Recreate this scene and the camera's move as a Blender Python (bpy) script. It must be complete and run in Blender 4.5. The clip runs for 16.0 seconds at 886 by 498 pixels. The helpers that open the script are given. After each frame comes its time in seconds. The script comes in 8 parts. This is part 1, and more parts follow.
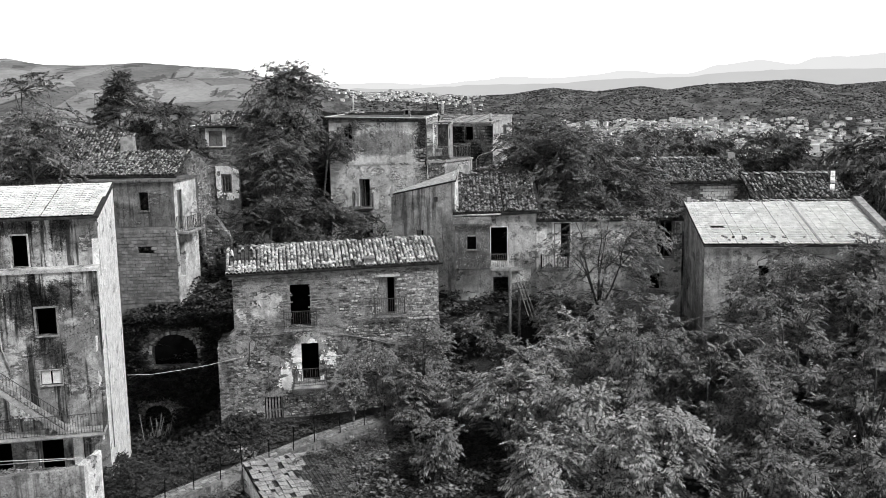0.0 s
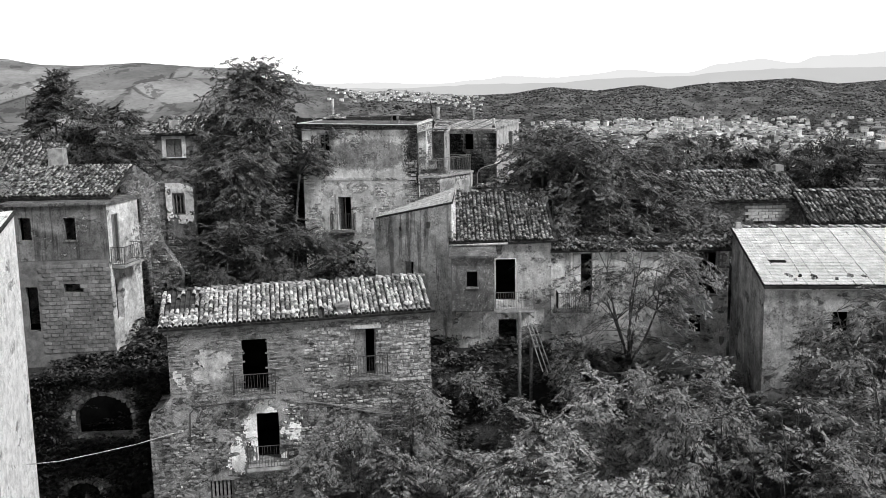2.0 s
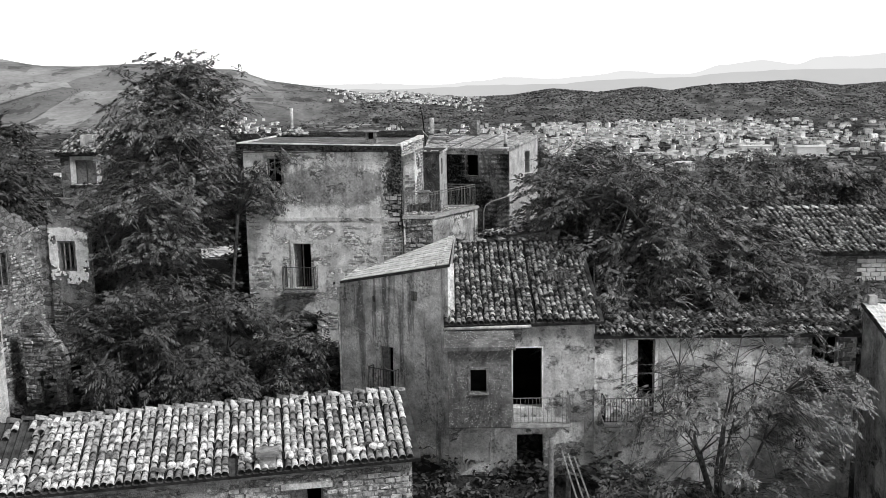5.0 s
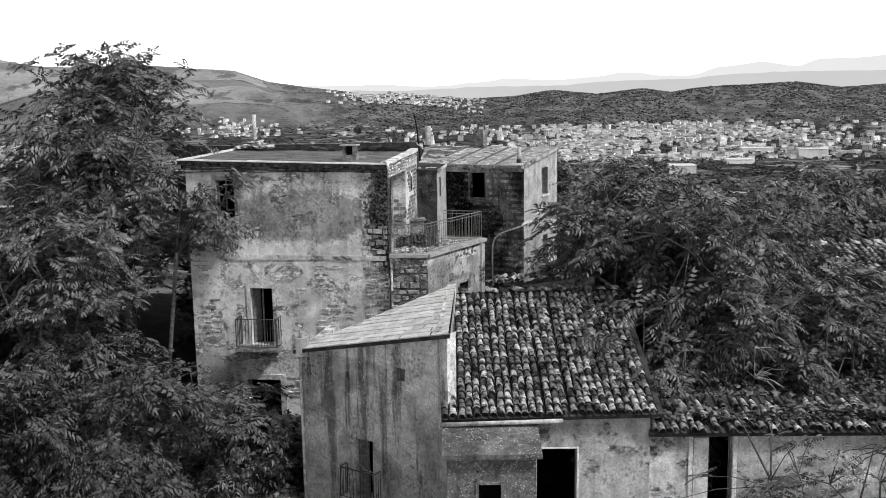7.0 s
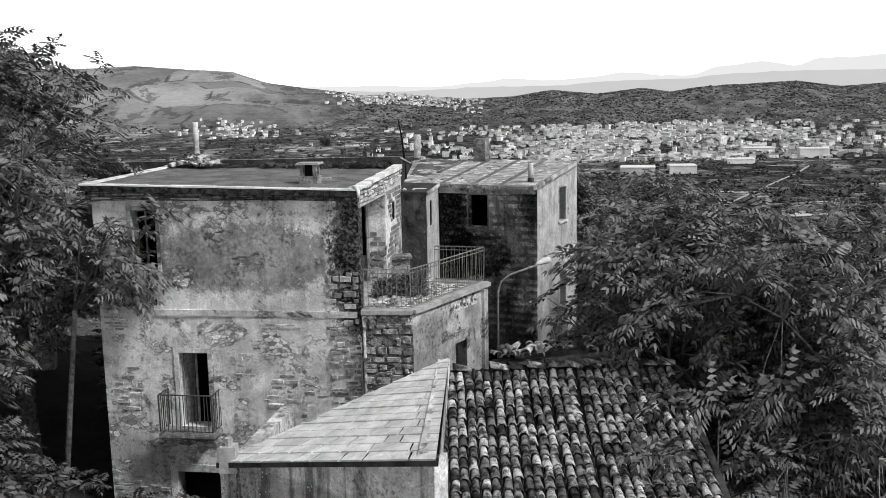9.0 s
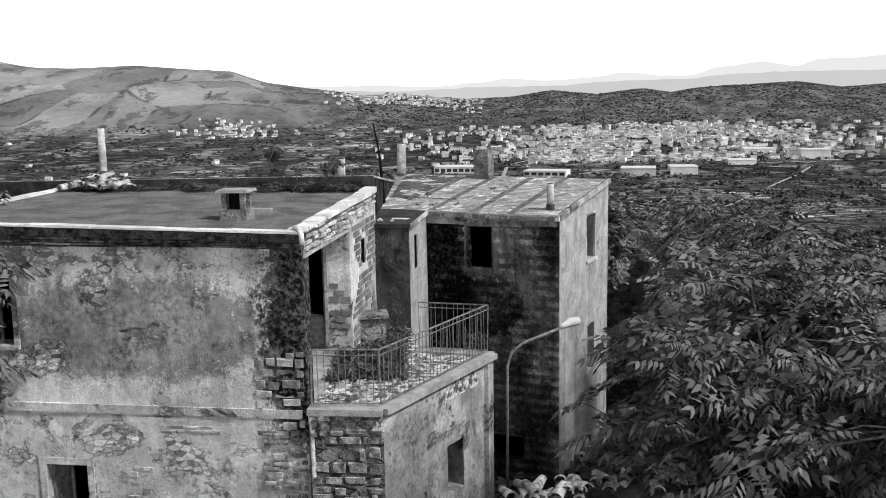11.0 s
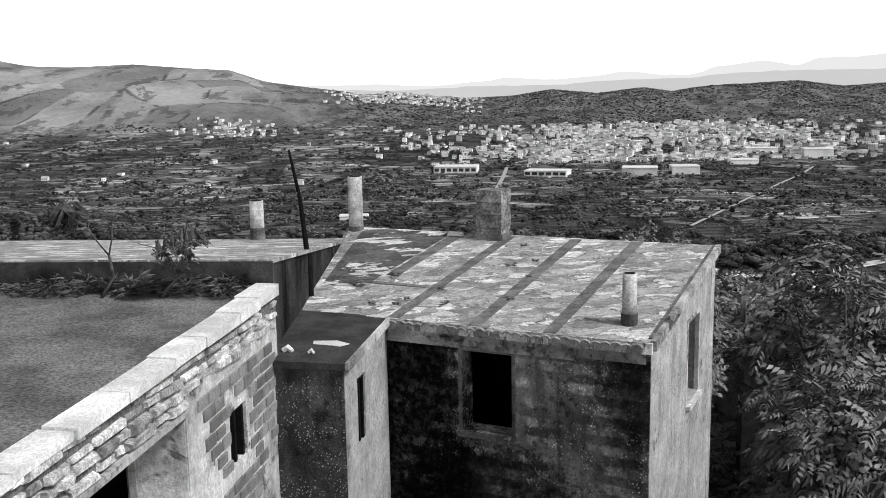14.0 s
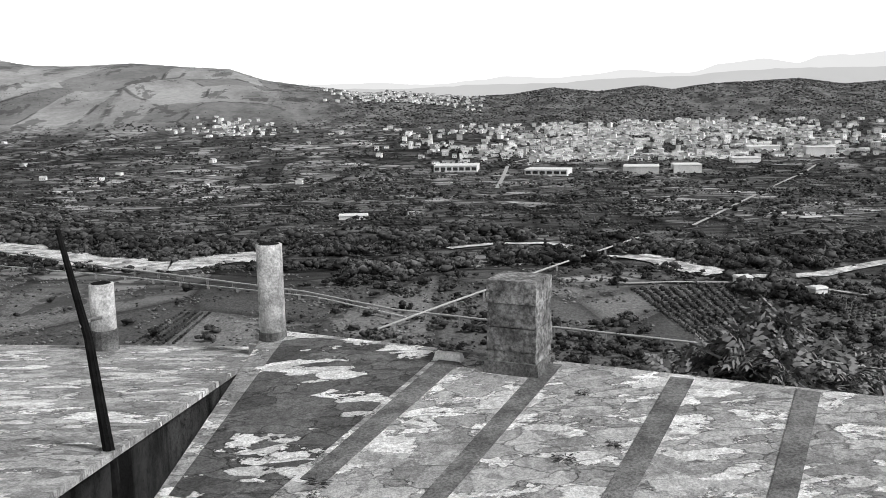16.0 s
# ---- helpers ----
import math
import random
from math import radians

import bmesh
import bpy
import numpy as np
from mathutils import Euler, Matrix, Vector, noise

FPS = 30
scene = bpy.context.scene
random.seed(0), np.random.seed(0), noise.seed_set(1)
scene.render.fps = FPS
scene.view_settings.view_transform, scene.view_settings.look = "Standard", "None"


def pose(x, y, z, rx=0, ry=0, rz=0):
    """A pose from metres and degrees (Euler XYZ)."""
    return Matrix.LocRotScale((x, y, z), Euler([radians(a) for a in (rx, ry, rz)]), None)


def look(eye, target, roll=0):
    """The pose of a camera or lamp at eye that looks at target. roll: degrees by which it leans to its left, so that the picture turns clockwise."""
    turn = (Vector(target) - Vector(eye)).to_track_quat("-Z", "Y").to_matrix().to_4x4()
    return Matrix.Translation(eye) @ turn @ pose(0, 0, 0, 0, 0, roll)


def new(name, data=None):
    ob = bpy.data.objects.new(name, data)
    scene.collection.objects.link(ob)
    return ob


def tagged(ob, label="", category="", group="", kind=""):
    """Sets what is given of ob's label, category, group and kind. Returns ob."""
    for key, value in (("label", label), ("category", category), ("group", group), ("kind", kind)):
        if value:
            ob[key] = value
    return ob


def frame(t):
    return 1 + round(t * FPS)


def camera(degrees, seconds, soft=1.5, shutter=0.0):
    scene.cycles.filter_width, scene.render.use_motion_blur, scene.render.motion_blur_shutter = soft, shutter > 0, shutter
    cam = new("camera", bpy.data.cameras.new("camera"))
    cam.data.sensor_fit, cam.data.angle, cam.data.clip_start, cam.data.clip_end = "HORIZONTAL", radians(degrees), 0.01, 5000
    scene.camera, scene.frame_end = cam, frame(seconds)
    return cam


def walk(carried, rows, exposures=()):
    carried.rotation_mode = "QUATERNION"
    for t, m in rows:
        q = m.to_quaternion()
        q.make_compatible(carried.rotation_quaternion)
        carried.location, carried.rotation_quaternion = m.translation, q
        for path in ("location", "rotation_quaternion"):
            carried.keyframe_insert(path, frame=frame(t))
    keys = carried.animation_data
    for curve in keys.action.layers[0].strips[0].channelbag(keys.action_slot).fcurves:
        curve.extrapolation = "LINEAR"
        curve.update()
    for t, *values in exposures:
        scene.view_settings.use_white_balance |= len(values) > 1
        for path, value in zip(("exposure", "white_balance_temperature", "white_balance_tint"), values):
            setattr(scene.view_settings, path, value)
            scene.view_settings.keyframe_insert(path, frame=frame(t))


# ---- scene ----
cam = camera(50.0, 16.0, soft=0.5)
PATH = [
    (0, (0.306, 0.717, 17.836), (0.294, 2.69, 17.51), -0.9),
    (0.5, (0.362, 3.235, 17.858), (0.349, 5.208, 17.532), -0.9),
    (1, (0.433, 6.155, 17.903), (0.42, 8.128, 17.576), -1.0),
    (1.5, (0.506, 8.75, 17.914), (0.493, 10.723, 17.587), -1.0),
    (2, (0.579, 11.736, 17.958), (0.567, 13.709, 17.631), -1.0),
    (2.5, (0.655, 14.339, 17.964), (0.643, 16.312, 17.639), -1.0),
    (3, (0.728, 17.285, 18.029), (0.716, 19.258, 17.704), -1.0),
    (3.5, (0.77, 19.831, 18.08), (0.757, 21.805, 17.755), -1.0),
    (4, (0.801, 22.642, 18.145), (0.788, 24.615, 17.82), -1.0),
    (6.5, (0.813, 34.583, 18.304), (0.801, 36.557, 17.98), -0.9),
    (7, (0.826, 36.976, 18.303), (0.814, 38.95, 17.981), -0.9),
    (7.5, (0.841, 38.966, 18.326), (0.831, 40.939, 18.003), -0.9),
    (8, (0.882, 41.183, 18.331), (0.871, 43.157, 18.009), -1.0),
    (8.5, (0.96, 42.991, 18.328), (0.948, 44.965, 18.007), -1.1),
    (9, (1.047, 45.132, 18.325), (1.036, 47.106, 18.004), -1.1),
    (11.5, (1.317, 54.938, 18.248), (1.307, 56.912, 17.927), -1.0),
    (12, (1.37, 56.942, 18.243), (1.36, 58.916, 17.921), -1.0),
    (12.5, (1.422, 58.642, 18.247), (1.411, 60.616, 17.926), -1.0),
    (13, (1.471, 60.567, 18.262), (1.461, 62.541, 17.94), -0.9),
    (13.5, (1.52, 62.279, 18.276), (1.51, 64.253, 17.953), -0.9),
    (14, (1.565, 64.185, 18.275), (1.555, 66.159, 17.952), -1.0),
    (14.5, (1.61, 65.911, 18.287), (1.599, 67.884, 17.962), -0.9),
    (15, (1.642, 67.816, 18.311), (1.631, 69.789, 17.986), -1.0),
    (15.5, (1.671, 69.621, 18.298), (1.66, 71.594, 17.972), -1.0),
    (16, (1.712, 71.555, 18.303), (1.701, 73.528, 17.977), -1.1),
]
walk(cam, [(t, look(eye, target, roll)) for t, eye, target, roll in PATH])

# ---- light: a bright overcast sky with a soft sun from the east ----
world = bpy.data.worlds.new("overcast")
scene.world = world
world.use_nodes = True
wn, wl = world.node_tree.nodes, world.node_tree.links
sky = wn.new("ShaderNodeTexSky")
sky.sky_type = "NISHITA"
sky.sun_disc = False
SUN_EL, SUN_AZ = radians(48), radians(119)
sky.sun_elevation, sky.sun_rotation = SUN_EL, SUN_AZ
sky.dust_density, sky.air_density = 0.6, 1.0
sky_grey = wn.new("ShaderNodeRGBToBW")
wl.new(sky.outputs[0], sky_grey.inputs[0])
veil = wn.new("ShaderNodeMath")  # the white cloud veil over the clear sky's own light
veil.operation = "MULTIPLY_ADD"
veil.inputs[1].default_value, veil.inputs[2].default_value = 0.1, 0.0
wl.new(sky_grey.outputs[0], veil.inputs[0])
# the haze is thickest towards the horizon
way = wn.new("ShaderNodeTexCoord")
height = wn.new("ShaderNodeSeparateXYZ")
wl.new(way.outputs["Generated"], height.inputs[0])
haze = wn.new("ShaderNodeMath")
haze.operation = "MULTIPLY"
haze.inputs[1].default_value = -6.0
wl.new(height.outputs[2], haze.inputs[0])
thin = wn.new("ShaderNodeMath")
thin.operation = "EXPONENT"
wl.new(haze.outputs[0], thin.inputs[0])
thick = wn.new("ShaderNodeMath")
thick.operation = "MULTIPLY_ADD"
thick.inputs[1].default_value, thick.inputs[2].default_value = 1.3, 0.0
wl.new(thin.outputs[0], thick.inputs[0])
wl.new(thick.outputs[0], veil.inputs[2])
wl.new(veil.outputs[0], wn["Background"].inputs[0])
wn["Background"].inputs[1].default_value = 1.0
sun_data = bpy.data.lights.new("sun", "SUN")
sun_data.energy, sun_data.angle = 3.7, radians(12)
sun = new("sun", sun_data)
sun_way = Vector((math.sin(SUN_AZ) * math.cos(SUN_EL), math.cos(SUN_AZ) * math.cos(SUN_EL), math.sin(SUN_EL)))
sun.matrix_world = look(sun_way * 200, (0, 0, 0))
scene.view_settings.exposure = 0.0

# ---- materials ----
class Nodes:
    """A short way to write node trees."""

    def __init__(self, name, rough=0.9):
        self.m = bpy.data.materials.new(name)
        self.m.use_nodes = True
        self.t = self.m.node_tree
        self.bsdf = self.t.nodes["Principled BSDF"]
        self.bsdf.inputs["Roughness"].default_value = rough
        self.bsdf.inputs["Specular IOR Level"].default_value = 0.06
        self.pos = self.t.nodes.new("ShaderNodeNewGeometry").outputs["Position"]

    def put(self, socket, v):
        if hasattr(v, "links"):
            self.t.links.new(v, socket)
        else:
            socket.default_value = v

    def mapped(self, scale, rot=0.0):
        n = self.t.nodes.new("ShaderNodeMapping")
        self.t.links.new(self.pos, n.inputs[0])
        n.inputs["Scale"].default_value = scale
        n.inputs["Rotation"].default_value = (0, 0, radians(rot))
        return n.outputs[0]

    def noise(self, scale, detail=6.0, rough=0.6, vec=None, warp=0.0):
        n = self.t.nodes.new("ShaderNodeTexNoise")
        self.t.links.new(vec or self.pos, n.inputs["Vector"])
        n.inputs["Scale"].default_value, n.inputs["Detail"].default_value = scale, detail
        n.inputs["Roughness"].default_value, n.inputs["Distortion"].default_value = rough, warp
        return n.outputs["Fac"]

    def voronoi(self, scale, feature="F1", vec=None, out="Distance", jitter=1.0):
        n = self.t.nodes.new("ShaderNodeTexVoronoi")
        n.feature = feature
        self.t.links.new(vec or self.pos, n.inputs["Vector"])
        n.inputs["Scale"].default_value = scale
        n.inputs["Randomness"].default_value = jitter
        return n.outputs[out]

    def math(self, op, a, b=0.0, c=0.0):
        n = self.t.nodes.new("ShaderNodeMath")
        n.operation = op
        for s, v in zip(n.inputs, (a, b, c)):
            self.put(s, v)
        return n.outputs[0]

    def step(self, v, lo, hi):
        n = self.t.nodes.new("ShaderNodeMapRange")
        n.interpolation_type = "SMOOTHSTEP"
        for s, x in zip(n.inputs[:3], (v, lo, hi)):
            self.put(s, x)
        return n.outputs[0]

    def mix(self, f, a, b):
        n = self.t.nodes.new("ShaderNodeMix")
        for s, v in zip((n.inputs[0], n.inputs[2], n.inputs[3]), (f, a, b)):
            self.put(s, v)
        return n.outputs[0]

    def rand(self):
        o = self.t.nodes.new("ShaderNodeObjectInfo").outputs["Random"]
        g = self.t.nodes.new("ShaderNodeNewGeometry").outputs["Random Per Island"]
        return self.math("FRACT", self.math("ADD", o, g))

    def done(self, value, height=None, strength=0.5, distance=0.03):
        n = self.t.nodes.new("ShaderNodeCombineColor")
        for s in n.inputs[:3]:
            self.put(s, value)
        self.t.links.new(n.outputs[0], self.bsdf.inputs["Base Color"])
        if height is not None:
            b = self.t.nodes.new("ShaderNodeBump")
            b.inputs["Strength"].default_value, b.inputs["Distance"].default_value = strength, distance
            self.put(b.inputs["Height"], height)
            self.t.links.new(b.outputs[0], self.bsdf.inputs["Normal"])
        return self.m


def plaster(name, light, dark, grime=0.5, streak=0.6, speck=0.0, seed=0.0, peel=0.45, under=0.3, stains=(), courses=0.0, soft=0.0, pebble=19.0):
    """Old render: pale and grey patches, flaked plates with dark rims, mould, rain streaks, grain. stains: (x, y, z, wide, high, depth) of one great stain each."""
    n = Nodes(name)
    vec = n.t.nodes.new("ShaderNodeVectorMath")
    n.t.links.new(n.pos, vec.inputs[0])
    vec.inputs[1].default_value = (seed * 7.3, seed * 3.1, seed * 5.7)
    n.pos = vec.outputs[0]
    big = n.step(n.noise(0.5, 6, 0.66, None, 0.5), 0.4, 0.6)
    mid = n.noise(2.6, 9, 0.72)
    fine = n.noise(22.0, 6, 0.8)
    pit = n.noise(11.0, 7, 0.75)
    v = n.mix(n.math("MULTIPLY", big, grime), light, dark)
    v = n.math("MULTIPLY", v, n.math("ADD", 0.1 + 0.4 * soft, n.math("MULTIPLY", mid, 1.8 - 0.8 * soft)))
    if peel:
        field = n.noise(0.75, 9, 0.68, n.mapped((1, 1, 1.35)), 0.35)
        lo = 0.68 - 0.3 * peel
        gone = n.step(field, lo, lo + 0.012)
        cell = n.voronoi(5.0, "F1", n.mapped((1, 1, 1.9)), "Color")
        sep = n.t.nodes.new("ShaderNodeSeparateColor")
        n.t.links.new(cell, sep.inputs[0])
        joint = n.step(n.voronoi(5.0, "DISTANCE_TO_EDGE", n.mapped((1, 1, 1.9))), 0.0, 0.09)
        core = n.math("MULTIPLY", n.math("MULTIPLY_ADD", sep.outputs[0], 1.3, 0.35), n.math("MULTIPLY_ADD", joint, 0.6, 0.4))
        core = n.math("MULTIPLY", core, n.math("MULTIPLY_ADD", pit, under * 1.3, under * 0.35))
        rim = n.math("MULTIPLY", n.step(field, lo - 0.03, lo), n.math("SUBTRACT", 1.0, n.step(field, lo + 0.004, lo + 0.02)))
        v = n.mix(gone, v, core)
        v = n.math("MULTIPLY", v, n.math("SUBTRACT", 1.0, n.math("MULTIPLY", rim, 0.45)))
        relief = n.math("SUBTRACT", 1.0, gone)
    mould = n.math("MULTIPLY", n.step(pit, 0.5, 0.6), n.step(n.noise(0.9, 6, 0.65), 0.44, 0.6))
    v = n.math("MULTIPLY", v, n.math("SUBTRACT", 1.0, n.math("MULTIPLY", mould, 0.75 * grime)))
    rain = n.step(n.noise(1.9, 6, 0.65, n.mapped((1.5, 1.5, 0.11))), 0.5, 0.62)
    v = n.math("MULTIPLY", v, n.math("SUBTRACT", 1.0, n.math("MULTIPLY", rain, min(0.9, 0.85 * streak))))
    if speck:
        dots = n.step(n.voronoi(pebble), 0.32, 0.2)
        v = n.mix(n.math("MULTIPLY", n.math("MULTIPLY", dots, n.step(mid, 0.42, 0.56)), speck), v, 0.6)
    for cx, cy, cz, wide, high, deep in stains:
        d = n.t.nodes.new("ShaderNodeVectorMath")
        d.operation = "SUBTRACT"
        g = n.t.nodes.new("ShaderNodeNewGeometry").outputs["Position"]
        n.t.links.new(g, d.inputs[0])
        d.inputs[1].default_value = (cx, cy, cz)
        k = n.t.nodes.new("ShaderNodeVectorMath")
        k.operation = "MULTIPLY"
        n.t.links.new(d.outputs[0], k.inputs[0])
        k.inputs[1].default_value = (1 / wide, 1 / wide, 1 / high)
        ln = n.t.nodes.new("ShaderNodeVectorMath")
        ln.operation = "LENGTH"
        n.t.links.new(k.outputs[0], ln.inputs[0])
        edge = n.math("ADD", ln.outputs["Value"], n.math("MULTIPLY_ADD", pit, 1.6, n.math("MULTIPLY_ADD", mid, 1.4, -1.5)))
        v = n.math("MULTIPLY", v, n.math("SUBTRACT", 1.0, n.math("MULTIPLY", n.step(edge, 1.12, 0.82), n.math("MULTIPLY", deep, n.math("MULTIPLY_ADD", n.step(pit, 0.36, 0.56), 0.3, 0.7)))))
    v = n.math("MULTIPLY", v, n.math("MULTIPLY_ADD", n.step(fine, 0.32, 0.68), 0.6 - 0.3 * soft, 0.7 + 0.15 * soft))
    if courses:
        xyz = n.t.nodes.new("ShaderNodeSeparateXYZ")
        n.t.links.new(n.pos, xyz.inputs[0])
        wave = n.math("FRACT", n.math("DIVIDE", n.math("ADD", xyz.outputs[2], n.math("MULTIPLY", mid, 0.05)), 0.24))
        row = n.math("MULTIPLY", n.step(wave, 0.25, 0.4), n.math("SUBTRACT", 1.0, n.step(wave, 0.75, 0.9)))
        row = n.math("MULTIPLY", row, n.step(n.noise(2.2, 6, 0.65, n.mapped((1, 1, 0.5))), 0.42, 0.62))
        v = n.math("MULTIPLY", v, n.math("MULTIPLY_ADD", row, courses, 0.75))
    crack = n.step(n.math("ABSOLUTE", n.math("SUBTRACT", n.noise(0.8, 7, 0.62), 0.5)), 0.0, 0.006)
    v = n.math("MULTIPLY", v, n.math("ADD", 0.55, n.math("MULTIPLY", crack, 0.45)))
    h = n.math("ADD", n.math("MULTIPLY", mid, 0.6), n.math("MULTIPLY", fine, 0.5))
    if peel:
        h = n.math("ADD", h, n.math("MULTIPLY", relief, 0.7))
    return n.done(v, h, 0.9, 0.05)


def rubble(name, light, dark, size=4.5, flat=1.9, cover=0.45, cover_value=0.3):
    """Field-stone walling with the remains of render on it."""
    n = Nodes(name)
    vec = n.mapped((1, 1, flat))
    cell = n.voronoi(size, "F1", vec, "Color")
    sep = n.t.nodes.new("ShaderNodeSeparateColor")
    n.t.links.new(cell, sep.inputs[0])
    edge = n.voronoi(size, "DISTANCE_TO_EDGE", vec)
    joint = n.step(edge, 0.02, 0.1)
    mid, fine = n.noise(2.2, 7, 0.68), n.noise(30.0, 4, 0.7)
    v = n.mix(sep.outputs[0], dark, light)
    v = n.math("MULTIPLY", v, n.math("ADD", 0.62, n.math("MULTIPLY", joint, 0.38)))
    left = n.math("MULTIPLY", n.step(n.noise(0.8, 7, 0.66, None, 0.8), 0.62 - cover * 0.35, 0.7 - cover * 0.3), 1.0)
    v = n.mix(left, v, cover_value)
    v = n.math("MULTIPLY", v, n.math("ADD", 0.3, n.math("MULTIPLY", mid, 1.35)))
    v = n.math("MULTIPLY", v, n.math("MULTIPLY_ADD", n.step(fine, 0.32, 0.68), 1.1, 0.45))
    rain = n.step(n.noise(1.3, 5, 0.6, n.mapped((1.2, 1.2, 0.12))), 0.54, 0.76)
    v = n.math("MULTIPLY", v, n.math("SUBTRACT", 1.0, n.math("MULTIPLY", rain, 0.55)))
    h = n.math("ADD", n.math("MULTIPLY", n.mix(left, joint, 0.9), 0.8), n.math("MULTIPLY", fine, 0.35))
    return n.done(v, h, 0.9, 0.06)


def grainy(name, light, dark, scale=3.0, vary=0.0, rough=0.9, relief=0.5, fine_scale=45.0, lo=0.35, hi=0.65, grain=0.4):
    """A surface of two tones with grain; vary: how much piece differs from piece."""
    n = Nodes(name, rough)
    mid, fine = n.noise(scale, 8, 0.66), n.noise(fine_scale, 4, 0.7)
    v = n.mix(n.step(mid, lo, hi), dark, light)
    if vary:
        v = n.math("MULTIPLY", v, n.math("ADD", 1.0 - vary, n.math("MULTIPLY", n.rand(), 2.0 * vary)))
    v = n.math("MULTIPLY", v, n.math("MULTIPLY_ADD", n.step(fine, 0.32, 0.68), grain, 1.0 - grain * 0.5))
    return n.done(v, n.math("ADD", mid, n.math("MULTIPLY", fine, 0.5)), relief, 0.03)


def foliage(name, light, dark):
    """Leaves: each one a little lighter or darker than the next, a few much darker."""
    n = Nodes(name, 0.5)
    lot = n.rand()
    v = n.math("MULTIPLY", light, n.math("MULTIPLY_ADD", lot, 0.75, 0.55))
    v = n.mix(n.step(n.math("FRACT", n.math("MULTIPLY", lot, 7.0)), 0.8, 0.84), v, dark)
    v = n.math("MULTIPLY", v, n.math("ADD", 0.5, n.noise(0.9, 4, 0.6)))
    m = n.done(v)
    n.bsdf.inputs["Specular IOR Level"].default_value = 0.22
    tr = n.t.nodes.new("ShaderNodeBsdfTranslucent")
    tr.inputs[0].default_value = (light * 0.6,) * 3 + (1,)
    mixer = n.t.nodes.new("ShaderNodeMixShader")
    mixer.inputs[0].default_value = 0.05
    n.t.links.new(n.bsdf.outputs[0], mixer.inputs[1])
    n.t.links.new(tr.outputs[0], mixer.inputs[2])
    n.t.links.new(mixer.outputs[0], n.t.nodes["Material Output"].inputs[0])
    return m


def membrane_mat(name, bare, pale, bright, cover=0.5, white=0.58, spot=2.1):
    """Bitumen felt whose pale coating has cracked into plates and flaked off."""
    n = Nodes(name, 0.85)
    warp, fine, pit = n.noise(3.0, 5, 0.6), n.noise(55.0, 4, 0.75), n.noise(14.0, 7, 0.75)
    bend = n.t.nodes.new("ShaderNodeVectorMath")
    bend.operation = "MULTIPLY_ADD"
    base = n.mapped((0.85, 1.9, 0.3), 25.5)
    shake = n.t.nodes.new("ShaderNodeTexNoise")
    n.t.links.new(base, shake.inputs["Vector"])
    shake.inputs["Scale"].default_value, shake.inputs["Detail"].default_value = 2.6, 6.0
    n.t.links.new(shake.outputs["Color"], bend.inputs[0])
    bend.inputs[1].default_value = (0.55, 0.55, 0.55)
    n.t.links.new(base, bend.inputs[2])
    vec = bend.outputs[0]
    sep = n.t.nodes.new("ShaderNodeSeparateColor")
    n.t.links.new(n.voronoi(3.4, "F1", vec, "Color"), sep.inputs[0])
    crack = n.step(n.voronoi(3.4, "DISTANCE_TO_EDGE", vec), 0.006, 0.03)
    crack = n.math("MAXIMUM", crack, n.step(n.noise(1.1, 4, 0.6), 0.5, 0.62))
    lot = n.math("MULTIPLY_ADD", sep.outputs[0], 0.22, -0.11)
    coat = n.step(n.math("ADD", n.noise(1.6, 7, 0.66), lot), cover, cover + 0.015)
    field = n.math("ADD", n.noise(spot, 8, 0.68, n.mapped((0.9, 1.5, 0.4), 25.5)), n.math("MULTIPLY_ADD", sep.outputs[1], 0.26, -0.13))
    gloss = n.step(field, white, white + 0.012)
    rim = n.math("MULTIPLY", n.step(field, white - 0.02, white), n.math("SUBTRACT", 1.0, n.step(field, white + 0.003, white + 0.015)))
    v = n.mix(gloss, n.mix(coat, bare, pale), bright)
    v = n.math("MULTIPLY", v, n.math("MULTIPLY_ADD", sep.outputs[2], 0.35, 0.82))
    v = n.math("MULTIPLY", v, n.math("SUBTRACT", 1.0, n.math("MULTIPLY", rim, 0.5)))
    v = n.math("MULTIPLY", v, n.math("MULTIPLY_ADD", crack, 0.3, 0.7))
    v = n.math("MULTIPLY", v, n.math("MULTIPLY_ADD", n.step(fine, 0.32, 0.68), 0.6, 0.7))
    v = n.math("MULTIPLY", v, n.math("MULTIPLY_ADD", n.step(pit, 0.35, 0.62), 0.45, 0.72))
    v = n.math("MULTIPLY", v, n.math("ADD", 0.7, n.math("MULTIPLY", warp, 0.6)))
    return n.done(v, n.math("ADD", n.math("ADD", crack, gloss), n.math("MULTIPLY", fine, 0.5)), 0.9, 0.02)


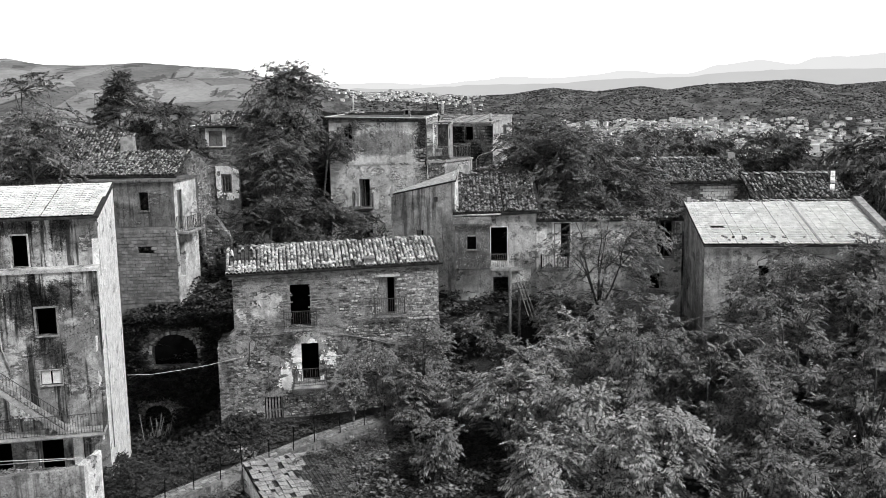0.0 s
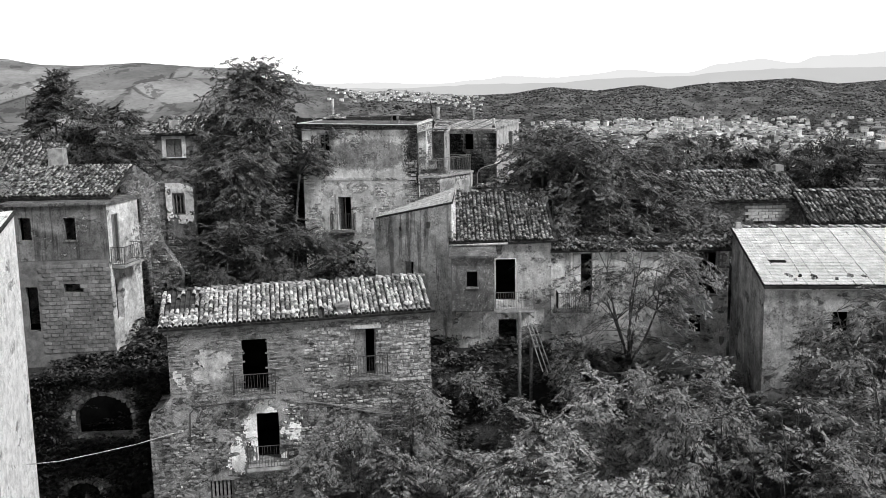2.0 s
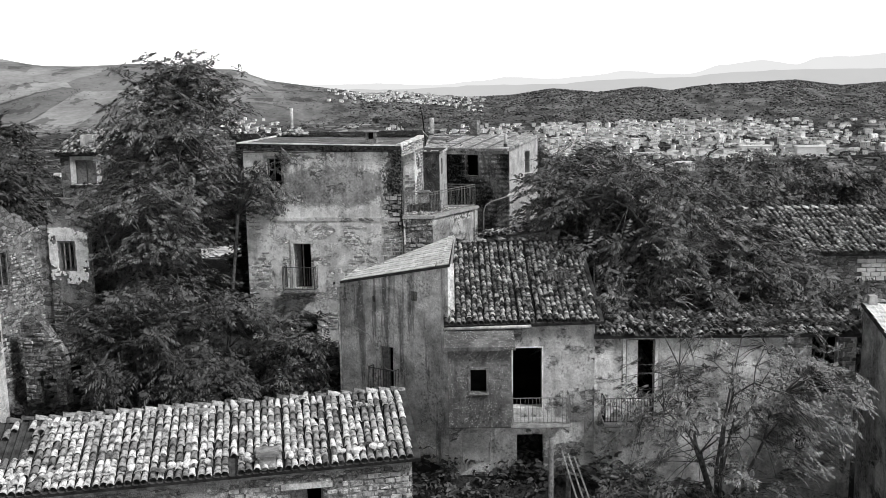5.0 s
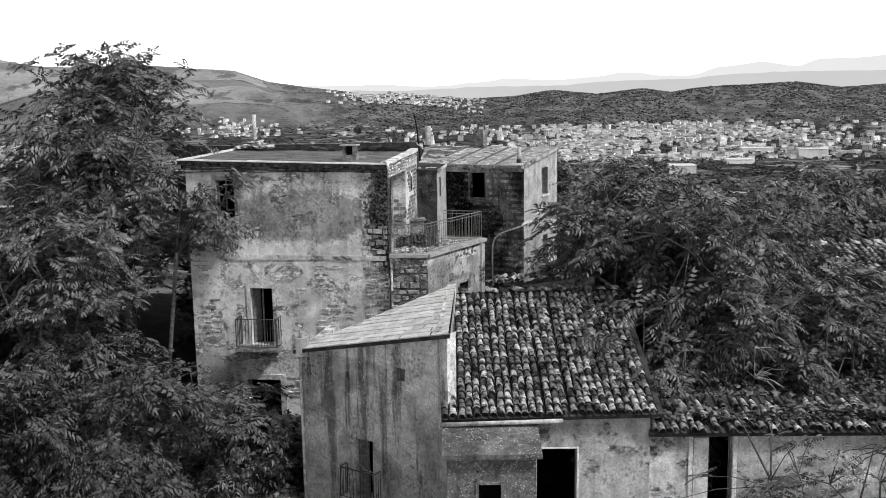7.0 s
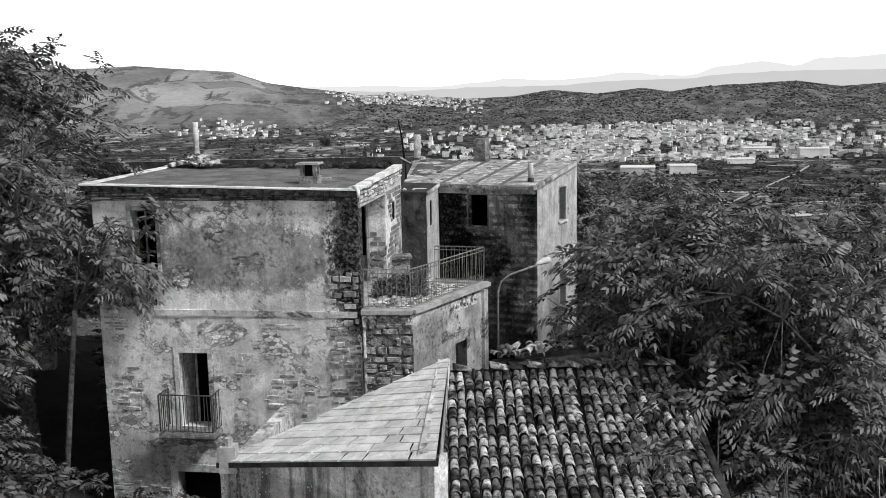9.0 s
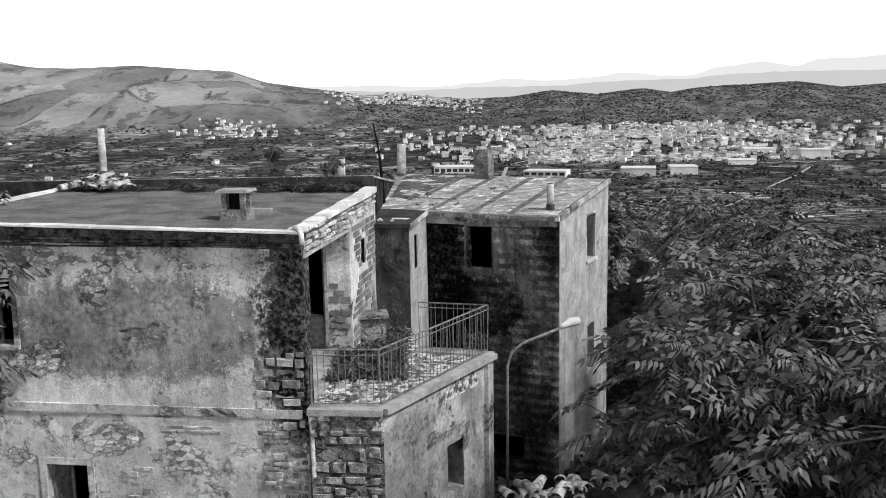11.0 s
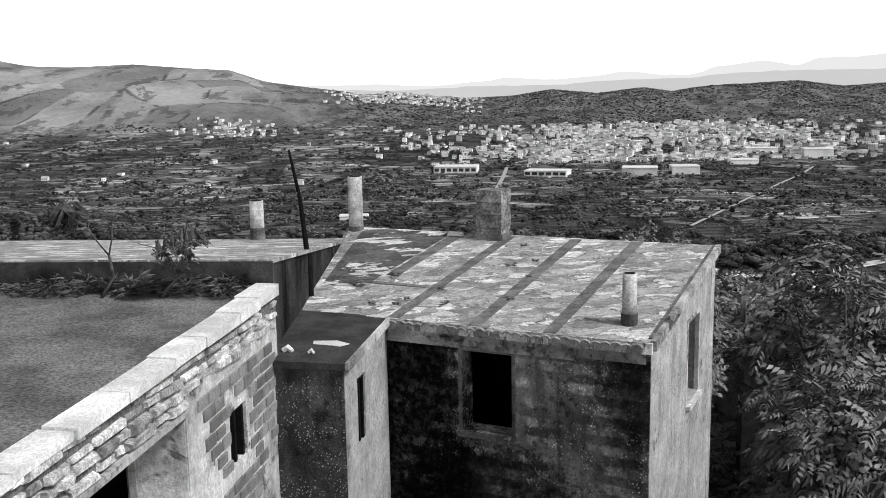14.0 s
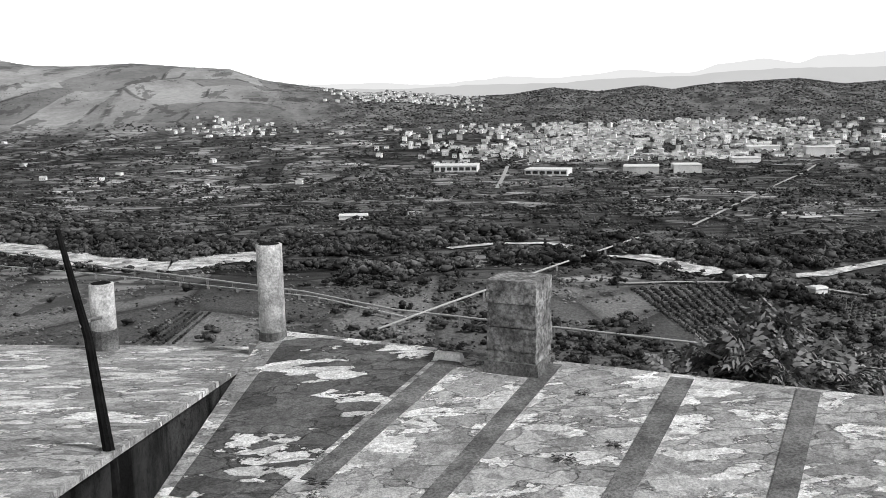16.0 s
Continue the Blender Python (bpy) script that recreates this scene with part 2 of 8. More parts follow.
def valley_mat():
    """Fields, groves and scrub of the valley and the hills: cells of land with their own tone."""
    n = Nodes("farmland", 1.0)
    vec = n.mapped((1.0, 0.42, 0.0))
    cell = n.voronoi(0.011, "F1", vec, "Color")
    sep = n.t.nodes.new("ShaderNodeSeparateColor")
    n.t.links.new(cell, sep.inputs[0])
    far = n.voronoi(0.0042, "F1", n.mapped((1.0, 0.5, 0.0), 20), "Color")
    sep2 = n.t.nodes.new("ShaderNodeSeparateColor")
    n.t.links.new(far, sep2.inputs[0])
    edge = n.step(n.voronoi(0.011, "DISTANCE_TO_EDGE", vec), 0.0, 0.05)
    plot = n.t.nodes.new("ShaderNodeSeparateColor")
    n.t.links.new(n.voronoi(0.026, "F1", n.mapped((1.0, 1.5, 0.0), 8), "Color"), plot.inputs[0])
    hedge = n.step(n.voronoi(0.026, "DISTANCE_TO_EDGE", n.mapped((1.0, 1.5, 0.0), 8)), 0.03, 0.1)
    y = n.t.nodes.new("ShaderNodeSeparateXYZ")
    n.t.links.new(n.pos, y.inputs[0])
    hill = n.step(y.outputs[2], -72.0, -25.0)
    side = n.step(n.math("ADD", y.outputs[0], n.math("MULTIPLY", n.noise(0.004, 5, 0.6), 500.0)), 80.0, -420.0)
    open_land = n.math("MULTIPLY", hill, side)
    rowing = n.step(n.math("FRACT", n.math("MULTIPLY", n.math("ADD", y.outputs[1], n.math("MULTIPLY", n.noise(0.02, 4, 0.6), 30.0)), 0.055)), 0.25, 0.6)
    broad = n.step(n.math("ADD", y.outputs[1], n.math("MULTIPLY", n.noise(0.01, 4, 0.6), 160.0)), 780.0, 640.0)
    plots = n.mix(n.math("POWER", plot.outputs[0], 1.6), 0.07, 0.36)
    near = n.math("MULTIPLY", n.mix(n.math("POWER", sep.outputs[0], 1.6), 0.4, 1.5), n.math("MULTIPLY", n.math("MULTIPLY_ADD", hedge, 0.75, 0.25), n.math("MULTIPLY", plots, n.math("MULTIPLY_ADD", rowing, 0.5, 0.65))))
    near = n.mix(broad, near, n.math("MULTIPLY", n.mix(sep.outputs[0], 0.08, 0.2), n.math("MULTIPLY", n.math("MULTIPLY_ADD", n.noise(0.15, 8, 0.72), 0.9, 0.55), n.math("MULTIPLY_ADD", n.step(n.noise(0.7, 6, 0.75, n.mapped((1, 0.5, 1))), 0.35, 0.65), 0.7, 0.65))))
    slope = n.mix(n.step(n.noise(0.0035, 8, 0.72, n.mapped((1, 0.7, 3))), 0.38, 0.62), 0.75, 1.2)
    hedges = n.step(n.voronoi(0.006, "DISTANCE_TO_EDGE", n.mapped((1.0, 0.7, 0.0), 20)), 0.008, 0.03)
    hedges = n.math("MAXIMUM", hedges, n.step(n.noise(0.009, 4, 0.6), 0.45, 0.5))
    meadow = n.t.nodes.new("ShaderNodeSeparateColor")
    n.t.links.new(n.voronoi(0.006, "F1", n.mapped((1.0, 0.7, 0.0), 20), "Color"), meadow.inputs[0])
    slope = n.math("MULTIPLY", n.math("MULTIPLY", slope, n.mix(meadow.outputs[0], 0.17, 0.35)), n.math("MULTIPLY_ADD", hedges, 0.6, 0.4))
    wood = n.mix(n.step(n.noise(0.02, 8, 0.7, n.mapped((1, 0.5, 2.5))), 0.35, 0.65), 0.05, 0.2)
    v = n.mix(hill, near, n.mix(side, wood, slope))
    copse = n.math("MULTIPLY", n.step(n.noise(0.012, 7, 0.66, n.mapped((1, 0.6, 1))), 0.575, 0.59), 0.75)
    v = n.mix(n.math("MULTIPLY", copse, n.mix(open_land, 1.0, 0.75)), v, 0.05)
    v = n.math("MULTIPLY", v, n.mix(hill, n.math("ADD", 0.55, n.math("MULTIPLY", edge, 0.45)), 1.0))
    v = n.math("MULTIPLY", v, n.math("ADD", 0.55, n.math("MULTIPLY", n.noise(0.08, 8, 0.7), 0.9)))
    near_scrub = n.step(y.outputs[1], 330.0, 210.0)
    v = n.mix(near_scrub, v, n.mix(n.noise(0.9, 8, 0.7), 0.01, 0.07))
    return n.done(v, n.noise(0.25, 8, 0.7), 0.6, 3.0)


MAT = {
    "tower": plaster("tower_render", 0.88, 0.5, 0.8, 0.25, 0.0, 0.0, 0.4, 0.7, ((-4.2, 69.2, 14.3, 2.7, 0.95, 0.6), (-1.2, 68.7, 14.2, 0.85, 2.3, 0.98)), 0.0, 0.7),
    "tower_b": plaster("stair_house_render", 0.56, 0.2, 0.95, 1.0, 0.0, 3.0, 0.34, 0.3, ((-19.0, 43.5, 8.6, 1.3, 1.2, 0.9), (-17.6, 43.9, 8.9, 0.9, 0.9, 0.85), (-18.3, 43.7, 6.2, 0.8, 1.0, 0.8), (-17.4, 44.0, 5.6, 0.4, 2.6, 0.75), (-19.6, 43.6, 11.9, 1.2, 0.5, 0.85), (-17.9, 44.4, 11.7, 0.35, 1.1, 0.9))),
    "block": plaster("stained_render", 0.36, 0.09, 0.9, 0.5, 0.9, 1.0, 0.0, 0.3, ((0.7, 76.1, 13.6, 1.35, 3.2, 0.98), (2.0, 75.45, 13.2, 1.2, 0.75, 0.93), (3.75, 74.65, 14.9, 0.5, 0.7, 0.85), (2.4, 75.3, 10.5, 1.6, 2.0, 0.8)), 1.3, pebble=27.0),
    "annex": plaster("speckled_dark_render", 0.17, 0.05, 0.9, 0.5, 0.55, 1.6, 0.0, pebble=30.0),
    "pale": plaster("pale_render", 0.76, 0.42, 0.8, 0.2, 0.0, 2.0, 0.3, 0.3),
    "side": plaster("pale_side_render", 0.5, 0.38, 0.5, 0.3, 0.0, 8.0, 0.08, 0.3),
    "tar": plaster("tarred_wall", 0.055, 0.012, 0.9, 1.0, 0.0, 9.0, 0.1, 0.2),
    "black": grainy("black_iron", 0.012, 0.006, 12.0, 0, 0.85),
    "white": plaster("whitewash", 0.9, 0.72, 0.3, 0.12, 0.0, 4.0, 0.15, 0.5),
    "grey": plaster("grey_render", 0.58, 0.26, 0.9, 0.25, 0.0, 5.0, 0.32, 0.26),
    "rough": plaster("roughcast", 0.8, 0.36, 0.9, 0.75, 1.0, 6.0, 0.0, pebble=13.0),
    "dark": plaster("dark_render", 0.27, 0.12, 0.8, 0.6, 0.0, 7.0, 0.3, 0.3),
    "stone": rubble("rubble_stone", 0.32, 0.08, 5.2, 2.2, 0.45, 0.26),
    "roofless": plaster("weathered_cement_face", 0.42, 0.17, 0.9, 0.6, 0.0, 14.0, 0.3, 0.3),
    "paving": grainy("paving_stone", 0.36, 0.15, 6.0, 0.35),
    "stone_low": rubble("rubble_pale", 0.3, 0.05, 4.8, 1.7, 0.35, 0.3),
    "ruin": rubble("ruined_stone", 0.32, 0.1, 3.6, 1.6, 0.3, 0.28),
    "brick": grainy("brick", 0.28, 0.12, 4.0, 0.4),
    "palebrick": grainy("pale_block", 0.7, 0.5, 4.0, 0.12),
    "crag": grainy("cracked_cornice_stone", 0.2, 0.02, 7.0, 0.7, grain=1.0),
    "broken": grainy("broken_terrace_floor", 0.7, 0.1, 7.0, 0, 0.95, 0.9, 30.0, 0.42, 0.58, grain=1.0),
    # ivy tone kept very dark: the shade it grows in is part of the colour
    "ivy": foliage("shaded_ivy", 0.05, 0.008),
    "limewash": plaster("flaking_limewash", 0.88, 0.45, 0.85, 0.4, 0.0, 11.0, 0.42, 0.3),
    "baycast": plaster("dark_roughcast", 0.2, 0.1, 0.9, 0.3, 1.0, 12.0, 0.0, pebble=16.0),
    "ashlar": grainy("cut_stone", 0.46, 0.16, 6.0, 0.45),
    "fieldstone": grainy("field_stone", 0.44, 0.09, 7.0, 0.6, grain=0.9),
    "wallstone": grainy("plastered_stone", 0.62, 0.28, 7.0, 0.4, grain=0.8),
    "blockwork": grainy("concrete_block", 0.28, 0.15, 2.0, 0.22),
    "coppo": grainy("old_roof_tile", 0.52, 0.07, 6.0, 0.7, 0.9, 0.5, 40.0, 0.3, 0.6),
    "coppo_dark": grainy("mossy_roof_tile", 0.34, 0.03, 5.0, 0.85, 0.9, 0.5, 40.0, 0.38, 0.62),
    "flat_tile": grainy("flat_roof_tile", 0.88, 0.68, 2.0, 0.1),
    "slab": grainy("pale_roof_slab", 0.75, 0.5, 2.5, 0.08),
    "under": grainy("dark_underlay", 0.08, 0.03, 3.0),
    "felt": membrane_mat("flaked_felt", 0.26, 0.38, 0.66, 0.47, 0.56),
    "felt_patchy": membrane_mat("bare_felt_with_flakes", 0.09, 0.13, 0.62, 0.5, 0.57, 0.8),
    "felt_dark": grainy("dark_felt", 0.2, 0.09, 3.5, grain=0.8),
    "tarpaper": grainy("tar_paper", 0.065, 0.035, 3.0, grain=0.5),
    "gravel": grainy("roof_gravel", 0.2, 0.1, 1.3, 0, 0.95, 0.9, 34.0, grain=1.0),
    "cap": grainy("pale_stone_cap", 0.85, 0.55, 2.0, 0.08),
    "concrete": grainy("worn_concrete", 0.45, 0.24, 2.5),
    "cement": grainy("dark_concrete", 0.3, 0.1, 5.0, 0.1, 0.9, 0.9, 26.0, grain=1.1),
    "pipe": grainy("fibre_cement_pipe", 0.58, 0.24, 4.0, grain=0.6),
    "iron": grainy("rusted_iron", 0.1, 0.05, 12.0, 0, 0.7),
    "iron_pale": grainy("pale_painted_iron", 0.28, 0.12, 12.0, 0, 0.6),
    "wood": grainy("grey_weathered_wood", 0.26, 0.12, 9.0, 0.2),
    "bark": grainy("grey_bark", 0.13, 0.04, 8.0),
    "twig": grainy("bare_branch", 0.42, 0.25, 9.0),
    "lamp": grainy("lamp_shell", 0.75, 0.6, 6.0, 0, 0.4),
    "rubble": grainy("loose_rubble", 0.4, 0.14, 5.0, 0.5),
    # near-black colour that stands for the shade inside rooms, cellars and flues
    "room": grainy("painted_room_shade", 0.014, 0.005, 1.5),
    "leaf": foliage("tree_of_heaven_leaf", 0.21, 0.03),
    # darker copy of the leaf above, with the crown's shade put into its colour
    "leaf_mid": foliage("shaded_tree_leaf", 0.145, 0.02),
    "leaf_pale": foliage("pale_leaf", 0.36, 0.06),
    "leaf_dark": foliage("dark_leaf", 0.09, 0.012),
    "weeds": foliage("weeds", 0.1, 0.03),
    "land": valley_mat(),
    "woods": grainy("far_woods", 0.1, 0.03, 0.02, 0.7),
    "scrub": grainy("pale_scrub", 0.22, 0.08, 0.02, 0.5),
    "river": grainy("river_gravel", 0.7, 0.2, 0.12, 0, 0.8, 0.1, 1.2, grain=0.7),
    "town_wall": grainy("town_walls", 0.95, 0.7, 0.05, 0.3),
    "town_roof": grainy("town_roofs", 0.5, 0.2, 0.05, 0.6),
    "track": grainy("pale_track", 0.42, 0.3, 0.1),
}


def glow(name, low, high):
    """Hazy distance: the brightness of the air between is painted in as the surface's own glow."""
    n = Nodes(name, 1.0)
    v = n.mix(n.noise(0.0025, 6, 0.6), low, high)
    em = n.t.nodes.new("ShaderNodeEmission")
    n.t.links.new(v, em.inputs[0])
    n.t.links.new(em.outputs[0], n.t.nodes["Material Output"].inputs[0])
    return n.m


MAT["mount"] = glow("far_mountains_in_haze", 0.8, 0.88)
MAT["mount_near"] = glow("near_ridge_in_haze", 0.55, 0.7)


# ---- mesh tools ----
class Shape:
    """Collects faces for one mesh."""

    def __init__(self):
        self.v, self.f = [], []

    def quad(self, *pts):
        k = len(self.v)
        self.v += [tuple(p) for p in pts]
        self.f.append(tuple(range(k, k + len(pts))))

    def box(self, a, b, m=None, cut=0.0):
        (x0, y0, z0), (x1, y1, z1) = a, b
        c = cut
        p = [(x0, y0, z0), (x1, y0, z0), (x1, y1, z0), (x0, y1, z0), (x0 + c, y0 + c, z1), (x1 - c, y0 + c, z1), (x1 - c, y1 - c, z1), (x0 + c, y1 - c, z1)]
        k = len(self.v)
        self.v += [tuple(m @ Vector(q)) for q in p] if m else p
        self.f += [tuple(k + i for i in q) for q in ((3, 2, 1, 0), (4, 5, 6, 7), (0, 1, 5, 4), (1, 2, 6, 5), (2, 3, 7, 6), (3, 0, 4, 7))]

    def prism(self, poly, low, high):
        """poly: plan points; low and high: heights, or functions of x, y."""
        lo = low if callable(low) else (lambda x, y: low)
        hi = high if callable(high) else (lambda x, y: high)
        k, n = len(self.v), len(poly)
        self.v += [(x, y, lo(x, y)) for x, y in poly] + [(x, y, hi(x, y)) for x, y in poly]
        self.f.append(tuple(range(k + n - 1, k - 1, -1)))
        self.f.append(tuple(range(k + n, k + 2 * n)))
        for i in range(n):
            j = (i + 1) % n
            self.f.append((k + i, k + j, k + n + j, k + n + i))

    def tube(self, pts, radii, sides=6):
        pts = [Vector(p) for p in pts]
        if not hasattr(radii, "__len__"):
            radii = [radii] * len(pts)
        k = len(self.v)
        for i, (p, r) in enumerate(zip(pts, radii)):
            d = (pts[min(i + 1, len(pts) - 1)] - pts[max(i - 1, 0)]).normalized()
            a = d.orthogonal().normalized() if i == 0 else (a - d * a.dot(d)).normalized()
            b = d.cross(a)
            for s in range(sides):
                w = 2 * math.pi * s / sides
                self.v.append(tuple(p + (a * math.cos(w) + b * math.sin(w)) * r))
        for i in range(len(pts) - 1):
            for s in range(sides):
                t = (s + 1) % sides
                self.f.append((k + i * sides + s, k + i * sides + t, k + (i + 1) * sides + t, k + (i + 1) * sides + s))
        self.f.append(tuple(range(k + sides - 1, k - 1, -1)))
        e = k + (len(pts) - 1) * sides
        self.f.append(tuple(range(e, e + sides)))

    def wall(self, p, q, z0, top, thick=0.4, holes=(), cell=0.6, rough=0.012, ragged=0.0):
        """A wall from p to q with its outside to the right of that way; top: a height or (way along, height) pairs; holes: (s0, z0, s1, z1)."""
        p, q = Vector(p), Vector(q)
        run = (q - p).length
        d = (q - p) / run
        p, run = p + d * 0.004, run - 0.008
        inward = Vector((-d.y, d.x))
        tops = top if hasattr(top, "__len__") else ((0, top), (run + 0.01, top))

        def top_at(s):
            for (a, za), (b, zb) in zip(tops, tops[1:]):
                if s <= b + 1e-6:
                    return za + (zb - za) * (s - a) / max(b - a, 1e-6)
            return tops[-1][1]

        def cuts(vals, lo, hi):
            vals = sorted({round(v, 4) for v in vals if lo - 1e-6 <= v <= hi + 1e-6} | {lo, hi})
            out = []
            for a, b in zip(vals, vals[1:]):
                m = max(1, math.ceil((b - a) / cell))
                out += [a + (b - a) * i / m for i in range(m)]
            return out + [vals[-1]]

        peak = max(z for _, z in tops)
        ss = cuts([h[0] for h in holes] + [h[2] for h in holes] + [t[0] for t in tops], 0.0, run)
        zs = cuts([h[1] for h in holes] + [h[3] for h in holes], z0, peak)
        rows = len(zs) - 1

        def open_at(i, j):
            if not (0 <= i < len(ss) - 1 and 0 <= j < rows):
                return True
            s, z = (ss[i] + ss[i + 1]) / 2, (zs[j] + zs[j + 1]) / 2
            if z > top_at(s) + 0.02 and zs[j] >= min(top_at(ss[i]), top_at(ss[i + 1])) - 1e-6:
                return True
            return any(h[0] < s < h[2] and h[1] < z < h[3] for h in holes)

        index = {}

        def vert(i, j, side):
            key = (i, j, side)
            if key not in index:
                s, z = ss[i], min(zs[j], top_at(ss[i]))
                w = p + d * s
                out = noise.noise(Vector((w.x * 1.3, w.y * 1.3, z * 1.3))) * rough if 0 < i < len(ss) - 1 else 0.0
                if ragged and z >= top_at(s) - 0.01:
                    z += noise.noise(Vector((w.x * 2.1, w.y * 2.1, 3.3))) * ragged
                w = w + inward * (thick if side else out)
                index[key] = len(self.v)
                self.v.append((w.x, w.y, z))
            return index[key]

        for i in range(len(ss) - 1):
            for j in range(rows):
                if open_at(i, j):
                    continue
                self.f.append((vert(i, j, 0), vert(i + 1, j, 0), vert(i + 1, j + 1, 0), vert(i, j + 1, 0)))
                self.f.append((vert(i + 1, j, 1), vert(i, j, 1), vert(i, j + 1, 1), vert(i + 1, j + 1, 1)))
                if open_at(i - 1, j):
                    self.f.append((vert(i, j, 1), vert(i, j, 0), vert(i, j + 1, 0), vert(i, j + 1, 1)))
                if open_at(i + 1, j):
                    self.f.append((vert(i + 1, j, 0), vert(i + 1, j, 1), vert(i + 1, j + 1, 1), vert(i + 1, j + 1, 0)))
                if open_at(i, j - 1):
                    self.f.append((vert(i, j, 1), vert(i + 1, j, 1), vert(i + 1, j, 0), vert(i, j, 0)))
                if open_at(i, j + 1):
                    self.f.append((vert(i, j + 1, 0), vert(i + 1, j + 1, 0), vert(i + 1, j + 1, 1), vert(i, j + 1, 1)))
        return self

    def mesh(self, name, material, smooth=False):
        me = bpy.data.meshes.new(name)
        me.from_pydata(self.v, [], self.f)
        me.materials.append(MAT[material])
        if smooth:
            me.shade_smooth()
        me.update()
        return me


def put(name, mesh, parent=None, at=None, label="", kind=""):
    """Links a mesh as one object under a thing."""
    ob = new(name, mesh)
    ob.parent = parent
    if at is not None:
        ob.matrix_basis = at
    return tagged(ob, label, kind=kind)


def part(name, shape, material, parent, label="", smooth=False, kind=""):
    return put(name, shape.mesh(name, material, smooth), parent, None, label, kind)


def thing(name, label, category, at=None, group="", kind=""):
    ob = new(name)
    ob.empty_display_size = 0.3
    ob.matrix_basis = at or Matrix()
    return tagged(ob, label, category, group, kind)


def turn(x, y, deg, z=0.0):
    return pose(x, y, z, 0, 0, deg)


def lay(origin, along, up):
    """A matrix whose x runs along, y up the slope and z out of it."""
    a = Vector(along).normalized()
    n = a.cross(Vector(up)).normalized()
    b = n.cross(a)
    m = Matrix((a, b, n)).transposed().to_4x4()
    m.translation = Vector(origin)
    return m


def coppo_mesh(name, material, w=0.2, length=0.48, bend=1.0):
    """A half-round clay tile, narrower at its upper end, lying along y."""
    s, n = Shape(), 6
    for end, (y, r) in enumerate(((0.0, w * 0.6), (length, w * 0.4))):
        for ring in (r, r - 0.022):
            for i in range(n + 1):
                t = math.pi * i / n
                s.v.append((-math.cos(t) * ring, y, math.sin(t) * ring * bend + (0.05 if end == 0 else 0.0)))
    k = n + 1
    for i in range(n):
        s.f.append((i, i + 1, 2 * k + i + 1, 2 * k + i))
        s.f.append((i + 1, i, k + i, k + i + 1))
    return s.mesh(name, material, True)


def flat_tile_mesh(name, material, w=0.25, length=0.42):
    """A pressed interlocking tile with a rib down each side."""
    s = Shape()
    prof = [(-0.5, 0.03), (-0.36, 0.03), (-0.3, 0.0), (0.0, 0.006), (0.04, 0.02), (0.08, 0.006), (0.38, 0.0), (0.44, 0.03), (0.5, 0.03)]
    for y, lift in ((0.0, 0.065), (length, 0.0)):
        s.v += [(x * w, y, z + lift) for x, z in prof]
    k = len(prof)
    s.v += [(x * w, 0.004, z + 0.028) for x, z in prof]
    for i in range(k - 1):
        s.f.append((i, i + 1, k + i + 1, k + i))
        s.f.append((2 * k + i, 2 * k + i + 1, i + 1, i))
    return s.mesh(name, material)


def tile_roof(roof, m, width, length, meshes, pitch, rise, seed, limit=300, skip=None, wild=1.0, nearest=None, piece="roof_tile"):
    """Lays tiles row by row over a slope; m: the slope's matrix in the roof's thing. The first ones are parts, the rest one mesh."""
    rng = random.Random(seed)
    spots = []
    cols, rows = int(width / pitch), int(length / rise)
    sway = [rng.uniform(-0.025, 0.025) for _ in range(cols)]
    for c in range(cols):
        for r in range(rows):
            x, y = (c + 0.5) * pitch, r * rise
            if skip and skip(x, y, rng):
                continue
            z = 0.02 + 0.03 * noise.noise(Vector((x * 0.6, y * 0.6, seed)))
            j = wild
            spots.append((abs(x - nearest) if nearest is not None else y, x + sway[c] + rng.uniform(-0.012, 0.012) * j, y + rng.uniform(-0.03, 0.03) * j, z, rng.gauss(0, 1.6) * j + (rng.uniform(-25, 25) if rng.random() < 0.012 * j else 0), rng.randrange(len(meshes))))
    spots.sort()
    rest_v, rest_f = [], []
    for i, (_, x, y, z, yaw, k) in enumerate(spots):
        q = m @ pose(x, y, z, rng.uniform(-0.5, 1.5), 0, yaw)
        if i < limit:
            put(piece, meshes[k], roof, q)
        else:
            b = len(rest_v)
            rest_v += [tuple(q @ v.co) for v in meshes[k].vertices]
            rest_f += [tuple(b + n for n in p.vertices) for p in meshes[k].polygons]
    if rest_v:
        me = bpy.data.meshes.new("roof_tiles")
        me.from_pydata(rest_v, [], rest_f)
        me.materials.append(meshes[0].materials[0])
        me.shade_smooth()
        put("roof_tiles", me, roof, None, "", "stuff")


BAR = {}


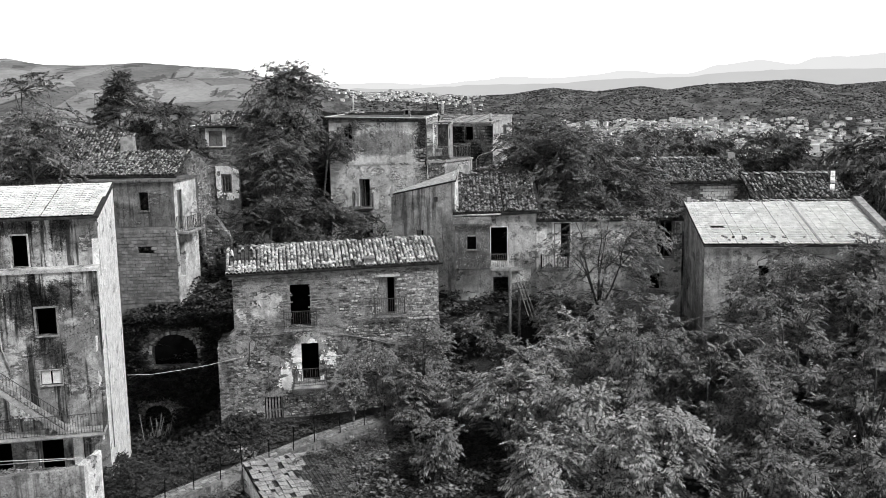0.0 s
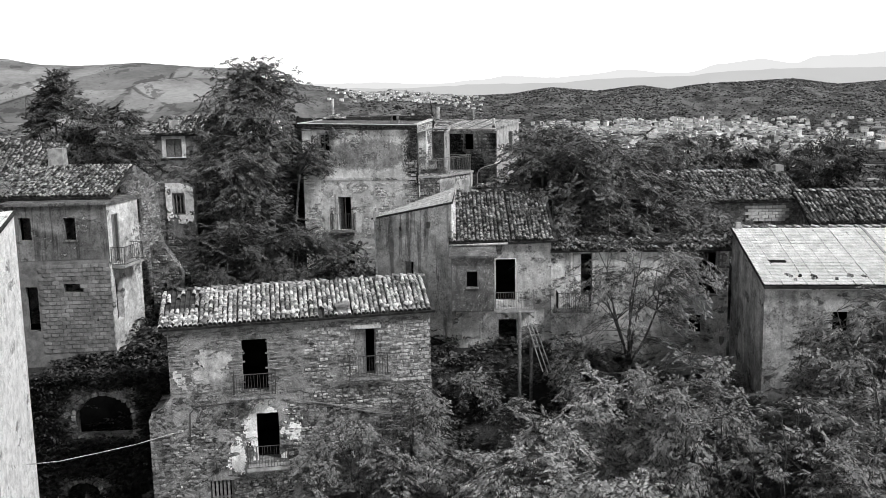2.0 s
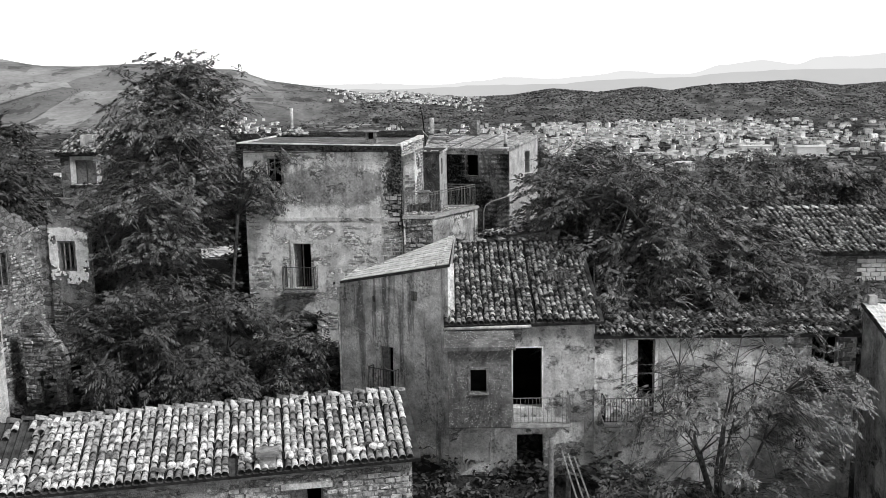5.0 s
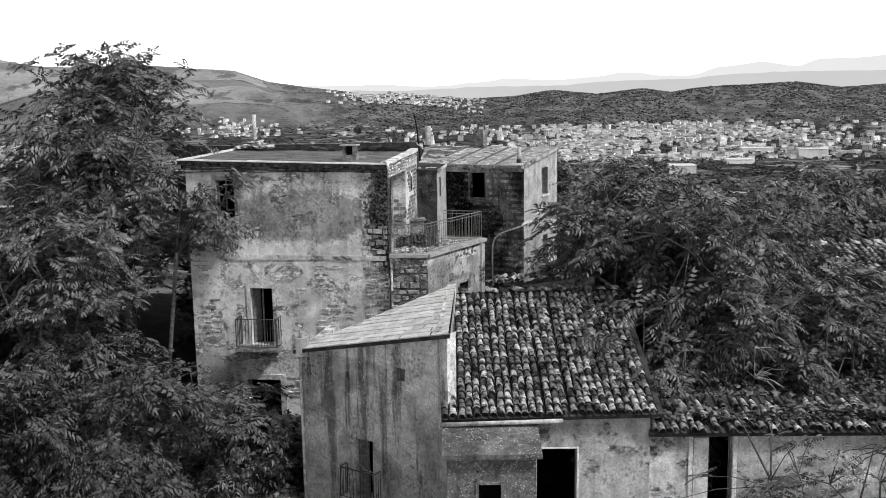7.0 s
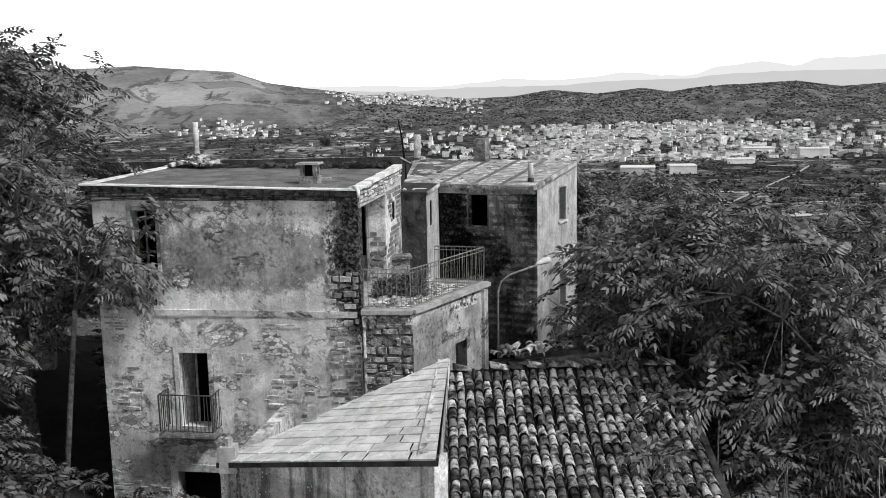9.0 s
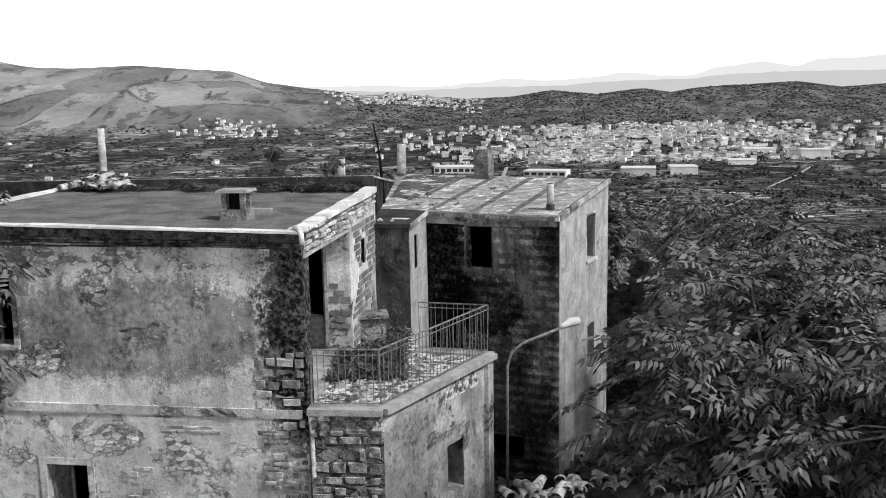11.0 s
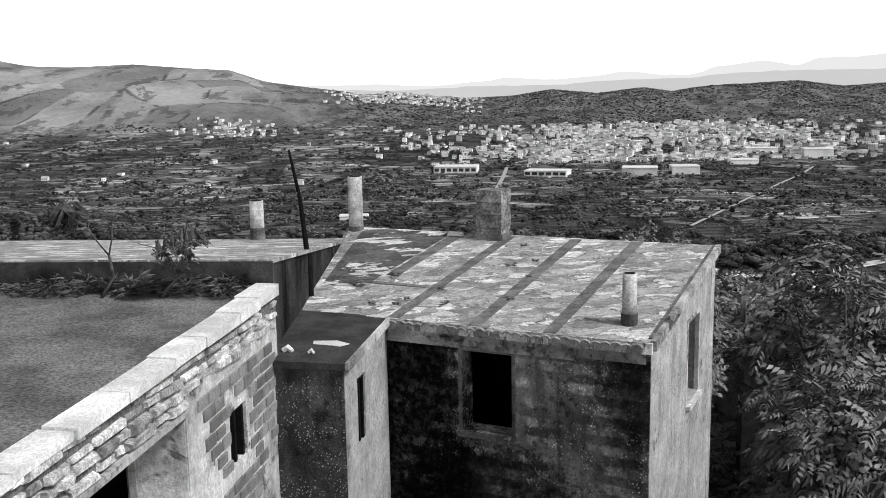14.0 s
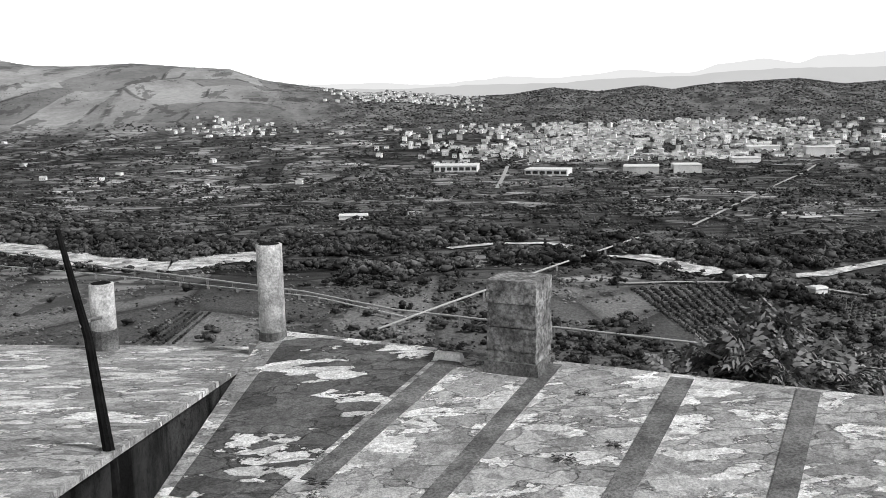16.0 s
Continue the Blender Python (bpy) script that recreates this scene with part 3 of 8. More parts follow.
def railing(parent, pts, height, material, gap=0.12, bar=0.012, label="", mid=False):
    """Handrail, foot rail and one baluster after another along a line of points."""
    top, foot = Shape(), Shape()
    up = Vector((0, 0, 1))
    top.tube([Vector(p) + up * height for p in pts], 0.018, 6)
    foot.tube([Vector(p) + up * 0.07 for p in pts], 0.012, 4)
    if mid:
        foot.tube([Vector(p) + up * (height - 0.1) for p in pts], 0.011, 4)
    rail = part("railing", top, material, parent, label)
    part("foot_rail", foot, material, rail)
    key = (round(height, 2), material, bar)
    if key not in BAR:
        s = Shape()
        s.tube([(0, 0, 0.05), (0, 0, height)], bar, 4)
        BAR[key] = s.mesh("baluster", material)
    for a, b in zip(pts, pts[1:]):
        a, b = Vector(a), Vector(b)
        n = max(1, round((b - a).length / gap))
        for i in range(n + (1 if b == Vector(pts[-1]) else 0)):
            p = a + (b - a) * i / n
            big = 1.9 if i == 0 else 1.0
            put("baluster", BAR[key], rail, Matrix.Translation(p) @ Matrix.Diagonal((big, big, 1, 1)) @ pose(0, 0, 0, random.uniform(-1.2, 1.2), random.uniform(-1.2, 1.2)))
    return rail


def balcony(parent, side, s0, s1, z, deep=0.7, height=0.95, material="iron", slab="concrete", gap=0.12):
    """A balcony on a wall: side maps (along, outward, height) to the building."""
    s = Shape()
    s.box((s0, -deep, z - 0.1), (s1, 0.02, z), side, 0.01)
    s.box((s0 + 0.06, -deep + 0.06, z - 0.16), (s1 - 0.06, 0.02, z - 0.1), side)
    b = part("balcony", s, slab, parent, "worn balcony slab with an iron railing")
    e = 0.04
    railing(b, [side @ Vector(p) for p in ((s0 + e, 0, z), (s0 + e, -deep + e, z), (s1 - e, -deep + e, z), (s1 - e, 0, z))], height, material, gap)
    return b


def surround(parent, side, s0, z0, s1, z1, w=0.12, proud=0.025, material="pale", sill=True, name="window_frame"):
    s = Shape()
    s.box((s0 - w, -proud, z0), (s0 - 0.003, 0.05, z1), side)
    s.box((s1 + 0.003, -proud, z0), (s1 + w, 0.05, z1), side)
    s.box((s0 - w, -proud, z1 + 0.003), (s1 + w, 0.05, z1 + w), side)
    if sill:
        s.box((s0 - w, -proud - 0.05, z0 - 0.07), (s1 + w, 0.05, z0 - 0.003), side)
    return part(name, s, material, parent)


def leaf(parent, side, s0, z0, s1, z1, angle, material="wood", name="shutter", inside=0.1, panels=2):
    """A hinged wooden leaf, hung at s0, opened inwards by an angle."""
    w = s1 - s0
    m = side @ Matrix.Translation((s0, inside, 0)) @ pose(0, 0, 0, 0, 0, angle)
    s = Shape()
    s.box((0, 0, z0), (w, 0.035, z1), m)
    h = (z1 - z0) / panels
    for i in range(panels):
        s.box((0.07, -0.012, z0 + i * h + 0.07), (w - 0.07, 0.0, z0 + (i + 1) * h - 0.07), m)
    return part(name, s, material, parent, "weathered wooden leaf")


def casing(parent, side, s0, z0, s1, z1, material="wood", bars=1, inside=0.1):
    """A wooden window casing with an upright or two."""
    s, w = Shape(), 0.05
    s.box((s0, inside, z0), (s0 + w, inside + 0.06, z1), side)
    s.box((s1 - w, inside, z0), (s1, inside + 0.06, z1), side)
    s.box((s0 + w, inside, z1 - w), (s1 - w, inside + 0.06, z1), side)
    for i in range(bars):
        c = s0 + (s1 - s0) * (i + 1) / (bars + 1)
        s.box((c - 0.025, inside + 0.005, z0), (c + 0.025, inside + 0.05, z1 - w), side)
    return part("casing", s, material, parent)


BRICK = {}


def bricks(parent, side, s0, z0, s1, z1, w, h, material, name="brick", seed=0, proud=0.012, fill=1.0, keep=None, joint=0.012, size_jitter=0.15, limit=300):
    """Courses of bricks or blocks on a wall face, each piece its own object on a shared mesh."""
    rng = random.Random(seed)
    key = (round(w, 3), round(h, 3), material)
    if key not in BRICK:
        kinds = []
        for i in range(5):
            s = Shape()
            k = 0.008 + 0.006 * i / 4
            s.box((-w / 2 + joint / 2, -h / 2 + joint / 2, 0), (w / 2 - joint / 2, h / 2 - joint / 2, 0.05), pose(0, 0, 0, rng.uniform(-1, 1), rng.uniform(-1, 1), rng.uniform(-0.8, 0.8)), k)
            kinds.append(s.mesh(name, material))
        BRICK[key] = kinds
    count, row = 0, 0
    z = z0
    while z + h <= z1 + 0.01:
        x = s0 + (w / 2 if row % 2 else 0)
        while x + w * 0.5 < s1 and count < limit:
            k = 1.0 + rng.uniform(-size_jitter, size_jitter) * 0.6
            cx = x + w / 2
            if rng.random() < fill and (keep is None or keep(cx, z + h / 2)) and cx + w / 2 <= s1 + 0.03:
                m = side @ Matrix.Translation((cx, -proud + 0.044 + rng.uniform(-0.008, 0.006), z + h / 2)) @ pose(0, 0, 0, 90) @ Matrix.Diagonal((k * 0.97, 1.0 + rng.uniform(-0.1, 0.04), 1, 1))
                put(name, BRICK[key][rng.randrange(5)], parent, m)
                count += 1
            x += w
        z += h
        row += 1


def stone_face(parent, side, s0, z0, s1, z1, w, h, material, seed, keep=None, proud=0.03, name="stonework", label="", gap=0.02, thick=0.09):
    """A face of many rough stones in loose courses, joined into one mesh: too many to pick apart."""
    r = random.Random(seed)
    sh = Shape()
    z = z0
    while z < z1 - h * 0.4:
        hh = h * r.uniform(0.7, 1.35)
        x = s0 - r.uniform(0, w)
        while x < s1:
            ww = w * r.uniform(0.5, 1.6)
            a, b = max(x, s0), min(x + ww, s1)
            if b - a > 0.05 and (keep is None or keep((a + b) / 2, z + hh / 2, r)):
                k = len(sh.v)
                zz, out = z + r.uniform(-0.2, 0.2) * h, proud + r.uniform(-0.025, 0.03)
                for dy, cut in ((thick - out, 0.0), (-out, min(0.03, hh * 0.18))):
                    for cx, cz in ((a + gap / 2 + cut, zz + gap / 2 + cut), (b - gap / 2 - cut, zz + gap / 2 + cut), (b - gap / 2 - cut, zz + hh - gap / 2 - cut), (a + gap / 2 + cut, zz + hh - gap / 2 - cut)):
                        sh.v.append(tuple(side @ Vector((cx + r.uniform(-0.012, 0.012), dy + r.uniform(-0.008, 0.008), cz + r.uniform(-0.012, 0.012)))))
                sh.f += [tuple(k + i for i in q) for q in ((4, 5, 6, 7), (0, 1, 5, 4), (1, 2, 6, 5), (2, 3, 7, 6), (3, 0, 4, 7))]
            x += ww
        z += hh
    return part(name, sh, material, parent, label, kind="stuff")


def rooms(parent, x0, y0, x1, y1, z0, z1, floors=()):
    """The rooms inside: back wall, side walls and floors, open towards the windows, their shade painted on as
    near-black.
    """
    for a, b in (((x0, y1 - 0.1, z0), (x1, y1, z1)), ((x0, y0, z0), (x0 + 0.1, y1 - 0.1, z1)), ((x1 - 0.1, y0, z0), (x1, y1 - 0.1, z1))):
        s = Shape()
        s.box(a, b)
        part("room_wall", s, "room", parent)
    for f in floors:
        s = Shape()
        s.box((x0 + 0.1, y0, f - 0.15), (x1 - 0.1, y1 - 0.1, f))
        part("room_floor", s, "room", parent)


def flakes(parent, side, s0, z0, s1, z1, material, keep, name="plaster_patch", label="", proud=0.03, cell=0.05):
    """What is left of a coat of plaster: a thin sheet with a ragged outline. keep(s, z) > 0 where it still clings."""
    sh, idx = Shape(), {}
    ns, nz = int((s1 - s0) / cell), int((z1 - z0) / cell)
    on = {(i, j) for i in range(ns) for j in range(nz) if keep(s0 + (i + 0.5) * cell, z0 + (j + 0.5) * cell) > 0}

    def at(i, j, deep):
        if (i, j, deep) not in idx:
            jit = Vector((i * 0.37, j * 0.41, 2.0))
            p = Vector((s0 + (i + 0.9 * noise.noise(jit)) * cell, -proud + (0.05 if deep else 0.008 * noise.noise(jit * 0.4)), z0 + (j + 0.9 * noise.noise(jit + Vector((9, 4, 1)))) * cell))
            idx[i, j, deep] = len(sh.v)
            sh.v.append(tuple(side @ p))
        return idx[i, j, deep]

    for i, j in on:
        sh.f.append((at(i, j, 0), at(i + 1, j, 0), at(i + 1, j + 1, 0), at(i, j + 1, 0)))
        for n, a, b in (((i - 1, j), (i, j + 1), (i, j)), ((i + 1, j), (i + 1, j), (i + 1, j + 1)), ((i, j - 1), (i, j), (i + 1, j)), ((i, j + 1), (i + 1, j + 1), (i, j + 1))):
            if n not in on:
                sh.f.append((at(*b, 0), at(*a, 0), at(*a, 1), at(*b, 1)))
    return part(name, sh, material, parent, label)


def blot(s, z, cx, cz, rx, rz, seed, scale=1.6):
    """Positive inside a ragged oval."""
    return 1.0 - math.hypot((s - cx) / rx, (z - cz) / rz) + 0.7 * noise.noise(Vector((s * scale, z * scale, seed))) + 0.5 * noise.noise(Vector((s * scale * 4, z * scale * 4, seed)))

# ---- the land: one sheet from the village spur to the hills ----
SKYLINE = ((-2.0, 90), (-0.466, 137), (-0.431, 117), (-0.389, 112), (-0.324, 118), (-0.27, 105), (-0.222, 96), (-0.187, 62), (-0.145, 43), (-0.109, 30), (-0.086, 15), (-0.056, 20), (-0.014, 8), (0.027, 2), (0.069, 6), (0.111, 23), (0.158, 10), (0.206, 24), (0.236, 11), (0.259, 21), (0.301, 29), (0.366, 37), (0.414, 18), (0.466, 27), (2.0, 40))
SPUR_Y = ((-400, -40), (-60, -14), (20, -7), (36, -5.5), (42, -3.4), (45.5, -2.0), (47.2, -0.55), (50, -0.15), (54.0, 0.3), (57.5, 3.6), (61, 5.2), (66, 6.6), (70, 7.2), (75, 8.4), (84, 8.8), (92, 6), (110, -6), (150, -30), (230, -62), (340, -88), (430, -95), (1300, -95), (2100, -59), (2300, -45))


LANE = ((-24, 36.0, -3.0), (-16, 40.8, -1.6), (-13.4, 43.0, -0.9), (-10.3, 45.6, -0.5), (-7.0, 47.6, 0.2), (-3.5, 49.6, 0.7), (0.5, 52.2, 1.0), (4.5, 55.0, 1.3), (8, 56.5, 1.5))
LANE_Y, LANE_Z = [(p[0], p[1]) for p in LANE], [(p[0], p[2]) for p in LANE]
YARD_Z = ((-19, -2.2), (-14.5, -1.6), (-11.5, 0.4), (-5, 0.75), (1, 1.2), (8, 1.6))


def table(rows, x):
    for (a, za), (b, zb) in zip(rows, rows[1:]):
        if x <= b:
            t = max(0.0, min(1.0, (x - a) / (b - a)))
            return za + (zb - za) * t
    return rows[-1][1]


def ground_z(x, y):
    z = table(SPUR_Y, y)
    if y < 120:
        side = max(0.0, abs(x - 2) - 34)
        z -= side * 0.28 * (1.0 if y > -60 else 0.4)
        z += 0.35 * noise.noise(Vector((x * 0.16, y * 0.16, 0.0)))
        if -28 < x < 12 and 34 < y < 57:
            ly, lz = table(LANE_Y, x), table(LANE_Z, x)
            d = y - ly
            if d >= 0:
                t = min(1.0, d / 5.0)
                w = lz - 0.08 + (table(YARD_Z, x) - lz) * t * t * (3 - 2 * t)
            else:
                w = lz - 0.08 - 1.2 * min(1.0, max(0.0, -d - 0.55) / 0.5) + 0.22 * min(0.0, d + 1.0)
            w += 1.9 * min(1.0, max(0.0, (-14.2 - x) / 1.6)) * max(0.0, min(1.0, (y - 41.5) / 2, (48.0 - y) / 2.5))
            w += 0.12 * noise.noise(Vector((x * 0.5, y * 0.5, 7.0)))
            fade = min(1.0, (x + 28) / 4, (12 - x) / 5, (y - 34) / 3, (57 - y) / 2.4)
            z += (w - z) * fade
        if x > 6 and 50 < y < 66:
            z -= min(1.0, (x - 6) / 6) * 1.8
    elif y < 420:
        z += 4.0 * noise.noise(Vector((x * 0.012, y * 0.012, 2.0)))
    z = max(z, -95.0 + 1.2 * noise.noise(Vector((x * 0.006, y * 0.006, 5.0)))) if y < 1400 else z
    if y > 1900:
        q = (x - 1.7) / (y - 71)
        top = table(SKYLINE, q)
        t = min(1.0, max(0.0, (y - 2000) / 900))
        t = t * t * (3 - 2 * t)
        back = min(1.0, max(0.0, (y - 2971) / 900))
        z = z + (top - z) * t - back * (top + 60)
        lump = noise.noise(Vector((x * 0.0021, y * 0.0016, 1.0))) * 26 + noise.noise(Vector((x * 0.006, y * 0.005, 4.0))) * 10
        fold = noise.noise(Vector((x * 0.011, y * 0.006, 11.0)))
        lump += 15 * (0.5 - abs(fold)) + 5 * noise.noise(Vector((x * 0.03, y * 0.02, 12.0)))
        z += lump * math.sin(math.pi * min(1.0, t * (1 - back))) if t < 1 else 0.0
    return z


def axis(lo, hi, fine_lo, fine_hi, step, growth, most):
    vals, s, v = [], step, fine_lo
    while v > lo:
        vals.append(v)
        s = min(s * growth, most)
        v -= s
    vals.append(lo)
    vals = vals[::-1]
    v, s = fine_lo + step, step
    while v < fine_hi:
        vals.append(v)
        v += step
    while v < hi:
        vals.append(v)
        s = min(s * growth, most)
        v += s
    return vals + [hi]


GX, GY = axis(-2600, 2600, -45, 50, 1.3, 1.06, 34), axis(-1500, 4300, 25, 110, 1.3, 1.045, 30)
me = bpy.data.meshes.new("ground")
me.from_pydata([(x, y, ground_z(x, y)) for y in GY for x in GX], [], [(j * len(GX) + i, j * len(GX) + i + 1, (j + 1) * len(GX) + i + 1, (j + 1) * len(GX) + i) for j in range(len(GY) - 1) for i in range(len(GX) - 1)])
me.materials.append(MAT["land"])
me.shade_smooth()
ground = tagged(put("ground", me), "scrubby hill and a wide valley of dark fields", "ground", kind="structure")


def ridge(name, rows, y, material, label):
    s = Shape()
    fine = []
    for (a, za), (b, zb) in zip(rows, rows[1:]):
        for i in range(8):
            q = a + (b - a) * i / 8
            t = i / 8
            t = t * t * (3 - 2 * t)
            fine.append((q * (y - 71), za + (zb - za) * t + 5 * noise.noise(Vector((q * 60, y, 0)))))
    for (xa, za), (xb, zb) in zip(fine, fine[1:]):
        s.quad((xa, y - 250, -110), (xb, y - 250, -110), (xb, y, zb), (xa, y, za))
    return tagged(part(name, s, material, None), label, "mountains", kind="structure")


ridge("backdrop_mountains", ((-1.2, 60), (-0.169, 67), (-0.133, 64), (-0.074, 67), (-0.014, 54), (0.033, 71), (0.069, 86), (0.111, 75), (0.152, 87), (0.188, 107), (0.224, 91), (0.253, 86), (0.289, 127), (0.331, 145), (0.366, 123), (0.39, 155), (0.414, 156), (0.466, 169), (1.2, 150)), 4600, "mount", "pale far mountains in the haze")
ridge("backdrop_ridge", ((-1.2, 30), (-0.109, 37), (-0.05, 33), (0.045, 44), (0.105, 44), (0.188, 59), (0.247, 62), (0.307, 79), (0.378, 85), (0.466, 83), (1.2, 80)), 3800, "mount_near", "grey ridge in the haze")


def side_of(p, q):
    """The matrix of a wall's face: x along it, y into it."""
    d = (Vector(q) - Vector(p)).normalized()
    m = Matrix(((d.x, -d.y, 0, p[0]), (d.y, d.x, 0, p[1]), (0, 0, 1, 0), (0, 0, 0, 1)))
    return m


COPPI = [coppo_mesh("roof_tile", "coppo", w, 0.42, b) for w, b in ((0.165, 0.95), (0.155, 1.05), (0.172, 0.85), (0.16, 1.0))]
COPPI_DARK = [coppo_mesh("roof_tile", "coppo_dark", w, 0.42, b) for w, b in ((0.165, 0.95), (0.155, 1.05), (0.172, 0.85), (0.16, 1.0))]
FLAT_OLD = [flat_tile_mesh("roof_tile", "concrete", 0.26, 0.42)]
FLAT = [flat_tile_mesh("roof_tile", "flat_tile", 0.268, 0.42)]


def under_roof(parent, m, width, length, pitch=0.0, name="roof"):
    """The boarding under the tiles, with the trough tiles' waves on top."""
    s = Shape()
    s.box((0, 0, -0.14), (width, length, -0.03), m)
    if pitch:
        n = int(width / pitch)
        for i in range(n):
            x = i * pitch
            for a, b, za, zb in ((0.0, 0.25, 0.03, -0.02), (0.25, 0.75, -0.02, -0.02), (0.75, 1.0, -0.02, 0.03)):
                s.quad(m @ Vector((x + a * pitch, -0.03, za)), m @ Vector((x + b * pitch, -0.03, zb)), m @ Vector((x + b * pitch, length, zb)), m @ Vector((x + a * pitch, length, za)))
    return part(name, s, "under", parent)


def ridge_tiles(parent, a, b, meshes, step=0.4, seed=3, scale=1.4, chance=0.9):
    rng = random.Random(seed)
    a, b = Vector(a), Vector(b)
    n = int((b - a).length / step)
    for i in range(n):
        if rng.random() < chance:
            p = a + (b - a) * (i / n)
            m = lay(p, Vector((0, 0, 1)).cross(b - a) * -1, b - a) @ pose(0, 0, rng.uniform(-0.02, 0.03), rng.uniform(-3, 3), rng.uniform(-6, 6), rng.gauss(0, 5)) @ Matrix.Diagonal((scale, 1, scale, 1))
            put("ridge_tile", meshes[i % len(meshes)], parent, m)


# ---- the tower house ----
tower = thing("tower_house", "tall derelict house with stained pale render and a flat roof", "house", turn(-1.2, 68.75, -8))
T_FRONT = side_of((-7.1, 0), (0, 0))
part("wall", Shape().wall((-7.1, 0), (0, 0), 5.8, ((0, 16.1), (7.1, 15.92)), 0.42, [(2.12, 9.7, 2.92, 11.73), (1.05, 13.95, 1.72, 15.52), (1.89, 6.3, 3.09, 8.43)], 0.45, 0.03), "tower", tower)
part("wall", Shape().wall((0, 3.36), (0, 5.9), 5.8, 16.0, 0.1, [(1.0, 14.65, 1.45, 15.22)]), "pale", tower, "patched side wall of hollow blocks")
part("wall", Shape().wall((-1.5, 0.42), (-1.5, 3.36), 5.8, 15.9, 0.2), "pale", tower)
part("wall", Shape().wall((-1.5, 3.355), (-0.01, 3.355), 5.8, 15.9, 0.3, [(0.25, 13.02, 0.94, 15.23)]), "pale", tower, "flaking plaster wall round the terrace door")
s = Shape()
s.box((-1.5, 0.42, 12.5), (0.0, 3.36, 12.96))
part("porch_floor", s, "concrete", tower)
part("wall", Shape().wall((-7.1, 5.9), (-7.1, 0.42), 5.8, 16.05, 0.4), "grey", tower)
part("wall", Shape().wall((-0.35, 5.9), (-6.7, 5.9), 5.8, 16.05, 0.3), "grey", tower)


def t_top(x, y):
    return 16.26 - 0.17 * (x + 7.1) / 7.1 + 0.012 * y


s = Shape()
s.prism([(-7.1, 0.0), (0.0, 0.0), (0.0, 5.9), (-7.1, 5.9)], lambda x, y: t_top(x, y) - 0.26, lambda x, y: t_top(x, y) - 0.07)
part("roof", s, "gravel", tower, "flat gravel roof with weeds")
s = Shape()
s.prism([(-7.28, -0.2), (0.06, -0.2), (0.06, 0.1), (-7.28, 0.1)], lambda x, y: t_top(x, y) - 0.22, lambda x, y: t_top(x, y) - 0.09)
s.prism([(-7.2, -0.1), (0.02, -0.1), (0.02, 0.1), (-7.2, 0.1)], lambda x, y: t_top(x, y) - 0.36, lambda x, y: t_top(x, y) - 0.22)
part("cornice", s, "crag", tower, "cracked dark cornice")
stone_face(tower, T_FRONT, -0.05, 15.76, 7.1, 16.02, 0.55, 0.05, "crag", 305, lambda x, z, r: z < 16.1 - 0.025 * x - 0.09 and r.random() < 0.9, 0.13, "stonework", "cracked cornice layers", 0.012, 0.16)
s = Shape()
s.box((-0.22, 0.12, 15.62), (-0.02, 3.34, 15.98))
part("lintel", s, "crag", tower, "cracked lintel over the porch")
stone_face(tower, side_of((0, 0.1), (0, 5.88)), 0, 15.62, 5.78, 16.06, 0.32, 0.105, "wallstone", 306, lambda x, z, r: r.random() < 0.93 and (x < 3.3 or z > 15.7), 0.03, "stonework", "rough parapet stones")
s = Shape()
s.box((-0.2, 0.1, 15.56), (0.03, 3.36, 15.62))
part("lintel", s, "pale", tower, "pale drip edge")
rng = random.Random(5)
edge = [((-7.3 + i * 0.615, -0.25), (-7.3 + (i + 1) * 0.615 - 0.012, -0.03)) for i in range(12)]
edge += [((-0.2, a), (0.06, b - 0.012)) for a, b in ((-0.02, 0.32), (0.32, 0.8), (0.8, 1.5), (1.5, 2.25), (2.25, 3.1), (3.1, 3.75), (3.75, 4.6), (4.6, 5.2), (5.2, 5.9))]
edge += [((-7.3, 0.0 + i * 0.7), (-7.05, 0.0 + (i + 1) * 0.7 - 0.015)) for i in range(8)]
for i, ((x0, y0), (x1, y1)) in enumerate(edge):
    s = Shape()
    lift = 0.02 if 12 <= i < 21 else 0.0
    h = rng.uniform(0.0, 0.015) + lift + (0.012 * y0 if lift else 0)
    j = rng.uniform(-0.02, 0.02)
    s.prism([(x0 + j, y0), (x1 + j, y0), (x1 + j, y1), (x0 + j, y1)], lambda x, y: t_top(x, y) - 0.07, lambda x, y: t_top(x, y) - 0.04 + h)
    part("cap_stone", s, "cap", tower)
T_DOOR = side_of((-1.5, 3.355), (0, 3.355))
casing(tower, T_DOOR, 0.25, 13.02, 0.94, 15.23, "wood", 0, 0.05)
leaf(tower, T_DOOR, 0.5, 13.04, 0.93, 13.75, -20, "wood", "door", 0.3, 1)
surround(tower, T_DOOR, 0.25, 13.02, 0.94, 15.23, 0.07, 0.02, "grey", False, "door_frame")
surround(tower, T_FRONT, 2.12, 9.7, 2.92, 11.73, 0.13, 0.02, "pale", False, "door_frame")
casing(tower, T_FRONT, 2.12, 9.7, 2.92, 11.73, "wood", 1, 0.16)
leaf(tower, T_FRONT, 2.14, 9.72, 2.54, 11.68, 62, "wood", "door", 0.16, 3)
balcony(tower, T_FRONT, 1.72, 3.24, 9.7, 0.62, 1.05, "iron", "cement", 0.115)
surround(tower, T_FRONT, 1.05, 13.95, 1.72, 15.52, 0.11, 0.02, "grey", True)
casing(tower, T_FRONT, 1.05, 13.95, 1.72, 15.52, "wood", 1, 0.14)
surround(tower, T_FRONT, 1.89, 6.3, 3.09, 8.43, 0.2, 0.03, "pale", False, "door_frame")
s = Shape()
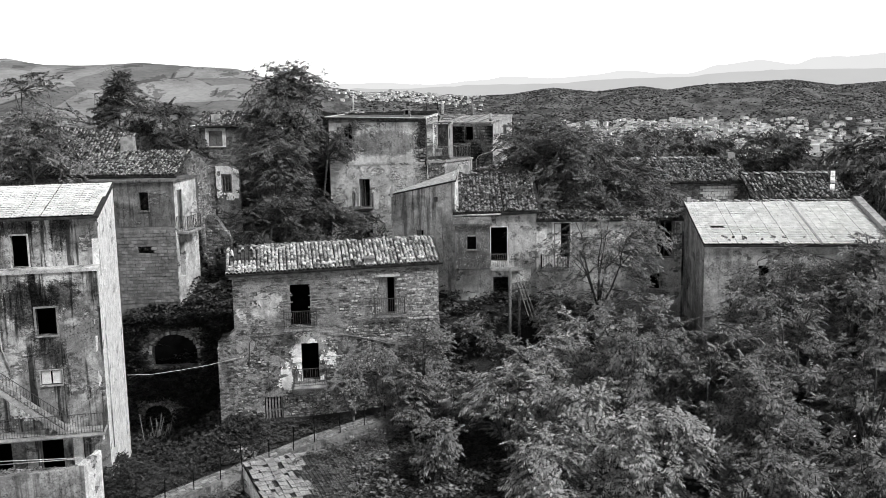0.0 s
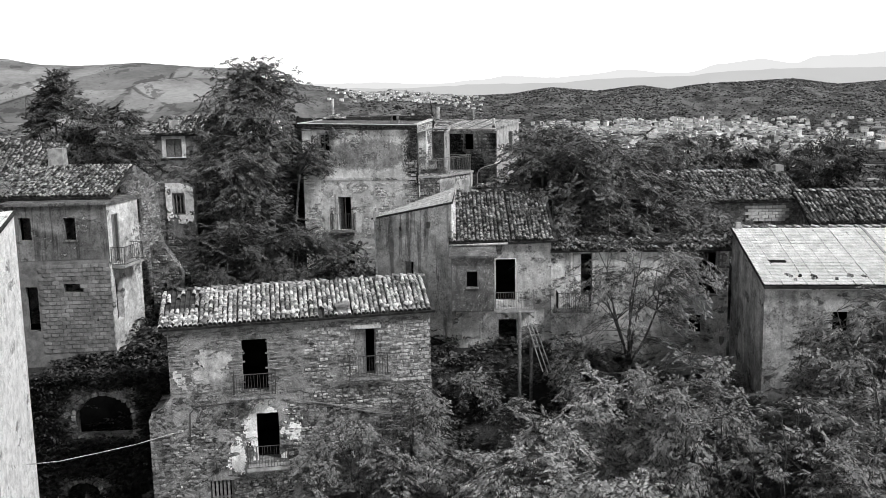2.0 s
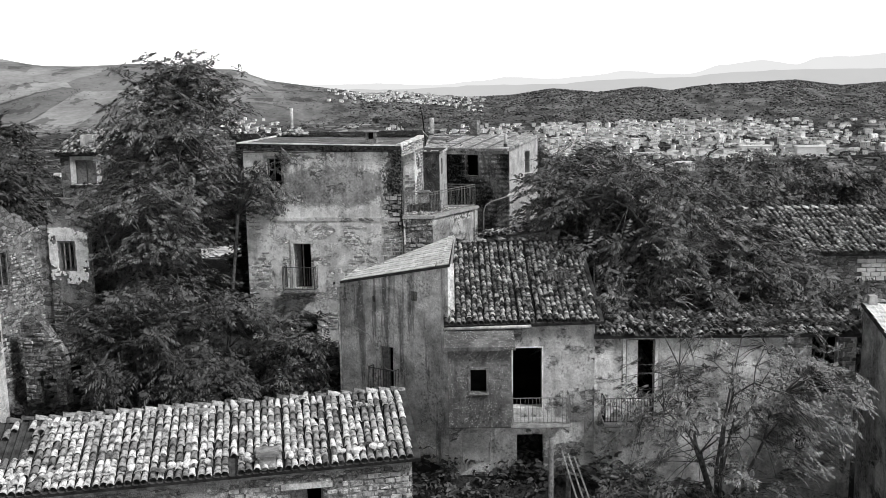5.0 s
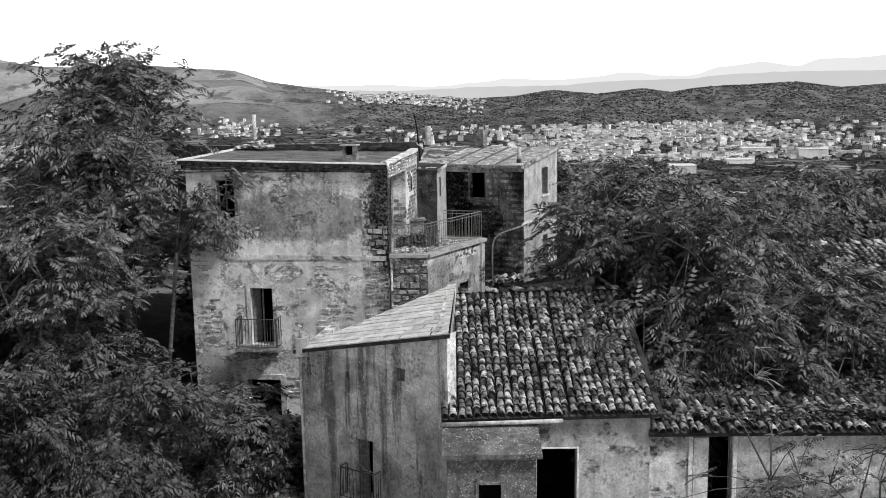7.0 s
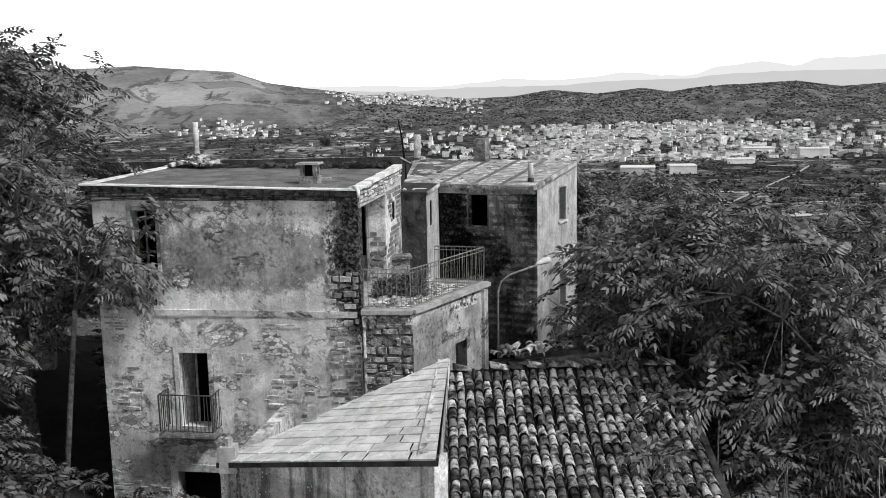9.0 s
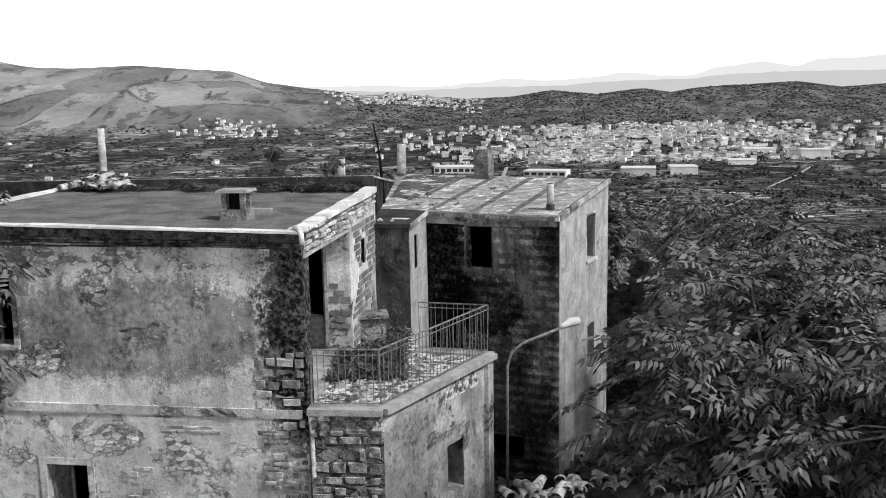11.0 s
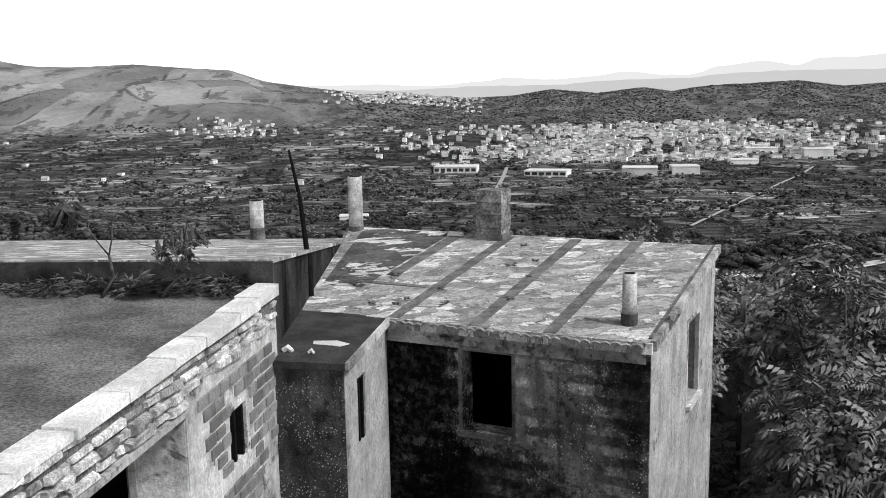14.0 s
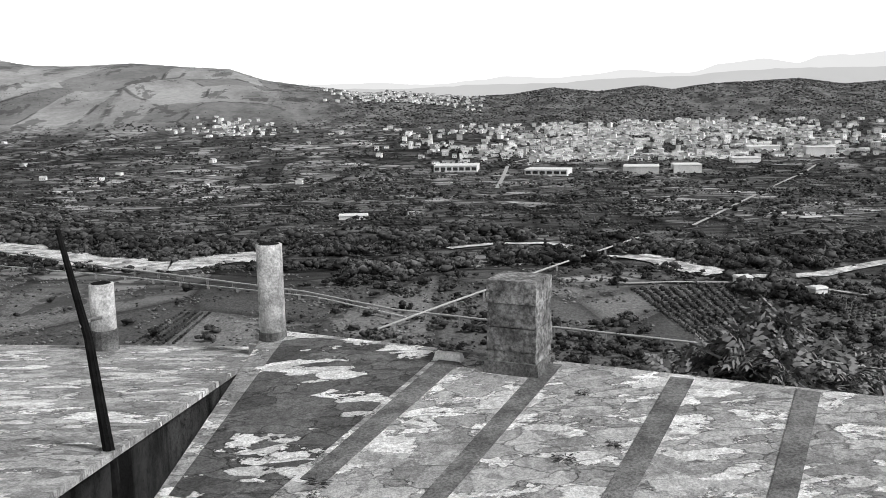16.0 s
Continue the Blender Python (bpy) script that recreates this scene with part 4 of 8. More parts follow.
s.box((1.5, -0.03, 12.74), (7.0, 0.02, 12.9), T_FRONT)
s.box((0.1, -0.03, 12.78), (1.5, 0.02, 12.92), T_FRONT)
part("string_course", s, "pale", tower)
stone_face(tower, T_FRONT, 6.15, 12.4, 7.08, 13.9, 0.26, 0.17, "ashlar", 308, lambda x, z, r: x > 6.35 + 0.25 * math.sin(z * 5) or r.random() < 0.3, 0.012, "stonework", "pale quoin stones", 0.008)
stone_face(tower, T_FRONT, 6.25, 8.0, 7.08, 12.5, 0.24, 0.12, "ashlar", 302, lambda x, z, r: x > 6.4 + 0.2 * math.sin(z * 3) or r.random() < 0.4)
stone_face(tower, T_FRONT, 0.1, 6.5, 6.3, 9.3, 0.26, 0.12, "wallstone", 303, lambda x, z, r: noise.noise(Vector((x * 0.9, z * 1.3, 4))) > 0.2 and not (1.6 < x < 3.4 and z < 8.7), 0.012)
bricks(tower, T_FRONT, 4.4, 12.42, 5.6, 12.62, 0.28, 0.07, "wallstone", "brick", 3, 0.014)
bricks(tower, T_FRONT, 0.1, 12.3, 0.9, 12.7, 0.28, 0.08, "wallstone", "brick", 4, 0.014, 0.9)
T_SIDE = side_of((0, 3.36), (0, 5.9))
bricks(tower, T_SIDE, 0.1, 13.1, 2.5, 15.75, 0.26, 0.14, "blockwork", "hollow_block", 6, 0.012, 0.95, lambda x, z: not (0.9 < x < 1.6 and 14.5 < z < 15.4) and noise.noise(Vector((x * 1.1, z * 0.9, 21))) > -0.12)
# panels behind the terrace door and side window, indoor shade as their colour
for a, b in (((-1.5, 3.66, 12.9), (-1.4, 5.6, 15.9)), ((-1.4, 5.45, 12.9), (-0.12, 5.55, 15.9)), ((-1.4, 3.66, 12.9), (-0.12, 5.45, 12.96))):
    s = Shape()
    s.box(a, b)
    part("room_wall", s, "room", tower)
bricks(tower, T_DOOR, 1.02, 13.5, 1.48, 14.6, 0.24, 0.14, "blockwork", "hollow_block", 7, 0.012, 0.75)
casing(tower, T_SIDE, 1.0, 14.65, 1.45, 15.22, "black", 1, 0.03)
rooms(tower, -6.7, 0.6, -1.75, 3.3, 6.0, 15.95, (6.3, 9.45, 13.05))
chim = Shape()
chim.box((-1.8, 1.0, 16.05), (-1.3, 1.45, 16.27))
for cx in (-1.77, -1.42):
    for cy in (1.03, 1.33):
        chim.box((cx, cy, 16.27), (cx + 0.09, cy + 0.09, 16.58))
chim_ob = part("chimney", chim, "cement", tower, "squat open chimney of cement blocks")
# solid dark core: the open chimney's inner shade put into colour
s = Shape()
s.box((-1.66, 1.14, 16.27), (-1.44, 1.31, 16.57))
part("flue_mouth", s, "room", chim_ob, "dark core painted for the shaded hollow")
s = Shape()
s.box((-1.85, 0.95, 16.58), (-1.25, 1.5, 16.63), None, 0.015)
part("chimney_cap", s, "concrete", tower)
s = Shape()
s.tube([(-0.1, 0.0, 16.1), (0.02, -0.18, 16.1), (0.09, -0.26, 16.02), (0.1, -0.27, 15.85)], 0.045, 8)
part("spout", s, "lamp", tower, "white plastic rain spout", True)
s = Shape()
s.tube([(0.1, -0.1, 8.0), (0.1, -0.1, 12.75)], 0.05, 8)
part("downpipe", s, "pipe", tower, "pale drain pipe", True)
for x0, y0, x1, y1 in ((-2.7, 4.2, -2.2, 4.4), (-1.4, 2.5, -1.05, 2.75), (-4.6, 1.2, -4.0, 1.5)):
    s = Shape()
    s.box((x0, y0, 16.05), (x1, y1, 16.12), turn(0, 0, 6))
    part("loose_slab", s, "concrete", tower)

for i in range(60):
    u, w = rng.random(), rng.random()
    put("loose_tile", COPPI_DARK[i % 4] if i % 3 else COPPI[i % 4], tower, pose(-7.0 + 1.2 * u, 4.5 + 1.25 * w, t_top(-6.5, 5.2) - 0.04 + 0.3 * (1 - abs(2 * u - 1)) * (0.4 + 0.6 * w) * rng.random(), rng.uniform(-15, 20), rng.uniform(-20, 20), rng.uniform(-50, 50)))
stone_face(tower, T_FRONT, 0.1, 9.0, 6.2, 12.4, 0.3, 0.13, "wallstone", 307, lambda x, z, r: blot(x, z, 5.2, 10.6, 0.9, 0.9, 51) > 0.35 or blot(x, z, 3.9, 11.6, 0.7, 0.5, 52) > 0.35 or blot(x, z, 0.6, 10.6, 0.6, 0.9, 53) > 0.3, 0.006, "stonework", "stones showing through the render")

# ---- the raised rear roof behind the tower ----
rear = thing("rear_house", "rear house with a raised felted flat roof and dark side wall", "house", turn(-0.45, 74.76, -2.4))


def rear_top(x, y):
    return 16.46 - 0.115 * y


s = Shape()
s.prism([(-9.5, 0.85), (0, 0), (0, 6.35), (-9.5, 7.1)], 5.8, lambda x, y: rear_top(x, y) - 0.05)
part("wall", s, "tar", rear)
s = Shape()
s.prism([(-9.55, 0.8), (0.03, -0.03), (0.03, 6.4), (-9.55, 7.15)], lambda x, y: rear_top(x, y) - 0.045, rear_top)
part("roof", s, "felt", rear, "flaked felt roof")
s = Shape()
s.prism([(-9.6, 0.72), (0.05, -0.09), (0.05, -0.035), (-9.6, 0.79)], lambda x, y: 16.05, lambda x, y: rear_top(x, y) - 0.02)
part("upstand", s, "under", rear, "black tarred upstand")
for i, (x, h) in enumerate(((-1.66, 0.86), (-6.6, 1.4))):
    s = Shape()
    y = 6.25 if i == 0 else 0.85
    s.tube([(x, y, 15.7), (x, y, rear_top(x, y) + h - 0.16)], 0.125 if i == 0 else 0.085, 14)
    f = part("flue", s, "pipe", rear, "round fibre-cement flue", True)
    s = Shape()
    s.tube([(x, y, 15.7), (x, y, rear_top(x, y) + 0.22)], 0.135 if i == 0 else 0.095, 14)
    part("collar", s, "felt_dark", f)
    # dark disc on the solid pipe, coloured like the shade in its mouth
    s = Shape()
    top_z = rear_top(x, y) + h - 0.16
    s.tube([(x, y, top_z - 0.02), (x, y, top_z + 0.004)], 0.1 if i == 0 else 0.065, 14)
    part("flue_mouth", s, "room", f, "dark disc painted for the shaded flue mouth")
antenna = thing("antenna_mast", "black bent antenna mast tied to the roof wall", "antenna", turn(-0.33, 77.04, 0))
s = Shape()
s.tube([(0, 0, 15.5), (-0.04, 0, 16.2), (-0.1, -0.02, 16.9), (-0.22, -0.04, 17.56)], [0.042, 0.038, 0.028, 0.016], 8)
part("mast", s, "black", antenna)
s = Shape()
s.tube([(-0.14, -0.05, 16.98), (-0.1, 0.03, 17.0), (-0.02, 0.02, 17.02)], 0.012, 5)
part("clamp", s, "iron_pale", antenna)

# ---- the block with the sloping felt roof ----
block = thing("block_house", "square derelict house, black-stained front and pale side wall", "house", turn(3.84, 74.6, -25.5))
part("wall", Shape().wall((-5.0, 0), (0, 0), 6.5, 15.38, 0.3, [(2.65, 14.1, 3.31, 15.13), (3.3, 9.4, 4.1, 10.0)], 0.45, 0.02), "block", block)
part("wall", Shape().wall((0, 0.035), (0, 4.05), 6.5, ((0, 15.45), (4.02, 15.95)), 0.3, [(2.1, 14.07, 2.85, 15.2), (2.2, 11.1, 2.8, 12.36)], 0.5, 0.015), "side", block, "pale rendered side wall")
part("wall", Shape().wall((0, 4.05), (-6.3, 3.95), 6.5, 15.9, 0.3), "grey", block)
part("wall", Shape().wall((-5.3, 3.9), (-4.9, 0.3), 6.5, 15.4, 0.2), "grey", block)


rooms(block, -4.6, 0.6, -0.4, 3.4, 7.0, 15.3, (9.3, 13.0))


def b_top(x, y):
    return 15.5 + 0.118 * y


s = Shape()
s.prism([(-4.62, -0.14), (0.05, -0.14), (0.05, 3.98), (-6.3, 3.98)], lambda x, y: b_top(x, y) - 0.13, b_top)
b_roof = part("roof", s, "felt", block, "sloping roof of flaked grey felt with dark seams")
for k, (u0, u1, v0, v1) in enumerate(((-3.33, -3.17, -0.1, 3.9), (-2.22, -2.05, -0.12, 3.9), (-1.25, -1.09, -0.12, 3.92), (-4.24, -4.05, 1.5, 3.92), (-4.6, -3.4, 1.1, 1.18), (-0.03, 0.02, 0.0, 3.96))):
    s = Shape()
    s.prism([(u0, v0), (u1, v0), (u1 + 0.02, v1), (u0, v1)], lambda x, y: b_top(x, y) + 0.001, lambda x, y: b_top(x, y) + 0.006 + 0.001 * k)
    part("seam", s, "felt_dark", b_roof)
s = Shape()
s.prism([(-4.95, 0.9), (-4.3, 0.9), (-4.3, 3.9), (-6.0, 3.9)], lambda x, y: b_top(x, y) + 0.001, lambda x, y: b_top(x, y) + 0.005)
part("felt_sheet", s, "felt_patchy", b_roof, "dark bare felt sheet")
eave = Shape()
eave.tube([(-0.06, 0, 0), (-0.04, 0, 0.022), (0.0, 0, 0.034), (0.04, 0, 0.022), (0.06, 0, 0)], 0.016, 5)
eave_mesh = eave.mesh("eave_tile", "concrete")
for i in range(38):
    put("eave_tile", eave_mesh, b_roof, Matrix.Translation((-4.56 + i * 0.12, -0.15, 15.43 + rng.uniform(-0.012, 0.012))) @ pose(0, 0, 0, 0, rng.uniform(-5, 5), rng.uniform(-6, 6)))
s = Shape()
s.prism([(0.02, -0.1), (0.09, -0.1), (0.09, 3.98), (0.02, 3.98)], lambda x, y: b_top(x, y) - 0.1, lambda x, y: b_top(x, y) + 0.02)
part("verge", s, "grey", b_roof)
B_FRONT, B_SIDE = side_of((-5.0, 0), (0, 0)), side_of((0, 0), (0, 4.05))
surround(block, B_FRONT, 2.65, 14.1, 3.31, 15.13, 0.05, 0.008, "dark", True)
s = Shape()
s.box((-4.4, -0.02, 15.16), (-0.9, 0.02, 15.36))
s.box((-0.88, -0.018, 15.2), (-0.05, 0.02, 15.35))
part("lintel_band", s, "grey", block)
surround(block, B_SIDE, 2.1, 14.07, 2.85, 15.2, 0.06, 0.01, "pale", True)
ch = None
for i in range(4):
    bch = Shape()
    o = 0.006 * (i % 2)
    bch.box((-3.72 - o, 3.6 - o, 15.92 + i * 0.205), (-3.28 + o, 4.0 + o, 15.92 + (i + 1) * 0.205 - 0.008), None, 0.006)
    ch = part("chimney_block" if ch else "chimney", bch, "cement", ch or block, "" if ch else "square chimney of rough concrete blocks")
s = Shape()
s.box((-3.76, 3.56, 15.84), (-3.24, 4.04, 16.03), None, 0.02)
part("chimney_foot", s, "felt_dark", ch)
s = Shape()
s.tube([(-0.36, 0.42, 15.45), (-0.36, 0.42, 16.16)], 0.085, 12)
fl = part("flue", s, "pipe", block, "small pale flue pipe", True)
# the small flue's shaded opening, drawn as a dark disc
s = Shape()
s.tube([(-0.36, 0.42, 16.1), (-0.36, 0.42, 16.164)], 0.068, 12)
part("flue_mouth", s, "room", fl, "dark disc painted for the shaded flue mouth")
s = Shape()
s.tube([(-0.36, 0.42, 15.45), (-0.36, 0.42, 15.68)], 0.1, 12)
part("collar", s, "under", fl)
s = Shape()
s.tube([(-6.1, 3.8, 15.7), (-6.1, 3.8, 16.88)], 0.128, 14)
fl = part("flue", s, "pipe", block, "tall pale fibre-cement flue", True)
# the tall flue's hollow end as a disc in shade colour
s = Shape()
s.tube([(-6.1, 3.8, 16.8), (-6.1, 3.8, 16.884)], 0.1, 14)
part("flue_mouth", s, "room", fl, "dark disc painted for the shaded flue mouth")
s = Shape()
s.tube([(-6.1, 3.8, 15.7), (-6.1, 3.8, 16.02)], 0.138, 14)
part("collar", s, "felt_dark", fl)
s = Shape()
s.box((-4.3, 3.7, 15.93), (-4.02, 3.8, 16.01), pose(0, 0, 0, 0, 0, 0), 0.02)
part("loose_block", s, "cap", block, "broken white block")

# ---- the stair box between tower and block ----
annex = thing("stair_annex", "small dark annex with a felted lean-to roof", "annex", turn(0.4, 74.29, -12))
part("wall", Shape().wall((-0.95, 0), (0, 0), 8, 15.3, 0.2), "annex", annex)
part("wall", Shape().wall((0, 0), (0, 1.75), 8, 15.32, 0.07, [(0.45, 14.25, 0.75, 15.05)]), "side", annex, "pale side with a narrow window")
s = Shape()
s.prism([(-1.1, -0.06), (0.06, -0.06), (0.06, 1.75), (-1.3, 1.9)], lambda x, y: 15.3 + 0.06 * y, lambda x, y: 15.38 + 0.06 * y)
part("roof", s, "tarpaper", annex)
s = Shape()
s.prism([(0.035, -0.07), (0.075, -0.07), (0.075, 1.75), (0.035, 1.75)], lambda x, y: 15.29 + 0.06 * y, lambda x, y: 15.392 + 0.06 * y)
part("verge", s, "grey", annex)
casing(annex, side_of((0, 0), (0, 1.75)), 0.45, 14.25, 0.75, 15.05, "black", 1, 0.02)
# added dark panel: the annex window's inner shade as plain colour
s = Shape()
s.box((-0.5, 0.25, 13.9), (-0.4, 1.2, 15.25))
part("room", s, "room", annex)
for x, y, r in ((-0.75, 0.25, 0.06), (-0.45, 0.2, 0.035)):
    s = Shape()
    s.tube([(x - r, y, 15.41), (x, y + 0.02, 15.44), (x + r, y, 15.41)], [r * 0.5, r * 0.7, r * 0.4], 6)
    part("stone", s, "cap", annex)

s = Shape()
s.prism([(-0.55, 0.55), (-0.2, 0.5), (-0.12, 0.6), (-0.3, 0.7), (-0.58, 0.66)], lambda x, y: 15.383 + 0.06 * y, lambda x, y: 15.388 + 0.06 * y)
part("felt_patch", s, "cap", annex, "pale worn patch on the felt")

# ---- the ruined walls behind the block ----
stump = thing("ruined_walls", "stumps of old rendered walls among the trees", "ruin", turn(6.2, 85.4, -4))
part("wall", Shape().wall((0, 0), (2.0, 0), 6.0, ((0, 13.5), (1.0, 13.7), (2.0, 13.45)), 0.45, [], 0.35, 0.06, 0.2), "ruin", stump)
part("wall", Shape().wall((2.12, 0.05), (2.75, 0.05), 6.0, ((0, 13.55), (0.63, 13.65)), 0.45, [], 0.3, 0.05, 0.15), "pale", stump)
part("wall", Shape().wall((2.75, 0.1), (3.2, 4.0), 6.0, ((0, 13.3), (3.9, 11.5)), 0.4, [], 0.4, 0.06, 0.25), "ruin", stump)

# ---- the terrace ----
terrace = thing("terrace", "raised terrace on a rubble retaining wall with an iron railing", "terrace", turn(-1.2, 68.64, 0))
TP = [(0.02, -0.02), (1.32, -0.14), (3.37, 3.28), (1.82, 3.76), (1.6, 5.7), (0.6, 6.0), (0.5, 3.3)]
part("wall", Shape().wall(TP[0], TP[1], 6.0, 12.86, 0.4, [], 0.35, 0.05), "ruin", terrace, "rubble retaining wall")
stone_face(terrace, side_of(TP[0], TP[1]), 0, 8.5, 1.3, 12.85, 0.3, 0.19, "fieldstone", 301, None, 0.03, "stonework", "rubble facing")
part("wall", Shape().wall(TP[1], TP[2], 6.0, 12.86, 0.4, [(2.1, 10.6, 2.7, 11.6)], 0.4, 0.03), "grey", terrace, "rendered retaining wall")
part("wall", Shape().wall(TP[2], TP[3], 6.0, 12.86, 0.4), "grey", terrace)
s = Shape()
s.prism(TP, 12.5, 12.95)
part("floor", s, "broken", terrace, "broken pale terrace floor")
s = Shape()
for a, b in ((0, 1), (1, 2), (2, 3)):
    p, q = Vector(TP[a]), Vector(TP[b])
    d = (q - p).normalized()
    n = Vector((d.y, -d.x))
    s.prism([tuple(p + n * 0.1), tuple(q + n * 0.1), tuple(q - n * 0.22), tuple(p - n * 0.22)], 12.88 + 0.003 * a, 12.99 + 0.003 * a)
part("rim", s, "concrete", terrace, "worn stone rim")
RZ = 12.98
railing(terrace, [(0.08, 0.04, RZ), (1.28, -0.02, RZ), (3.25, 3.3, RZ), (1.85, 3.66, RZ)], 1.02, "iron_pale", 0.125, 0.009, "pale iron railing", True)
s = Shape()
s.box((0.95, 4.0, 12.9), (1.7, 4.5, 13.55), turn(0, 0, 8), 0.03)
s.box((0.9, 3.95, 13.55), (1.75, 4.55, 13.62), turn(0, 0, 8))
part("stone_bench", s, "ruin", terrace)
for i in range(60):
    x, y = rng.uniform(0.3, 1.9), rng.uniform(0.3, 3.6)
    if y < (x - 1.3) * 1.65 + 0.2:
        continue
    r = rng.uniform(0.03, 0.11)
    s = Shape()
    s.box((-r, -r * 0.7, 0), (r, r * 0.7, r * 0.6), None, r * 0.25)
    put("rubble_stone", s.mesh("rubble_stone", "rubble"), terrace, pose(x, y, 12.95, rng.uniform(-15, 15), rng.uniform(-15, 15), rng.uniform(0, 180)))
street_lamp = thing("street_lamp", "old street lamp on a bent arm by the terrace", "street lamp", turn(2.45, 71.9, 0))
s = Shape()
s.tube([(0.0, 0, 9.0), (0.0, 0, 12.2), (0.01, 0.02, 12.7), (0.1, 0.08, 12.98), (0.35, 0.18, 13.15), (1.2, 0.6, 13.36)], 0.032, 8)
part("arm", s, "iron_pale", street_lamp, "grey tube arm", True)
s = Shape()
s.tube([(1.15, 0.57, 13.36), (1.22, 0.61, 13.39), (1.42, 0.72, 13.45), (1.56, 0.79, 13.45), (1.62, 0.82, 13.43)], [0.035, 0.06, 0.1, 0.09, 0.03], 10)
part("lamp_head", s, "lamp", street_lamp, "white lamp head", True)

# ---- the middle house with the mossy tile roof ----
middle = thing("middle_house", "derelict rendered house with a mossy tile roof and roughcast bay", "house", turn(0.7, 59.95, 0))
C_FRONT = side_of((0, 0), (5.15, 0))
part("wall", Shape().wall((0, 0), (5.15, 0), 6.7, ((0, 10.05), (5.15, 10.2)), 0.4, [(2.28, 7.2, 3.3, 9.38)], 0.5, 0.02), "grey", middle)
part("wall", Shape().wall((0, 0.03), (5.15, 0.03), 2.0, 6.695, 0.4, [(2.41, 3.0, 3.36, 6.2), (0.9, 4.15, 1.2, 4.75)], 0.5, 0.03), "limewash", middle, "whitewashed ground floor")
part("wall", Shape().wall((5.15, 0), (5.15, 6.0), 2.0, ((0, 10.2), (6.0, 12.2)), 0.35), "grey", middle)
part("wall", Shape().wall((5.15, 6.0), (0.3, 5.6), 2.0, 12.1, 0.35), "grey", middle)
part("wall", Shape().wall((0.04, 0.42), (0.34, 5.55), 9.5, ((0, 12.38), (5.15, 12.55)), 0.26), "rough", middle, "party wall above the roof")
bay = Shape()
bay.wall((0, -1.35), (2.15, -1.35), 7.0, 9.9, 0.2, [(0.76, 8.22, 1.3, 9.02)], 0.4, 0.02)
bay.wall((2.15, -1.35), (2.15, 0), 7.0, ((0, 9.9), (1.35, 10.2)), 0.2)
bay.wall((0, 0), (0, -1.35), 7.0, ((0, 10.2), (1.35, 9.9)), 0.2)
bay.box((0.02, -1.33, 6.95), (2.13, 0, 7.08))
bay_part = part("bay", bay, "baycast", middle, "roughcast box bay on the upper floor")
s = Shape()
s.prism([(-0.1, -1.55), (2.28, -1.55), (2.28, 0.0), (-0.1, 0.0)], lambda x, y: 10.22 + 0.24 * y - 0.12, lambda x, y: 10.22 + 0.24 * y)
part("bay_roof", s, "baycast", bay_part, "speckled cement lean-to roof")
surround(bay_part, side_of((0, -1.35), (2.15, -1.35)), 0.76, 8.22, 1.3, 9.02, 0.07, 0.02, "cement", True)
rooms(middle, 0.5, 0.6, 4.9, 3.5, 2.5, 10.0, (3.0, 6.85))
surround(middle, C_FRONT, 2.28, 7.2, 3.3, 9.38, 0.05, 0.015, "white", False, "door_frame")
balcony(middle, C_FRONT, 2.2, 4.25, 6.85, 0.8, 0.95, "iron_pale", "concrete", 0.13)
surround(middle, side_of((0, 0.03), (5.15, 0.03)), 0.9, 4.15, 1.2, 4.75, 0.08, 0.02, "cement", True)
s = Shape()
s.box((0.48, -0.015, 5.2), (1.46, 0.035, 6.28))
part("blocked_opening", s, "pale", middle)
m = lay((-0.12, -0.28, 10.32), (1, 0, 0.012), (0, 5.95, 1.98))
c_roof = under_roof(middle, m, 5.55, 6.2, 0.2)
tile_roof(c_roof, m, 5.55, 6.1, COPPI_DARK, 0.2, 0.31, 11, 300, None, 1.3)
ridge_tiles(c_roof, (0.4, 5.5, 12.28), (5.3, 5.5, 12.35), COPPI_DARK, 0.4, 4)
mound = Shape()
mound.prism([(1.3, 5.75), (4.6, 5.75), (4.7, 6.35), (1.3, 6.3)], 12.0, lambda x, y: 12.3 + 0.12 * (x - 1.3))
heap_bed = part("broken_ridge", mound, "rubble", middle, "broken ridge with loose tiles heaped on it")
for i in range(54):
    x = rng.uniform(1.4, 4.6)
    put("loose_tile", (COPPI if i % 3 else COPPI_DARK)[i % 4], heap_bed, pose(x, rng.uniform(5.6, 6.1), 12.34 + 0.12 * (x - 1.3) + rng.uniform(0, 0.22), rng.uniform(-12, 12), rng.uniform(-25, 25), rng.uniform(-30, 30)))
s = Shape()
s.tube([(-0.15, -0.4, 10.2), (2.9, -0.4, 10.26)], 0.06, 6)
part("gutter", s, "pipe", middle, "pale half-hung gutter", True)
# the oblique wing with the white slab roof
CL = ((-4.15, 3.0), (0.05, 0.18))
C_WING = side_of(*CL)
part("wall", Shape().wall(CL[0], CL[1], 3.0, ((0, 11.22), (5.06, 12.34)), 0.4, [(3.43, 10.9, 3.72, 11.25), (1.66, 10.65, 1.79, 10.87), (1.96, 7.35, 2.57, 9.04)], 0.45, 0.03), "rough", middle, "roughcast oblique wall")
part("wall", Shape().wall((-3.6, 6.6), (-4.15, 3.0), 3.0, ((0, 11.2), (3.6, 11.2)), 0.3), "rough", middle)
# dark sheets added behind the wing and bay openings in place of indoor shade
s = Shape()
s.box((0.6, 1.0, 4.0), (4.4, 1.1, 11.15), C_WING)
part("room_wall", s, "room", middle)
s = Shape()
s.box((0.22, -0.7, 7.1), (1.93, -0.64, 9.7))
